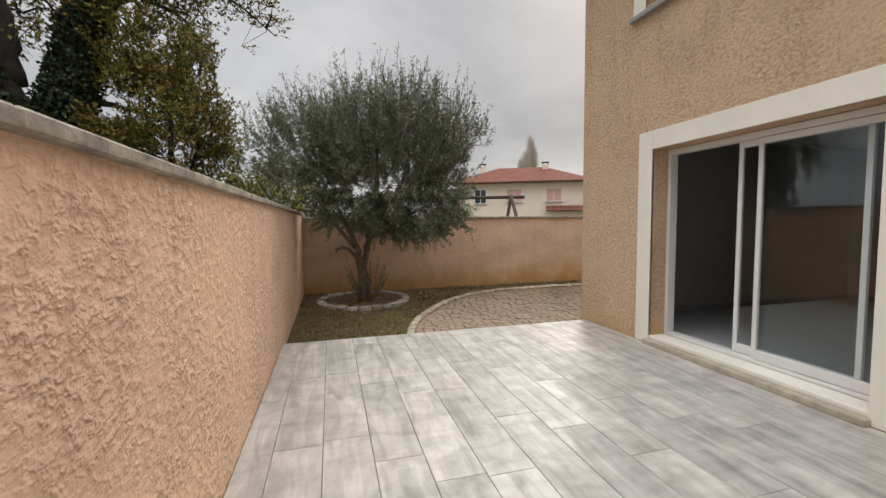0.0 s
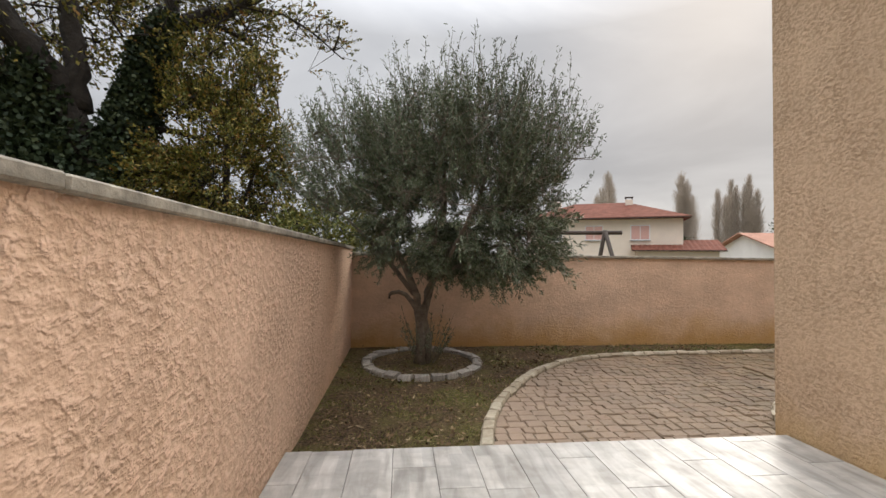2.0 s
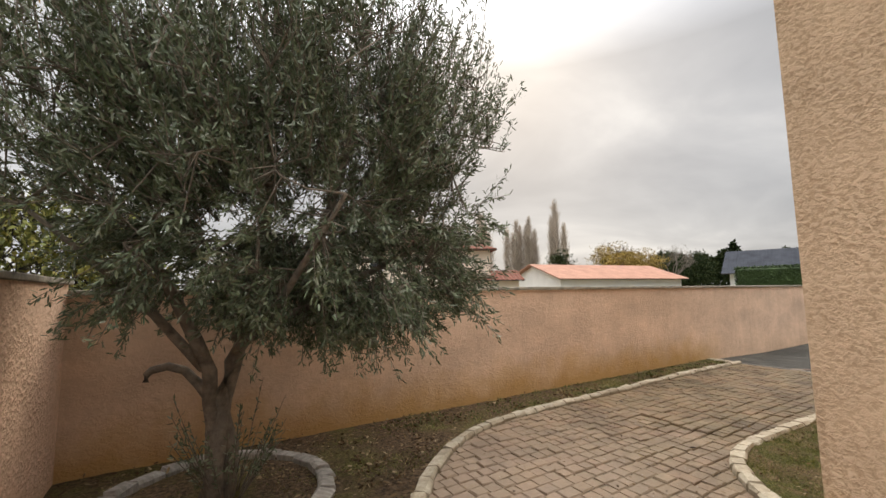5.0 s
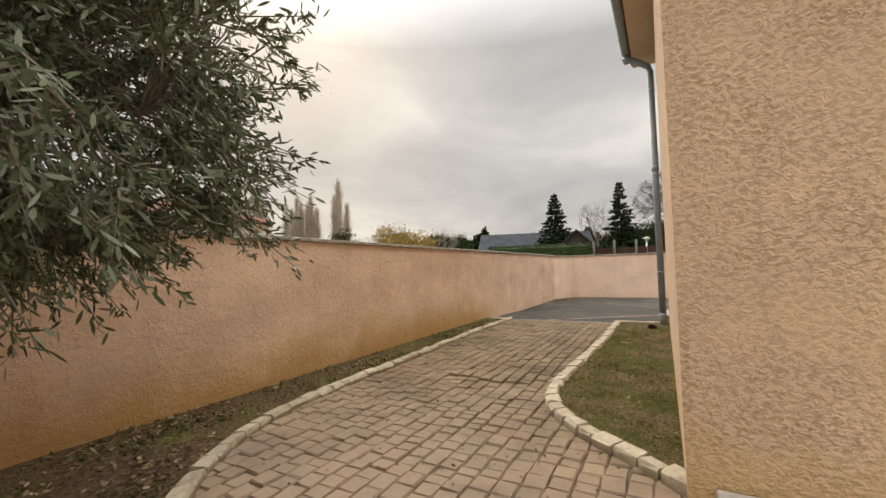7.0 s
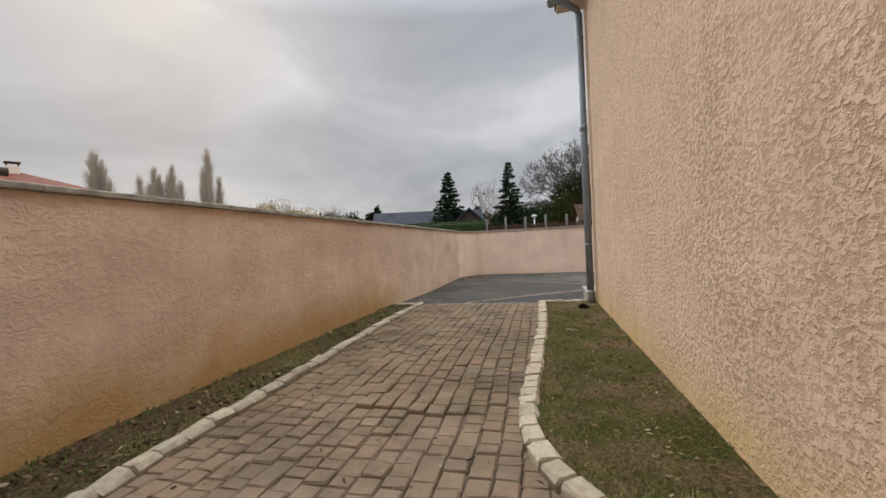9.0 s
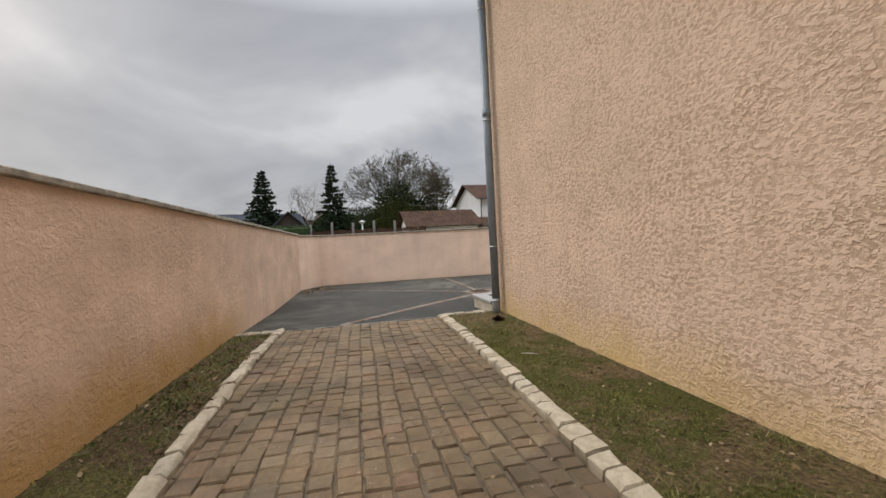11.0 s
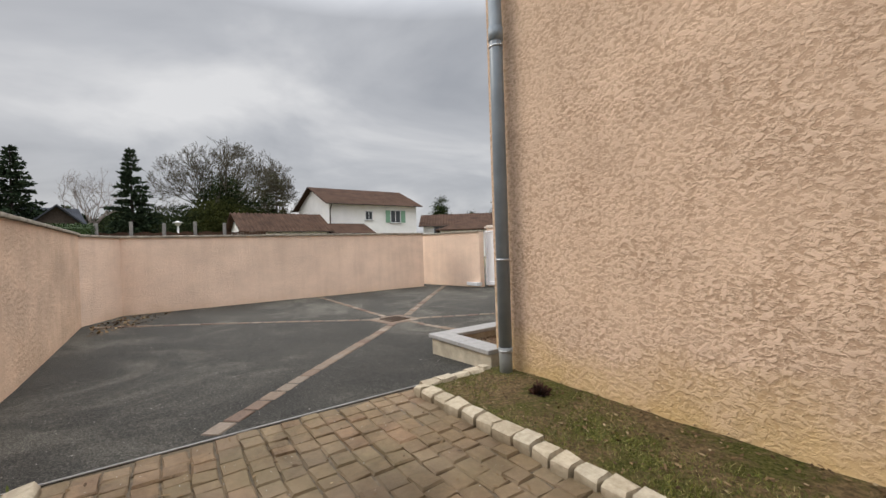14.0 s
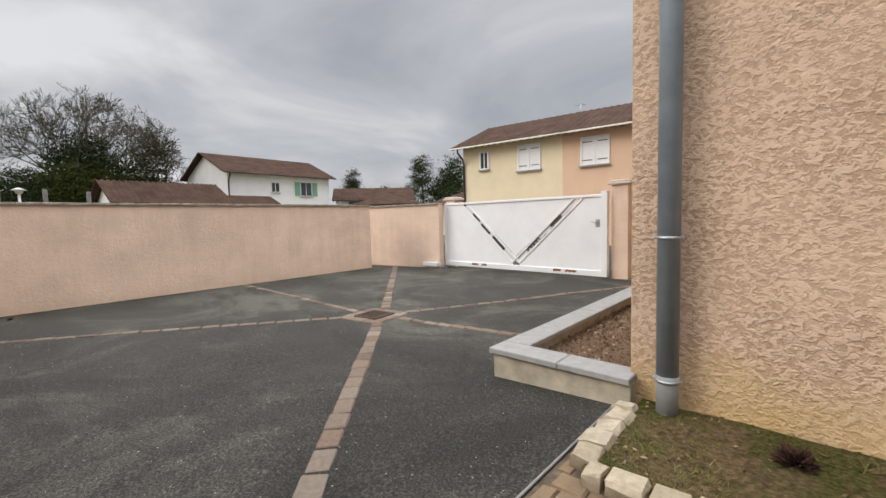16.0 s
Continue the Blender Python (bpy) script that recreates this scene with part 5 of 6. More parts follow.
def bare_tree(at, h, w, seed, name="bare_tree", label="leafless grey tree", n=900, trunk=0.2, material=TWIG, tr=0.02, low=0.25, depth=6):
    """A leafless tree that forks again and again within a crown w wide and h high."""
    t = thing(name, at, label, "tree")
    rg = np.random.default_rng(seed)
    bm = bmesh.new()
    fork = h * low
    tube(bm, [(0, 0, 0), (0.1, 0, fork * 0.6), (0, 0, fork)], [trunk, trunk * 0.85, trunk * 0.8], 8)
    segs = []

    def grow(p, d, L, r, k):
        m = p + d * L * 0.5 + rg.normal(size=3) * L * 0.06
        q = m + (d + rg.normal(size=3) * 0.12) * L * 0.5
        if k < 2:
            tube(bm, [p, m, q], [r, r * 0.85, r * 0.7], 6)
        else:
            segs.extend([(p, m, r, r * 0.8), (m, q, r * 0.8, r * 0.55)])
        if k >= depth or L < 0.12:
            return
        for _ in range(2 if rg.uniform() < 0.55 else 3):
            a = rg.normal(size=3)
            nd = d + a * 0.42 + np.array([0, 0, 0.10])
            nd /= np.linalg.norm(nd)
            c = q + nd * L * 0.7
            if (math.hypot(c[0], c[1]) / (w * 0.5)) ** 2 + ((c[2] - h * 0.6) / (h * 0.42)) ** 2 < 1.0:
                grow(q, nd, L * rg.uniform(0.62, 0.9), max(tr * 0.35, r * 0.62), k + 1)
            elif k < depth - 1:
                grow(q, nd, L * 0.4, max(tr * 0.35, r * 0.5), k + 2)
    for i in range(6):
        a = i * 1.05 + rg.uniform(-0.3, 0.3)
        s = min(0.9, w / h * 0.85) * rg.uniform(0.5, 1.1)
        d = np.array([math.cos(a) * s, math.sin(a) * s, 1.0]); d /= np.linalg.norm(d)
        grow(np.array([0, 0, fork * rg.uniform(0.75, 1.0)]), d, h * 0.21, trunk * 0.5, 0)
    part("trunk", bm, material, t)
    V, F = tubes3(segs)
    raw_mesh("twig_mass", V, F, material, t, "stuff")
    return t


def poplar(at, h, w, seed, group="row of poplars"):
    """A leafless poplar: steep fine twigs rise from the stem to a smooth narrow spindle, split into two or three heads."""
    t = thing("poplar_tree", at, "tall narrow leafless poplar with pale upright twigs", "tree", group)
    rg = np.random.default_rng(seed)
    bm = bmesh.new()
    tube(bm, [(0, 0, 0), (0, 0, h * 0.5), (0, 0, h * 0.9)], [0.3, 0.2, 0.03], 6)
    part("trunk", bm, POPLAR_TWIG, t)
    segs = []
    heads = [(0.0, 0.0, 1.0, 0.5)] + [(rg.uniform(-0.28, 0.28) * w, rg.uniform(-0.28, 0.28) * w, rg.uniform(0.74, 0.96), rg.uniform(0.35, 0.5)) for _ in range(4)]
    for hx, hy_, hk, wide in heads:
        segs.append((np.array([0, 0, h * 0.12]), np.array([hx, hy_, h * 0.4]), 0.10, 0.08))
        segs.append((np.array([hx, hy_, h * 0.4]), np.array([hx, hy_, h * hk]), 0.08, 0.02))
        for i in range(620):
            zt = rg.uniform(0.16, 1.0) * hk
            f = (zt / hk - 0.1) / 0.9
            env = 0.5 * w * wide * math.sin(math.pi * min(0.99, max(0.02, f)) ** 1.3) ** 0.36 * rg.uniform(0.8, 1.1)
            a, rr = rg.uniform(0, 2 * math.pi), math.sqrt(rg.uniform(0.02, 1.0)) * rg.uniform(0.75, 1.1)
            p = np.array([hx + env * rr * math.cos(a), hy_ + env * rr * math.sin(a), h * zt])
            q = np.array([hx + (p[0] - hx) * 0.35, hy_ + (p[1] - hy_) * 0.35, h * max(0.08, zt - rg.uniform(0.05, 0.12))])
            segs.append((q, p, 0.035, 0.014))
    V, F = tubes3(segs)
    raw_mesh("twig_mass", V, F, POPLAR_TWIG, t, "stuff")


def fir(at, h, w, seed, label):
    t = thing("fir_tree", at, label, "tree")
    rg = np.random.default_rng(seed)
    bm = bmesh.new()
    tube(bm, [(0, 0, 0), (0, 0, h * 0.98)], [0.22, 0.03], 6)
    part("trunk", bm, DARK_BARK, t)
    LP, LD, segs = [], [], []
    z = 0.06 * h
    while z < h * 0.97:
        L0 = w * 0.5 * (1 - z / h) ** 1.05 + 0.10
        for k in range(9):
            a = rg.uniform(0, 2 * math.pi)
            L = L0 * rg.uniform(0.55, 1.15)
            d = np.array([math.cos(a), math.sin(a), 0.12])
            q = np.array([0, 0, z]); p = q + d * L + [0, 0, -0.12 * L]
            segs.append((q, p, 0.03, 0.01))
            m = max(10, int(L * 34))
            s = rg.uniform(0.15, 1.05, m)[:, None]
            b = q + (p - q) * s
            LP.append(b); LD.append(d + rg.normal(size=(m, 3)) * 0.55 + [0, 0, -0.25])
        z += 0.036 * h
    V, F = tubes3(segs)
    raw_mesh("twig_mass", V, F, DARK_BARK, t, "stuff")
    LP, LD = np.concatenate(LP), np.concatenate(LD)
    blades("crown", LP, LD, 0.36, 0.16, FIR_LEAF, rg, t)


def leaf_mass(name, at, ells, n, size, material, label, seed, category="tree", trunk=0.25):
    """An evergreen or shrub seen from afar: trunk and uneven clumps of leaves."""
    t = thing(name, at, label, category)
    rg = np.random.default_rng(seed)
    bm = bmesh.new()
    top = max(e[0][2] for e in ells)
    tube(bm, [(0, 0, 0), (0.05, 0, top * 0.5), (0, 0, top)], [trunk, trunk * 0.7, trunk * 0.3], 6)
    part("trunk", bm, DARK_BARK, t)
    vol = np.array([e[1][0] * e[1][2] for e in ells]); vol /= vol.sum()
    C = []
    nc = max(70, n // 26)
    for _ in range(nc):
        i = rg.choice(len(ells), p=vol)
        u = rg.normal(size=3); u /= np.linalg.norm(u)
        C.append(np.array(ells[i][0]) + u * np.array(ells[i][1]) * rg.uniform(0.25, 1.0) ** 0.7 * (1 + 0.5 * noise.noise(Vector(u * 1.9) + Vector((seed * 1.7, 0, 0)))))
    C = np.array(C)
    idx = rg.integers(nc, size=n)
    rad = size * 2.6
    LP = C[idx] + rg.normal(size=(n, 3)) * rad * np.array([0.62, 0.62, 0.26])
    blades("crown", LP, rg.normal(size=(n, 3)) + [0, 0, 0.3], rg.uniform(0.7, 1.3, n) * size, size * 0.55, material, rg, t)
    return t


G = -0.3
for i, (x, y, h, w) in enumerate([(58.8, 59.3, 18.6, 2.8), (55.6, 63.0, 15.7, 2.3), (53.8, 64.6, 15.2, 2.3), (46.5, 66.5, 16.6, 2.9), (39.5, 77.8, 18.8, 3.4)]):
    poplar((x, y, G), h * 1.03, w * 2.3, 40 + i)
fir((54.3, 18.2, G), 10.9, 8.2, 1, "dark conical fir behind the court wall")
fir((55.2, 10.4, G), 11.7, 6.4, 2, "tall dark narrow fir behind the court wall")
bare_tree((60.2, 13.9, G), 10.6, 5.2, 5, label="rounded leafless pale tree", n=1800, tr=0.022)
bare_tree((61.0, 1.8, G), 14.2, 15.5, 6, label="wide-spreading leafless tree above the evergreens", n=3000, trunk=0.42, tr=0.05, depth=8, material=GREY_TWIG)
bare_tree((58.5, -3.2, G), 11.5, 5.0, 7, label="leafless tree with clumps of twigs", n=1500, tr=0.045, depth=8, material=GREY_TWIG)
leaf_mass("ivy_tree", (58.6, -3.0, G), [((0, 0, 7.0), (2.0, 1.9, 4.2))], 5200, 0.2, OLIVE_BROWN, "leafless tree hung with olive-brown clumps of leaves", 57)
bare_tree((62.0, -9.5, G), 10.0, 6.5, 8, label="leafless pale tree behind the white house", n=1500, tr=0.022)
leaf_mass("evergreen_tree", (58.5, 3.0, G), [((0, -1.4, 5.2), (3.4, 4.4, 3.8)), ((0, 2.2, 3.9), (3, 3.2, 2.8)), ((0, -4.4, 4.2), (3, 2.6, 2.8)), ((0.5, -0.9, 8.0), (2.6, 2.6, 2.3))], 50000, 0.19, PINE_LEAF, "broad dark evergreen tree under bare branches", 51)
leaf_mass("evergreen_tree", (56.0, 2.7, G), [((0, 0.3, 4.3), (2.2, 2.5, 3.0)), ((0, -1.8, 4.0), (2, 2.0, 2.4))], 17000, 0.19, OLIVE_GREEN, "broad olive-green evergreen before the bare tree", 52)
for i, (x, y, h, w) in enumerate([(66, 8.5, 7.6, 3), (66, 12, 6.4, 3.0)]):
    leaf_mass("evergreen_tree", (x, y, G), [((0, 0, h * 0.6), (w, w, h * 0.38))], 5500, 0.26, PINE_LEAF, "dark green pine beyond the court wall", 60 + i)
for i, (x, y, h, w) in enumerate([(58.0, -41.0, 12.6, 4.0), (53.0, -43.8, 11.8, 3.8), (55.4, -43.6, 10.0, 3.6), (65.7, -32.4, 9.8, 2.2), (62.2, -36.2, 7.4, 2.0)]):
    leaf_mass("pine_tree", (x, y, G), [((0, 0, h * 0.50), (w * 0.85, w * 0.85, h * 0.30)), ((0.3, 0, h * 0.76), (w * 0.5, w * 0.5, h * 0.25))], 7000, 0.26, PINE_LEAF, "dark green pine behind the houses", 70 + i)
leaf_mass("willow_tree", (50.3, 39.9, G), [((0, 1.0, 5.6), (3.2, 3.6, 2.3)), ((0.5, -3.0, 5.0), (2.4, 2.8, 1.9))], 9000, 0.22, GOLD_LEAF, "golden yellow willow tree in winter", 81)
bare_tree((53.5, 34.8, G), 8.0, 5.5, 83, label="leafless brown tree behind the willow", n=900, tr=0.03)
bare_tree((51.0, 41.5, G), 9.0, 6.0, 84, label="leafless brown tree behind the willow", n=900, tr=0.03)
for i, (x, y, h, w) in enumerate([(47.0, 47.6, 7.6, 2.0), (62.0, 39.5, 7.6, 2.6), (57.8, 33.8, 6.6, 2.3), (43.5, 63.5, 6.0, 3.0)]):
    leaf_mass("evergreen_tree", (x, y, G), [((0, 0, h * 0.6), (w, w, h * 0.38))], 5500, 0.24, PINE_LEAF, "rounded dark evergreen among the far trees", 90 + i)
rg = np.random.default_rng(99)
n = 42000
aa = radians(22) + rg.uniform(-0.42, 0.30, n) * 1.0
hh = 7.3 + 2.9 * np.array([noise.noise(Vector((a * 26, 0, 0))) + 0.5 * noise.noise(Vector((a * 90, 5, 0))) for a in aa])
zz = rg.uniform(0, 1, n) ** 0.7 * hh * 1.15
P = np.stack([105 * np.cos(aa), 105 * np.sin(aa), zz], 1)
blades("far_woods", P, rg.normal(size=P.shape), 0.8, 0.45, PINE_LEAF, rg, kind="stuff", label="far line of dark pine woods")


# ---- hedge ----
def hedge(at, ln, w, h, turn, label):
    t = thing("hedge", at, label, "hedge", turn=turn)
    bm = bmesh.new()
    box(bm, (0.1, 0.1, 0), (ln - 0.1, w - 0.1, h - 0.1), 0.1)
    part("core", bm, HEDGE_LEAF, t)
    rg = np.random.default_rng(3)
    n = 14000
    P = rg.uniform(0, 1, (n, 3)) * [ln, w, h]
    k = rg.integers(0, 4, n)
    P[k == 0, 1] = 0.0; P[k == 1, 2] = h; P[k == 2, 1] = w
    P[k == 3, 0] = np.where(rg.uniform(size=(k == 3).sum()) < 0.5, 0, ln)
    P += rg.normal(size=P.shape) * 0.04
    blades("foliage", P, rg.normal(size=P.shape), 0.14, 0.08, HEDGE_LEAF, rg, t)


hedge((42.6, 12.3, G), 9.5, 2.2, 3.35, 102, "clipped dark green hedge beyond the court wall")


# ---- the neighbouring houses ----
def roof_plane(bm, p0, u, v, ribs, thick=0.1, amp=0.025):
    """A ribbed tile slope: p0 corner, u along the eave, v up the slope."""
    p0, u, v = Vector(p0), Vector(u), Vector(v)
    nrm = u.cross(v).normalized()
    if nrm.z < 0:
        nrm = -nrm
    n = ribs * 4
    lo, hi = [], []
    for i in range(n + 1):
        o = nrm * (amp * math.cos(2 * math.pi * i / 4))
        lo.append(bm.verts.new(p0 + u * (i / n) + o)); hi.append(bm.verts.new(p0 + u * (i / n) + v + o))
    lob, hib = [bm.verts.new(q.co - nrm * thick) for q in lo], [bm.verts.new(q.co - nrm * thick) for q in hi]
    for i in range(n):
        bm.faces.new((lo[i], lo[i + 1], hi[i + 1], hi[i]))
        bm.faces.new((lob[i], hib[i], hib[i + 1], lob[i + 1]))
        bm.faces.new((lo[i], lob[i], lob[i + 1], lo[i + 1]))
        bm.faces.new((hi[i], hi[i + 1], hib[i + 1], hib[i]))
    bm.faces.new((lo[0], hi[0], hib[0], lob[0])); bm.faces.new((lo[-1], lob[-1], hib[-1], hi[-1]))


def house(at, turn, ln, dp, he, hr, wall, roof, label, over=0.5, windows=(), name="house", gable=True, chimneys=(), inset=2.5, gutter_mat=None, pipe=False, amp=0.025):
    """A house: x along the front from its corner, y going back; windows (x, z, w, h, kind) on the front."""
    t = thing(name, at, label, "house", turn=turn)
    bm = bmesh.new()
    c = [(0, 0), (ln, 0), (ln, dp), (0, dp)]
    lo = [bm.verts.new((*p, 0)) for p in c]; hi = [bm.verts.new((*p, he)) for p in c]
    bm.faces.new(lo[::-1])
    if gable:
        ga, gb = bm.verts.new((0, dp / 2, hr - 0.12)), bm.verts.new((ln, dp / 2, hr - 0.12))
        bm.faces.new((lo[0], lo[1], hi[1], hi[0])); bm.faces.new((lo[2], lo[3], hi[3], hi[2]))
        bm.faces.new((lo[1], lo[2], hi[2], gb, hi[1])); bm.faces.new((lo[3], lo[0], hi[0], ga, hi[3]))
    else:
        for k in range(4):
            bm.faces.new((lo[k], lo[(k + 1) % 4], hi[(k + 1) % 4], hi[k]))
        bm.faces.new(hi)
    part("wall", bm, wall, t)
    bm = bmesh.new()
    if gable:
        sl = (hr - he) / (dp / 2)
        for s in (0, 1):
            y0 = -over if s == 0 else dp + over
            yv = dp / 2 + over if s == 0 else -(dp / 2 + over)
            roof_plane(bm, (-over, y0, he - over * sl + 0.06), (ln + 2 * over, 0, 0), (0, yv, (dp / 2 + over) * sl), max(6, int(ln / 0.3)), amp=amp)
        part("roof", bm, roof, t)
    else:
        hip_roof(bm, 0, ln, 0, dp, he + 0.1, hr, over, 0.14, inset)
        part("roof", bm, roof, t)
    bm = bmesh.new()
    zf = he - over * ((hr - he) / (dp / 2)) if gable else he
    box(bm, (-over, -over - 0.08, zf - 0.03), (ln + over, -over, zf + 0.04), 0.01)
    part("gutter", bm, gutter_mat or DARK_WOOD, t)
    if pipe:
        bm = bmesh.new()
        tube(bm, [(0.0, -over - 0.05, zf - 0.02), (0.0, -over - 0.03, zf - 0.22), (0.05, -0.12, zf - 0.55), (0.06, -0.06, zf - 0.8), (0.06, -0.06, 0.1)], [0.055] * 5, 8)
        part("downpipe", bm, DARK_WOOD, t)
    for x, z, w, h, kind in windows:
        wd = tagged(new("window"), ""); wd.parent = t
        bm = bmesh.new()
        for lo_, hi_ in (((x - w / 2 - 0.07, -0.05, z - 0.07), (x + w / 2 + 0.07, 0.02, z)), ((x - w / 2 - 0.07, -0.05, z + h), (x + w / 2 + 0.07, 0.02, z + h + 0.07)),
                         ((x - w / 2 - 0.07, -0.05, z), (x - w / 2, 0.02, z + h)), ((x + w / 2, -0.05, z), (x + w / 2 + 0.07, 0.02, z + h)), ((x - 0.025, -0.03, z), (x + 0.025, 0.0, z + h))):
            box(bm, lo_, hi_)
        part("frame", bm, WHITE_PAINT, wd)
        bm = bmesh.new()
        box(bm, (x - w / 2, -0.012, z), (x + w / 2, -0.004, z + h))
        if kind == "closed":
            part("shutter", bm, WHITE_PAINT, wd)
            for zz in (z + 0.14, z + h - 0.17):
                for s in (-1, 1):
                    bm = bmesh.new()
                    box(bm, (x + s * w * 0.30 - w * 0.19, -0.024, zz), (x + s * w * 0.30 + w * 0.19, -0.012, zz + 0.035))
                    part("hinge_strap", bm, IRON, wd, "dark iron strap")
        elif kind == "pink":
            part("shutter", bm, PINK_SHUTTER, wd)
        else:
            part("pane", bm, DARK_GLASS, wd)
        bm = bmesh.new()
        box(bm, (x - w / 2 - 0.12, -0.12, z - 0.13), (x + w / 2 + 0.12, 0.0, z - 0.07))
        part("sill", bm, SLAB, wd)
        if kind == "shutters":
            for s in (-1, 1):
                bm = bmesh.new()
                box(bm, (x + s * (w / 2 + 0.07 + w * 0.26) - w * 0.24, -0.07, z - 0.02), (x + s * (w / 2 + 0.07 + w * 0.26) + w * 0.24, -0.055, z + h + 0.02))
                part("shutter", bm, GREEN_SHUTTER, wd, "open green shutter")
    for x, y, h in chimneys:
        ch = tagged(new("chimney"), ""); ch.parent = t
        bm = bmesh.new()
        box(bm, (x - 0.3, y - 0.25, he), (x + 0.3, y + 0.25, h), 0.02)
        part("stack", bm, CREAM_WALL, ch)
        bm = bmesh.new()
        box(bm, (x - 0.35, y - 0.3, h + 0.18), (x + 0.35, y + 0.3, h + 0.24), 0.01)
        for sx in (-0.25, 0.25):
            for sy in (-0.2, 0.2):
                box(bm, (x + sx - 0.03, y + sy - 0.03, h), (x + sx + 0.03, y + sy + 0.03, h + 0.18))
        part("cowl", bm, DARK_WOOD, ch)
    return t


def facing(p, q):
    return math.degrees(math.atan2(q[1] - p[1], q[0] - p[0]))


A0, A1 = (11.2, 37.9), (21.9, 32.6)
house((*A0, G), facing(A0, A1), math.hypot(A1[0] - A0[0], A1[1] - A0[1]), 8.0, 5.2, 7.05, CREAM_WALL, ROOF_RED, "two-storey cream house with a red hipped roof and closed pink shutters", gable=False, over=0.5, inset=4.2,
      windows=[(2.3, 3.4, 1.0, 1.2, "glass"), (5.4, 3.5, 1.3, 1.1, "pink"), (8.9, 3.5, 1.3, 1.1, "pink"), (5.4, 0.9, 1.3, 1.2, "pink")], chimneys=[(8.3, 3.4, 7.2), (2.2, 3.4, 7.2)])
house((18.5, 33.25, G), -27, 5.5, 4.5, 2.7, 3.45, CREAM_WALL, ROOF_RED, "low cream annexe with a red tiled roof", over=0.4)
house((29.1, 31.4, G), -11.5, 15.0, 9.0, 2.85, 4.3, WHITE_WALL, ROOF_ORANGE, "long low white house with a pale orange tiled roof", over=0.5,
      windows=[(2.6, 1.2, 1.1, 0.8, "closed"), (6.0, 1.2, 1.3, 0.8, "closed"), (9.4, 1.2, 1.3, 0.8, "glass")])
house((51.1, 27.0, G), -73, 13.5, 9.0, 3.6, 6.0, WHITE_WALL, ROOF_SLATE, "bungalow with a dark grey slate roof", over=0.7)
house((53.4, 12.8, G), 14, 9.0, 5.2, 3.3, 5.7, DARK_WOOD, ROOF_SLATE, "dark wooden gable of the slate-roofed bungalow", over=0.45)
W0, W1 = (47.1, -5.7), (47.6, -16.2)
house((*W0, G), facing(W0, W1), math.hypot(W1[0] - W0[0], W1[1] - W0[1]), 9.0, 6.15, 8.1, WHITE_WALL, ROOF_BROWN, "white two-storey house with a brown tiled roof and green shutters", over=0.55, pipe=True,
      windows=[(4.4, 4.4, 0.75, 0.85, "glass"), (7.7, 4.1, 1.2, 1.3, "shutters")])
house((43.4, 2.7, G), -88, 6.9, 6.4, 3.2, 4.75, WHITE_WALL, ROOF_BROWN, "white garage with a brown ribbed tile roof", over=0.5, amp=0.05)
house((43.6, -4.7, G), -88, 3.9, 4.5, 2.9, 3.8, WHITE_WALL, ROOF_BROWN, "small white lean-to with a brown tiled roof", over=0.35)
house((49.0, -18.0, G), facing((49.8, -17.9), (44.7, -24.7)), 8.5, 6.5, 3.9, 5.3, WHITE_WALL, ROOF_BROWN, "low white house with a brown tiled roof", over=0.5, windows=[(2.0, 2.9, 1.4, 0.7, "glass"), (5.0, 2.9, 1.6, 0.7, "glass")])
house((40.5, -22.5, G), -35, 8.0, 6.5, 3.0, 4.3, WHITE_WALL, ROOF_BROWN, "low house with a brown tiled roof behind the gate", over=0.5, gable=False, inset=3.0)
house((32.2, -16.1, G), -139, 7.5, 6.5, 2.5, 3.75, CREAM_WALL, ROOF_BROWN, "low house with a brown hipped roof beside the yellow house", over=0.5, gable=False, inset=3.2)
Y0, Y1 = (22.95, -8.72), (17.5, -9.2)
hy = facing(Y0, Y1)
house((*Y0, G), hy, 5.45, 7.4, 5.2, 6.75, YELLOW_WALL, ROOF_BROWN, "yellow semi-detached house with brown tiles and closed white shutters", over=0.5, gutter_mat=TRIM, pipe=True,
      windows=[(1.3, 3.9, 0.4, 0.8, "glass"), (3.8, 3.65, 1.05, 1.1, "closed")])
PX = (Y0[0] + 5.45 * math.cos(radians(hy)), Y0[1] + 5.45 * math.sin(radians(hy)))
house((*PX, G), hy, 9.0, 7.4, 5.2, 6.75, PINK_WALL, ROOF_BROWN, "salmon semi-detached house with brown tiles and closed white shutters", over=0.5, gutter_mat=TRIM,
      windows=[(1.45, 3.6, 1.1, 1.1, "closed"), (5.6, 3.6, 1.1, 1.1, "closed")])


an = thing("tv_antenna", (18.25, -12.85, 5.95), "thin metal television antenna on the ridge of the brown tiled roof", "antenna", turn=30)
an.location.z += 0.4
bm = bmesh.new()
tube(bm, [(0, 0, -0.1), (0, 0, 0.62)], [0.02, 0.015], 6)
part("mast", bm, CLAMP, an)
bm = bmesh.new()
tube(bm, [(-0.25, 0, 0.52), (0.25, 0, 0.52)], [0.012, 0.012], 5)
part("boom", bm, CLAMP, an)
for i in range(5):
    bm = bmesh.new()
    tube(bm, [(-0.22 + i * 0.11, -0.14, 0.53), (-0.22 + i * 0.11, 0.14, 0.53)], [0.008, 0.008], 5)
    part("element", bm, CLAMP, an)


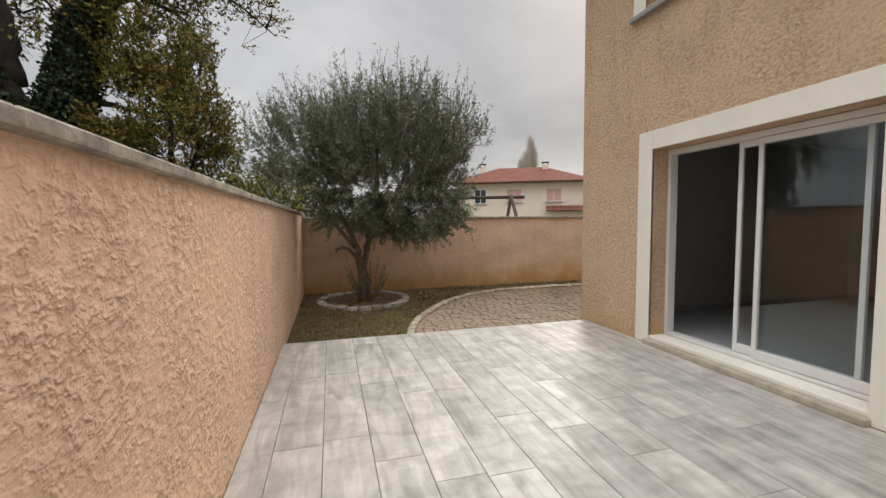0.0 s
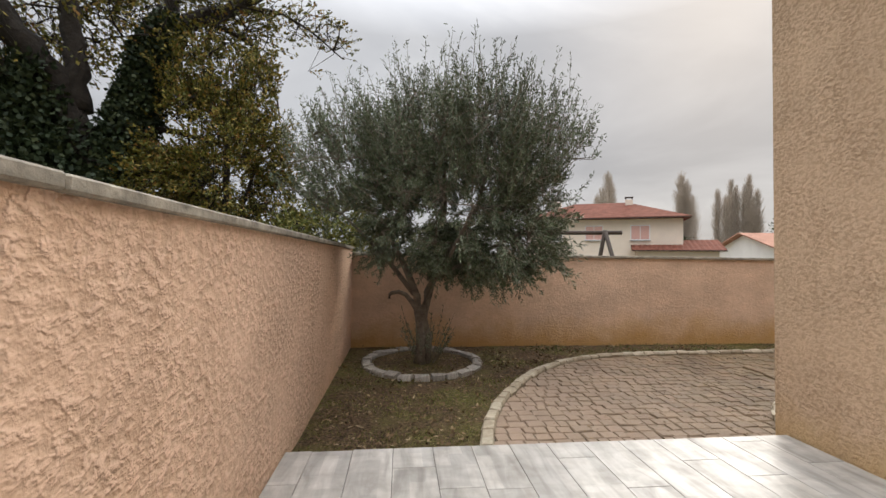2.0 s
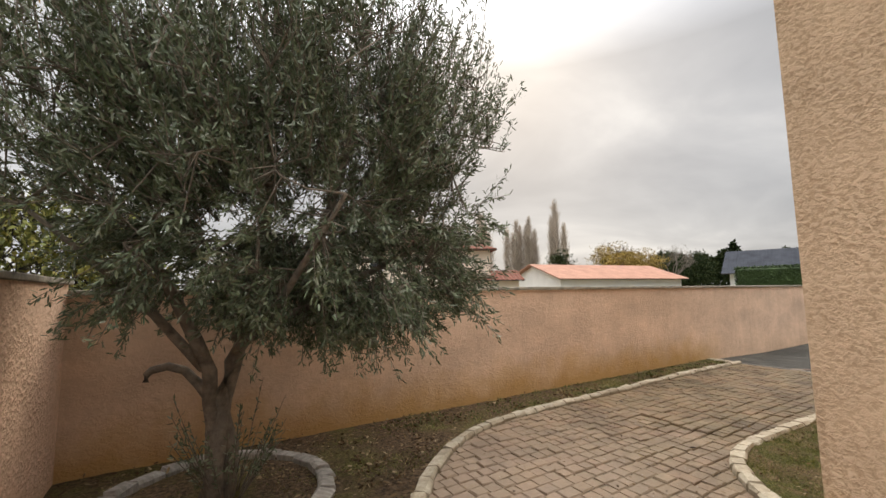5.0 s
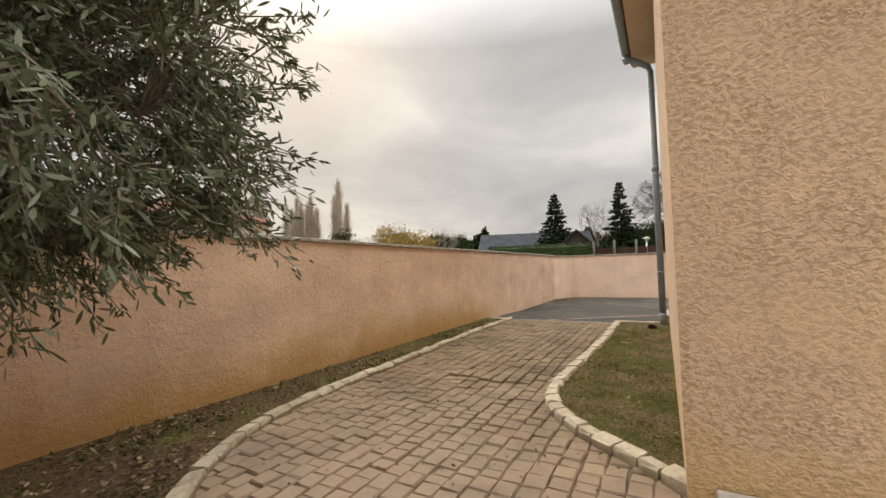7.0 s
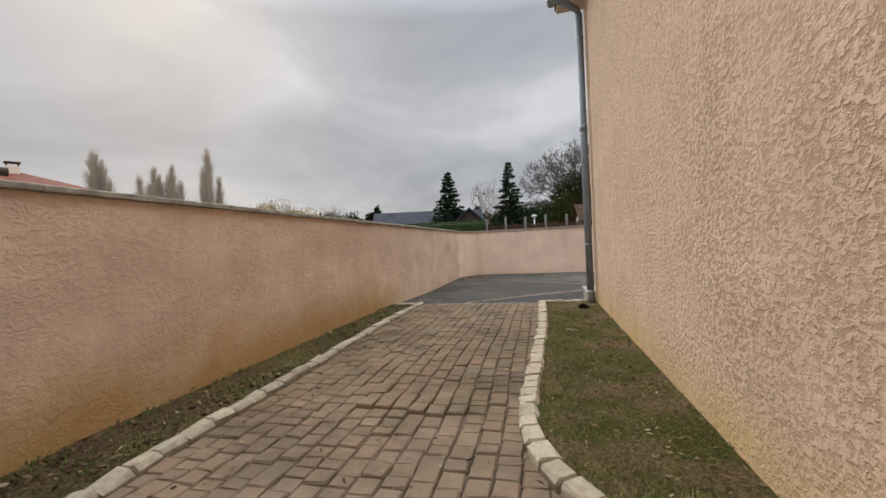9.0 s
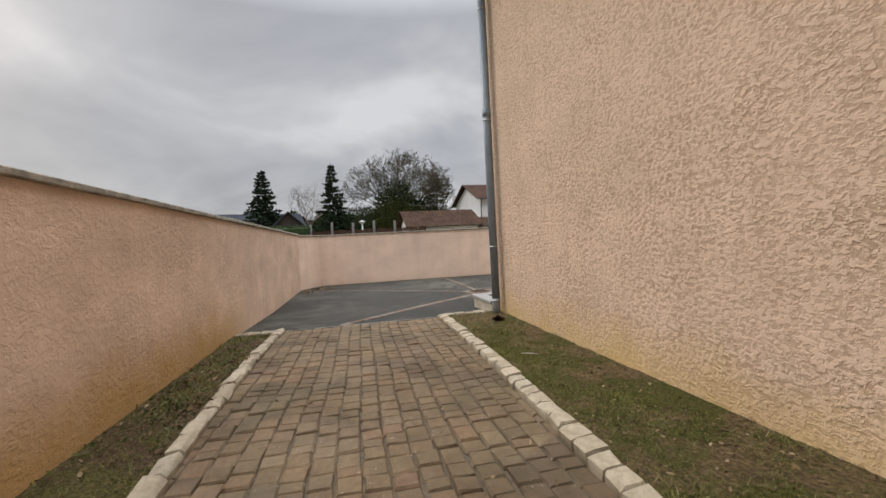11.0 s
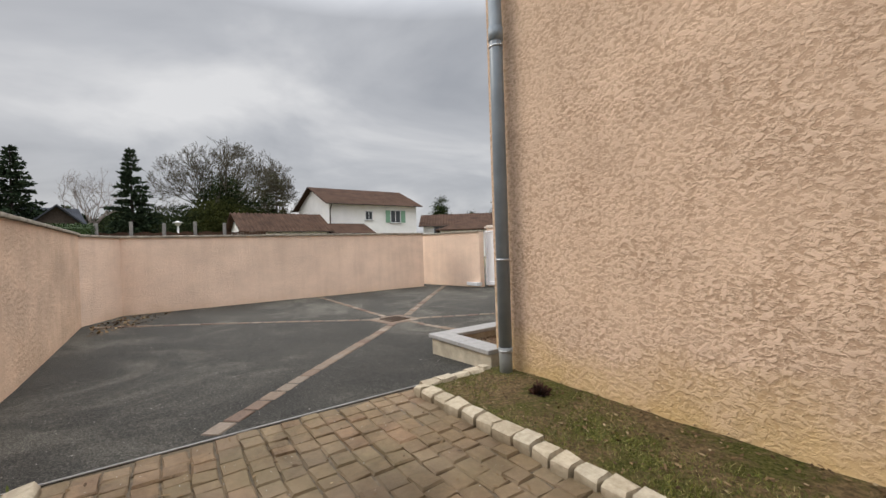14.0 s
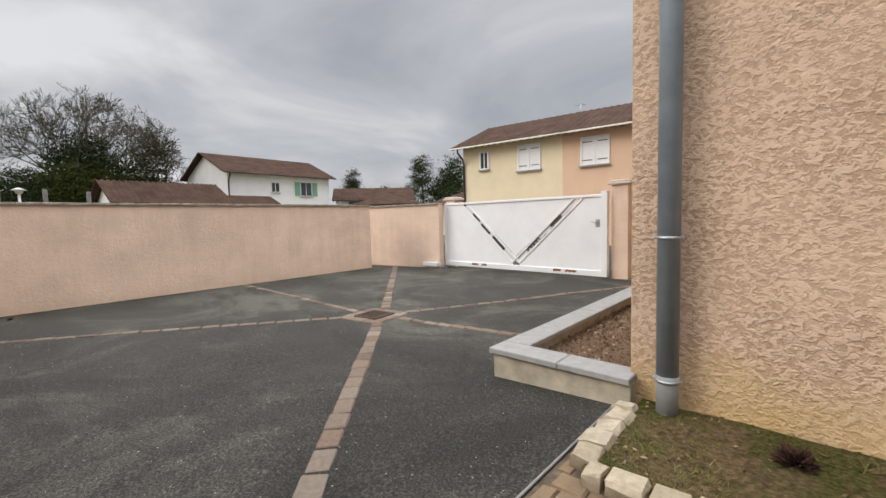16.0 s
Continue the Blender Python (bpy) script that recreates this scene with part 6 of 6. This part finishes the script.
# ---- swing frame, fence and lamp ----
def swing():
    t = thing("swing_frame", (5.45, 13.25, G), "weathered timber swing frame beyond the garden wall", "swing")
    bm = bmesh.new()
    tube(bm, [(0.45, -0.05, 2.47), (-2.4, 0.95, 2.47)], [0.055, 0.055], 8)
    part("crossbeam", bm, DARK_WOOD, t)
    for dx, dy in ((0.35, -0.9), (-0.1, 0.9)):
        bm = bmesh.new()
        tube(bm, [(0, 0, 2.52), (dx * 0.9, dy * 0.9, 0)], [0.055, 0.055], 8)
        part("leg", bm, DARK_WOOD, t)
        bm = bmesh.new()
        tube(bm, [(-2.2, 0.88, 2.5), (-2.2 + dx * 0.9, 0.88 + dy * 0.9, 0)], [0.055, 0.055], 8)
        part("leg", bm, DARK_WOOD, t)


swing()
lp = thing("street_lamp", (42.4, 7.3, G), "white garden lamp on a post", "street lamp")
bm = bmesh.new()
tube(bm, [(0, 0, 0), (0, 0, 3.45)], [0.07, 0.06], 8)
part("pole", bm, WHITE_PAINT, lp)
bm = bmesh.new()
tube(bm, [(0, 0, 3.45), (0, 0, 3.62), (0, 0, 3.64), (0, 0, 3.78)], [0.14, 0.2, 0.36, 0.05], 12)
part("head", bm, WHITE_PAINT, lp)
FENCE_POST = simple("dark_grey_post", (0.11, 0.10, 0.09), 0.9, var=0.3)
fn = thing("fence", (42.8, 12.2, G), "brown slatted fence with grey posts beyond the court wall", "fence", turn=facing((42.8, 12.2), (41.4, 1.5)))
for i in range(5):
    bm = bmesh.new()
    tube(bm, [(0.3 + i * 1.9, -0.1, 0), (0.3 + i * 1.9, -0.1, 3.6 + 0.1 * (i % 2))], [0.12, 0.11], 8)
    part("post", bm, FENCE_POST, fn)
for i in range(54):
    bm = bmesh.new()
    box(bm, (i * 0.2, 0.0, 0), (i * 0.2 + 0.185, 0.03, 2.95 + 0.05 * math.sin(i)))
    part("slat", bm, ROOF_BROWN, fn)

# ---- loose growth and litter ----
rng = np.random.default_rng(12)


def scatter(poly, n, keep=None):
    xs, ys = [p[0] for p in poly], [p[1] for p in poly]
    out = []
    while len(out) < n:
        x, y = rng.uniform(min(xs), max(xs)), rng.uniform(min(ys), max(ys))
        if in_poly(x, y, poly) and (keep is None or keep(x, y)):
            out.append((x, y))
    return np.array(out)


Q = scatter(LAWN_POLY, 42000, lambda x, y: noise.noise(Vector((x * 1.6, y * 1.6, 0))) + 0.5 * noise.noise(Vector((x * 6, y * 6, 1))) + 1.3 * (y - (6.5 if x > 5.8 else 6.38)) > -0.10 + rng.uniform(-0.3, 0.3))
blades("lawn_grass", np.column_stack([Q, np.full(len(Q), -0.072)]), np.column_stack([rng.normal(size=(len(Q), 2)) * 0.8, np.full(len(Q), 0.75)]), rng.uniform(0.012, 0.045, len(Q)) * rng.choice([0.7, 1.0, 1.5], len(Q), p=[0.5, 0.4, 0.1]), 0.005, GRASS, rng, kind="stuff", label="short patchy lawn grass", tri=True)
Q = scatter(BED_POLY, 22000, lambda x, y: (noise.noise(Vector((x * 1.3, y * 2.5, 4))) + (0.45 if x > 3 else -0.10) + (0.3 if y < 7.5 else 0)) > rng.uniform(-0.3, 0.25) and not (x < 4 and y > 8.8 and rng.uniform() < 0.8))
blades("bed_grass", np.column_stack([Q, np.full(len(Q), -0.10)]), np.column_stack([rng.normal(size=(len(Q), 2)) * 0.8, np.full(len(Q), 0.8)]), rng.uniform(0.015, 0.05, len(Q)), 0.006, GRASS, rng, kind="stuff", label="sparse grass and weeds in the bed", tri=True)
Q = scatter([(-0.75, 5.9), (1.2, 5.9), (1.6, 7.6), (3.2, 8.9), (9.7, 9.15), (9.7, 9.74), (-0.75, 9.74)], 3200, lambda x, y: in_poly(x, y, BED_POLY) and rng.uniform() < (1.0 if x < 3.2 else 0.35) * (0.35 + 0.9 * max(0, noise.noise(Vector((x * 2, y * 2, 7))) + 0.4)))
blades("fallen_leaves", np.column_stack([Q, rng.uniform(-0.085, -0.065, len(Q))]), np.column_stack([rng.normal(size=(len(Q), 2)), rng.normal(size=len(Q)) * 0.25]), rng.uniform(0.025, 0.07, len(Q)), rng.uniform(0.008, 0.024, len(Q)), LITTER, rng, kind="stuff", lance=True, label="fallen brown leaves on the earth bed", normal=np.array([0, 0, 1.0]))
Q = scatter([(3.6, 5.98), (9.66, 5.98), (9.66, 6.95), (4.7, 7.0)], 1000, lambda x, y: rng.uniform() < 1.25 - (y - 5.98) * 1.1)
blades("fallen_leaves", np.column_stack([Q, np.full(len(Q), -0.055)]), np.column_stack([rng.normal(size=(len(Q), 2)), rng.normal(size=len(Q)) * 0.3]), rng.uniform(0.015, 0.045, len(Q)), 0.013, LITTER, rng, kind="stuff", lance=True, label="dry leaves along the foot of the house wall", normal=np.array([0, 0, 1.0]))
Q = scatter(LAWN_POLY, 700, lambda x, y: noise.noise(Vector((x * 1.8, y * 1.8, 11))) > rng.uniform(-0.5, 0.3))
blades("fallen_leaves", np.column_stack([Q, rng.uniform(-0.062, -0.05, len(Q))]), np.column_stack([rng.normal(size=(len(Q), 2)), rng.normal(size=len(Q)) * 0.4]), rng.uniform(0.008, 0.035, len(Q)), 0.012, LITTER, rng, kind="stuff", label="scraps of dead leaves and earth crumbs in the lawn")
Q = scatter([(15.3, 9.5), (16.4, 9.6), (17.5, 9.1), (17.5, 8.4), (15.6, 8.9)], 240)
blades("fallen_leaves", np.column_stack([Q, [court_z(x, y) + 0.006 for x, y in Q]]), np.column_stack([rng.normal(size=(len(Q), 2)), rng.normal(size=len(Q)) * 0.3]), 0.06, 0.04, LITTER, rng, kind="stuff", lance=True, label="dry leaves blown into the court corner", normal=np.array([0, 0, 1.0]))

heaps = [(rng.uniform(1.9, 9.2), rng.uniform(9.15, 9.6)) for _ in range(26)] + [(rng.uniform(0.9, 2.3), rng.uniform(8.2, 9.3)) for _ in range(10)]
Q = np.concatenate([np.array(h) + rng.normal(size=(20, 2)) * [0.075, 0.04] for h in heaps])
Q = np.array([q for q in Q if in_poly(q[0], q[1], BED_POLY) and q[1] < 9.73])
blades("fallen_leaves", np.column_stack([Q, rng.uniform(-0.085, -0.035, len(Q))]), np.column_stack([rng.normal(size=(len(Q), 2)), rng.normal(size=len(Q)) * 0.4]), rng.uniform(0.025, 0.06, len(Q)), rng.uniform(0.010, 0.024, len(Q)), LITTER, rng, kind="stuff", lance=True, label="small heaps of dead brown leaves in the bed")
PAVE_IN = [(1.2, 6.0), (1.9, 7.9), (3.2, 8.9), (9.7, 9.05), (9.7, 7.1), (4.7, 7.2), (3.5, 6.4), (3.2, 6.0)]
GRIT = simple("pale_grit", (0.4, 0.38, 0.34), 0.9)


def tuft(x, y, seed, s=1.0):
    """A dead brown tuft."""
    t = thing("dead_tuft", (x, y, -0.075), "small dark brown withered plant tuft in the lawn", "dead plant")
    rg = np.random.default_rng(seed)
    bm = bmesh.new()
    tube(bm, [(0, 0, -0.02), (0, 0, 0.03), (0.01, 0, 0.06)], [0.035 * s, 0.03 * s, 0.012 * s], 8)
    part("crown", bm, DARK_WOOD, t)
    n = 420
    u = rg.normal(size=(n, 3)); u[:, 2] = np.abs(u[:, 2]) * 0.9
    blades("dead_leaves", u * 0.008, u, rg.uniform(0.03, 0.07, n) * s, 0.022, WITHERED, rg, t, "stuff")


WITHERED = leafy("withered_leaves", [(0.0, (0.03, 0.014, 0.01)), (1.0, (0.10, 0.045, 0.028))], 0.9)
tuft(8.98, 6.28, 1, 1.3)
for i, (x, y, a) in enumerate([(7.30, 6.58, 55), (5.2, 8.7, 80), (4.3, 7.3, 140)]):
    tw = thing("fallen_twig", (x, y, -0.06 if y < 6.9 else -0.088), "thin pale dry twig lying on the ground", "twig", turn=a)
    bm = bmesh.new()
    k = 0.17 if i == 0 else 0.06
    tube(bm, [(-k / 2, 0, 0.006), (0, 0.012, 0.012), (k / 2, 0, 0.006)], [0.004, 0.007, 0.003], 6)
    part("stick", bm, POPLAR_TWIG if i == 0 else DARK_WOOD, tw)
Q = scatter(PAVE_IN, 420, lambda x, y: rng.uniform() < (0.9 if y > 8.7 or y < 7.3 else 0.25))
blades("fallen_leaves", np.column_stack([Q, np.full(len(Q), -0.092)]), np.column_stack([rng.normal(size=(len(Q), 2)), rng.normal(size=len(Q)) * 0.2]), rng.uniform(0.012, 0.05, len(Q)), 0.014, LITTER, rng, kind="stuff", lance=True, label="scraps of dry leaves on the paving", normal=np.array([0, 0, 1.0]))
Q = scatter(PAVE_IN, 800, lambda x, y: noise.noise(Vector((x * 1.5, y * 1.5, 21))) > rng.uniform(-0.4, 0.4))
blades("grit", np.column_stack([Q, np.full(len(Q), -0.094)]), np.column_stack([rng.normal(size=(len(Q), 2)), np.zeros(len(Q))]), rng.uniform(0.004, 0.013, len(Q)), 0.006, GRIT, rng, kind="stuff", label="pale grit and crumbs on the paving", normal=np.array([0, 0, 1.0]))
n = 2600
Q = np.column_stack([rng.uniform(9.9, 16.5, n), rng.uniform(1.5, 9.4, n)])
blades("grit", np.column_stack([Q, [court_z(x, y) + 0.002 for x, y in Q]]), np.column_stack([rng.normal(size=(n, 2)), np.zeros(n)]), rng.uniform(0.004, 0.016, n), 0.006, GRIT, rng, kind="stuff", label="pale grit scattered on the asphalt", normal=np.array([0, 0, 1.0]))
WEED_LEAF = leafy("weed_leaves", [(0.0, (0.045, 0.065, 0.014)), (0.7, (0.09, 0.115, 0.024)), (1.0, (0.15, 0.15, 0.045))])
CLOVER = scatter(BED_POLY, 1700, lambda x, y: y > 9.2 and x > 2.0 and noise.noise(Vector((x * 1.4, y * 3, 9))) > rng.uniform(-0.25, 0.3))
blades("weeds", np.column_stack([CLOVER, np.full(len(CLOVER), -0.09)]), np.column_stack([rng.normal(size=(len(CLOVER), 2)), np.full(len(CLOVER), 0.9)]), rng.uniform(0.02, 0.05, len(CLOVER)), 0.013, WEED_LEAF, rng, kind="stuff", lance=True, label="low weeds along the foot of the wall")

# ---- kerb stones ----
KERB_SETTS = sett_meshes("kerb_stone", 1.0, 0.118, 0.16, 0.022, KERB, 9, 5, 0.0)
for me in KERB_SETTS:
    rk = random.Random(me.name)
    for v in me.vertices:
        v.co.x += rk.uniform(-0.035, 0.035); v.co.y += rk.uniform(-0.010, 0.010); v.co.z += rk.uniform(-0.009, 0.005)

GREY_SETT = simple("greyish_weathered_stone", (0.33, 0.30, 0.26), 0.9, var=0.35, scale=7, bump=0.01, bscale=30, rnd=0.2)
RING_STONE = sett_meshes("kerb_stone", 1.0, 0.13, 0.16, 0.018, GREY_SETT, 6, 15, 0.0)
for me in RING_STONE:
    rk = random.Random(me.name)
    for v in me.vertices:
        v.co.y += rk.uniform(-0.014, 0.014); v.co.z += rk.uniform(-0.016, 0.006); v.co.x += rk.uniform(-0.05, 0.05)


def kerb(name, line, length, top, label, seed, w=1.0, gap=0.010, tilt=0.04, sets=None):
    k = tagged(new(name), label, kind="structure")
    rr = random.Random(seed)
    pts = [Vector((*p, 0)) for p in line]
    cum = [0]
    for a, b in zip(pts, pts[1:]):
        cum.append(cum[-1] + (b - a).length)

    def at(s):
        s = min(max(s, 0), cum[-1])
        for i in range(len(cum) - 1):
            if cum[i + 1] >= s:
                f = (s - cum[i]) / max(1e-6, cum[i + 1] - cum[i])
                return pts[i].lerp(pts[i + 1], f)
        return pts[-1]
    s = 0
    while s < cum[-1] - 0.05:
        L = length * rr.uniform(0.8, 1.2)
        a, b = at(s), at(min(s + L, cum[-1]))
        d = b - a
        m = Matrix.Translation((a + b) / 2 + Vector((0, 0, top + rr.uniform(-0.008, 0.008)))) @ Matrix.Rotation(math.atan2(d.y, d.x) + rr.uniform(-0.03, 0.03) - tilt * 0.6 * rr.uniform(-1, 1), 4, "Z") @ Matrix.Rotation(rr.uniform(-tilt, tilt), 4, "X") @ Matrix.Diagonal((max(0.04, d.length - gap * rr.uniform(0.6, 1.4)), w * rr.uniform(0.92, 1.08), 1, 1))
        piece("kerb_stone", rr.choice(sets or KERB_SETTS), k, m)
        s += L
    return k


kerb("kerb_left", KERB_LEFT, 0.20, -0.045, "curving kerb of pale stone setts between the bed and the paving", 1, 1.0)
kerb("kerb_right", KERB_RIGHT, 0.16, -0.028, "curving kerb of small pale stone setts round the lawn", 2, 1.1, 0.017)
kerb("kerb_end", [(9.70, 6.86), (9.72, 6.5), (9.72, 6.16)], 0.17, -0.035, "rounded pale stone setts at the end of the lawn", 3, 1.2)
kerb("kerb_bed_end", [(9.66, 9.22), (9.68, 9.5), (9.68, 9.73)], 0.2, -0.05, "pale stone setts closing the end of the bed", 4, 0.9)
kerb("stone_ring", [(0.35 + 0.80 * math.cos(a * math.pi / 20), 8.72 + 0.84 * math.sin(a * math.pi / 20), ) for a in range(41)], 0.21, -0.03, "ring of weathered pale stones round the olive tree", 5, 1.0, 0.028, 0.14, RING_STONE)

# ---- terrace tiles ----
TW, TL = 0.290, 1.17
me_cache = {}


def tile_mesh(w, l):
    key = (round(w, 3), round(l, 3))
    if key not in me_cache:
        bm = bmesh.new()
        box(bm, (0, 0, -0.012), (w - 0.004, l - 0.004, 0), 0.0015)
        bmesh.ops.recalc_face_normals(bm, faces=bm.faces)
        me = bpy.data.meshes.new("tile")
        bm.to_mesh(me); bm.free(); me.materials.append(TILE)
        me_cache[key] = me
    return me_cache[key]


rt = random.Random(4)
xs = [X_WALL + 0.006] + [-0.59 + i * TW for i in range(14)]
for c in range(len(xs)):
    x0 = xs[c]
    x1 = min(xs[c + 1] if c + 1 < len(xs) else X_HOUSE - 0.004, X_HOUSE - 0.004)
    if x1 - x0 < 0.03:
        continue
    off = [3.1, 3.53, 3.57, 3.25, 2.98, 2.95, 3.56, 3.3, 2.9, 3.6, 3.2, 2.97, 3.45, 3.1, 3.6][c % 15] - 3 * TL
    y = off - 6 * TL
    while y < TERRACE_EDGE:
        a, b = max(y, -5.95), min(y + TL, TERRACE_EDGE)
        if b - a > 0.03:
            piece("tile", tile_mesh(x1 - x0, b - a), terrace, Matrix.Translation((x0, a, rt.uniform(-0.0004, 0.0004))))
        y += TL

# ---- paving stones ----
PAVE_POLY = [(0.74, TERRACE_EDGE)] + KERB_LEFT + [(PAVE_EDGE - 0.02, 9.16), (PAVE_EDGE - 0.02, 6.05), (9.75, 6.05)] + KERB_RIGHT[::-1] + [(3.28, TERRACE_EDGE)]
rp = random.Random(17)
stones = []
row, y = 0, TERRACE_EDGE + 0.062
CW = 0.131
while y < 9.3:
    x = 0.6 + rp.uniform(0, 0.15)
    while x < PAVE_EDGE:
        L = rp.choice([0.095, 0.12, 0.13, 0.14, 0.15, 0.175])
        if x + L > PAVE_EDGE - 0.025 and x < PAVE_EDGE - 0.06:
            L = PAVE_EDGE - 0.025 - x
        cx = x + L / 2
        cy = y + 0.020 * math.sin(cx * 0.9 + row * 0.12) + 0.010 * math.sin(cx * 2.3) + rp.uniform(-0.005, 0.005)
        if in_poly(cx, cy, PAVE_POLY) and L > 0.05:
            heave = 0.006 * noise.noise(Vector((cx * 1.1, cy * 1.1, 0)))
            # a root has lifted one short row, whose edge stands up
            if 4.86 < cx < 5.40 and 7.40 < cy < 8.18:
                heave += 0.024 * (1 - (cx - 4.86) / 0.54)
            stones.append((cx, cy, Z_PAVE + heave + rp.uniform(-0.006, 0.006), L, rp.uniform(-0.075, 0.075), rp.uniform(-0.032, 0.032), rp.uniform(-0.032, 0.032)))
        x += L
    y += CW
    row += 1
pave_variants = []
for i in range(8):
    rv = random.Random(i)
    bm = bmesh.new()
    box(bm, (-0.5, -0.5, -0.05), (0.5, 0.5, 0))
    top = [f for f in bm.faces if f.normal.z > 0.9][0]
    r_ = bmesh.ops.inset_region(bm, faces=[top], thickness=0.095, depth=0)
    crown_verts = list(top.verts)
    for v in crown_verts:
        v.co.x += rv.uniform(-0.035, 0.035); v.co.y += rv.uniform(-0.035, 0.035); v.co.z += rv.uniform(-0.002, 0.003)
    for v in bm.verts:
        if v not in crown_verts and v.co.z > -0.02:
            v.co.z -= 0.008 + rv.uniform(0, 0.004)
            v.co.x += rv.uniform(-0.035, 0.02) * (1 if v.co.x > 0 else -1); v.co.y += rv.uniform(-0.035, 0.02) * (1 if v.co.y > 0 else -1)
    bmesh.ops.recalc_face_normals(bm, faces=bm.faces)
    me = bpy.data.meshes.new("paving_stone")
    bm.to_mesh(me); bm.free(); me.materials.append(PAVER)
    pave_variants.append(me)
paving = tagged(new("paving"), "driveway of weathered reddish-brown square paving stones with sandy joints", kind="structure")


def near(s):
    return min(math.hypot(s[0] - a, s[1] - b) for a, b in ((4.2, 7.9), (6.0, 7.9), (8.0, 7.8)))


stones.sort(key=near)
VV, FF = [], []
for i, (cx, cy, z, L, rz, rx, ry) in enumerate(stones):
    m = Matrix.Translation((cx, cy, z)) @ Euler((rx, ry, rz)).to_matrix().to_4x4() @ Matrix.Diagonal((L - 0.004, CW - 0.004 - 0.003 * ((i * 7) % 3), 1, 1))
    me = pave_variants[(i * 5 + 3) % 8]
    if i < 300:
        piece("paving_stone", me, paving, m)
    else:
        b0 = len(VV)
        VV += [tuple(m @ v.co) for v in me.vertices]
        FF += [tuple(b0 + k for k in p.vertices) for p in me.polygons]
me = bpy.data.meshes.new("paving_stones")
me.from_pydata(VV, [], FF)
me.materials.append(PAVER)
ob = new("paving_stones", me)
ob.parent = paving
tagged(ob, "weathered reddish-brown paving stones", kind="stuff")
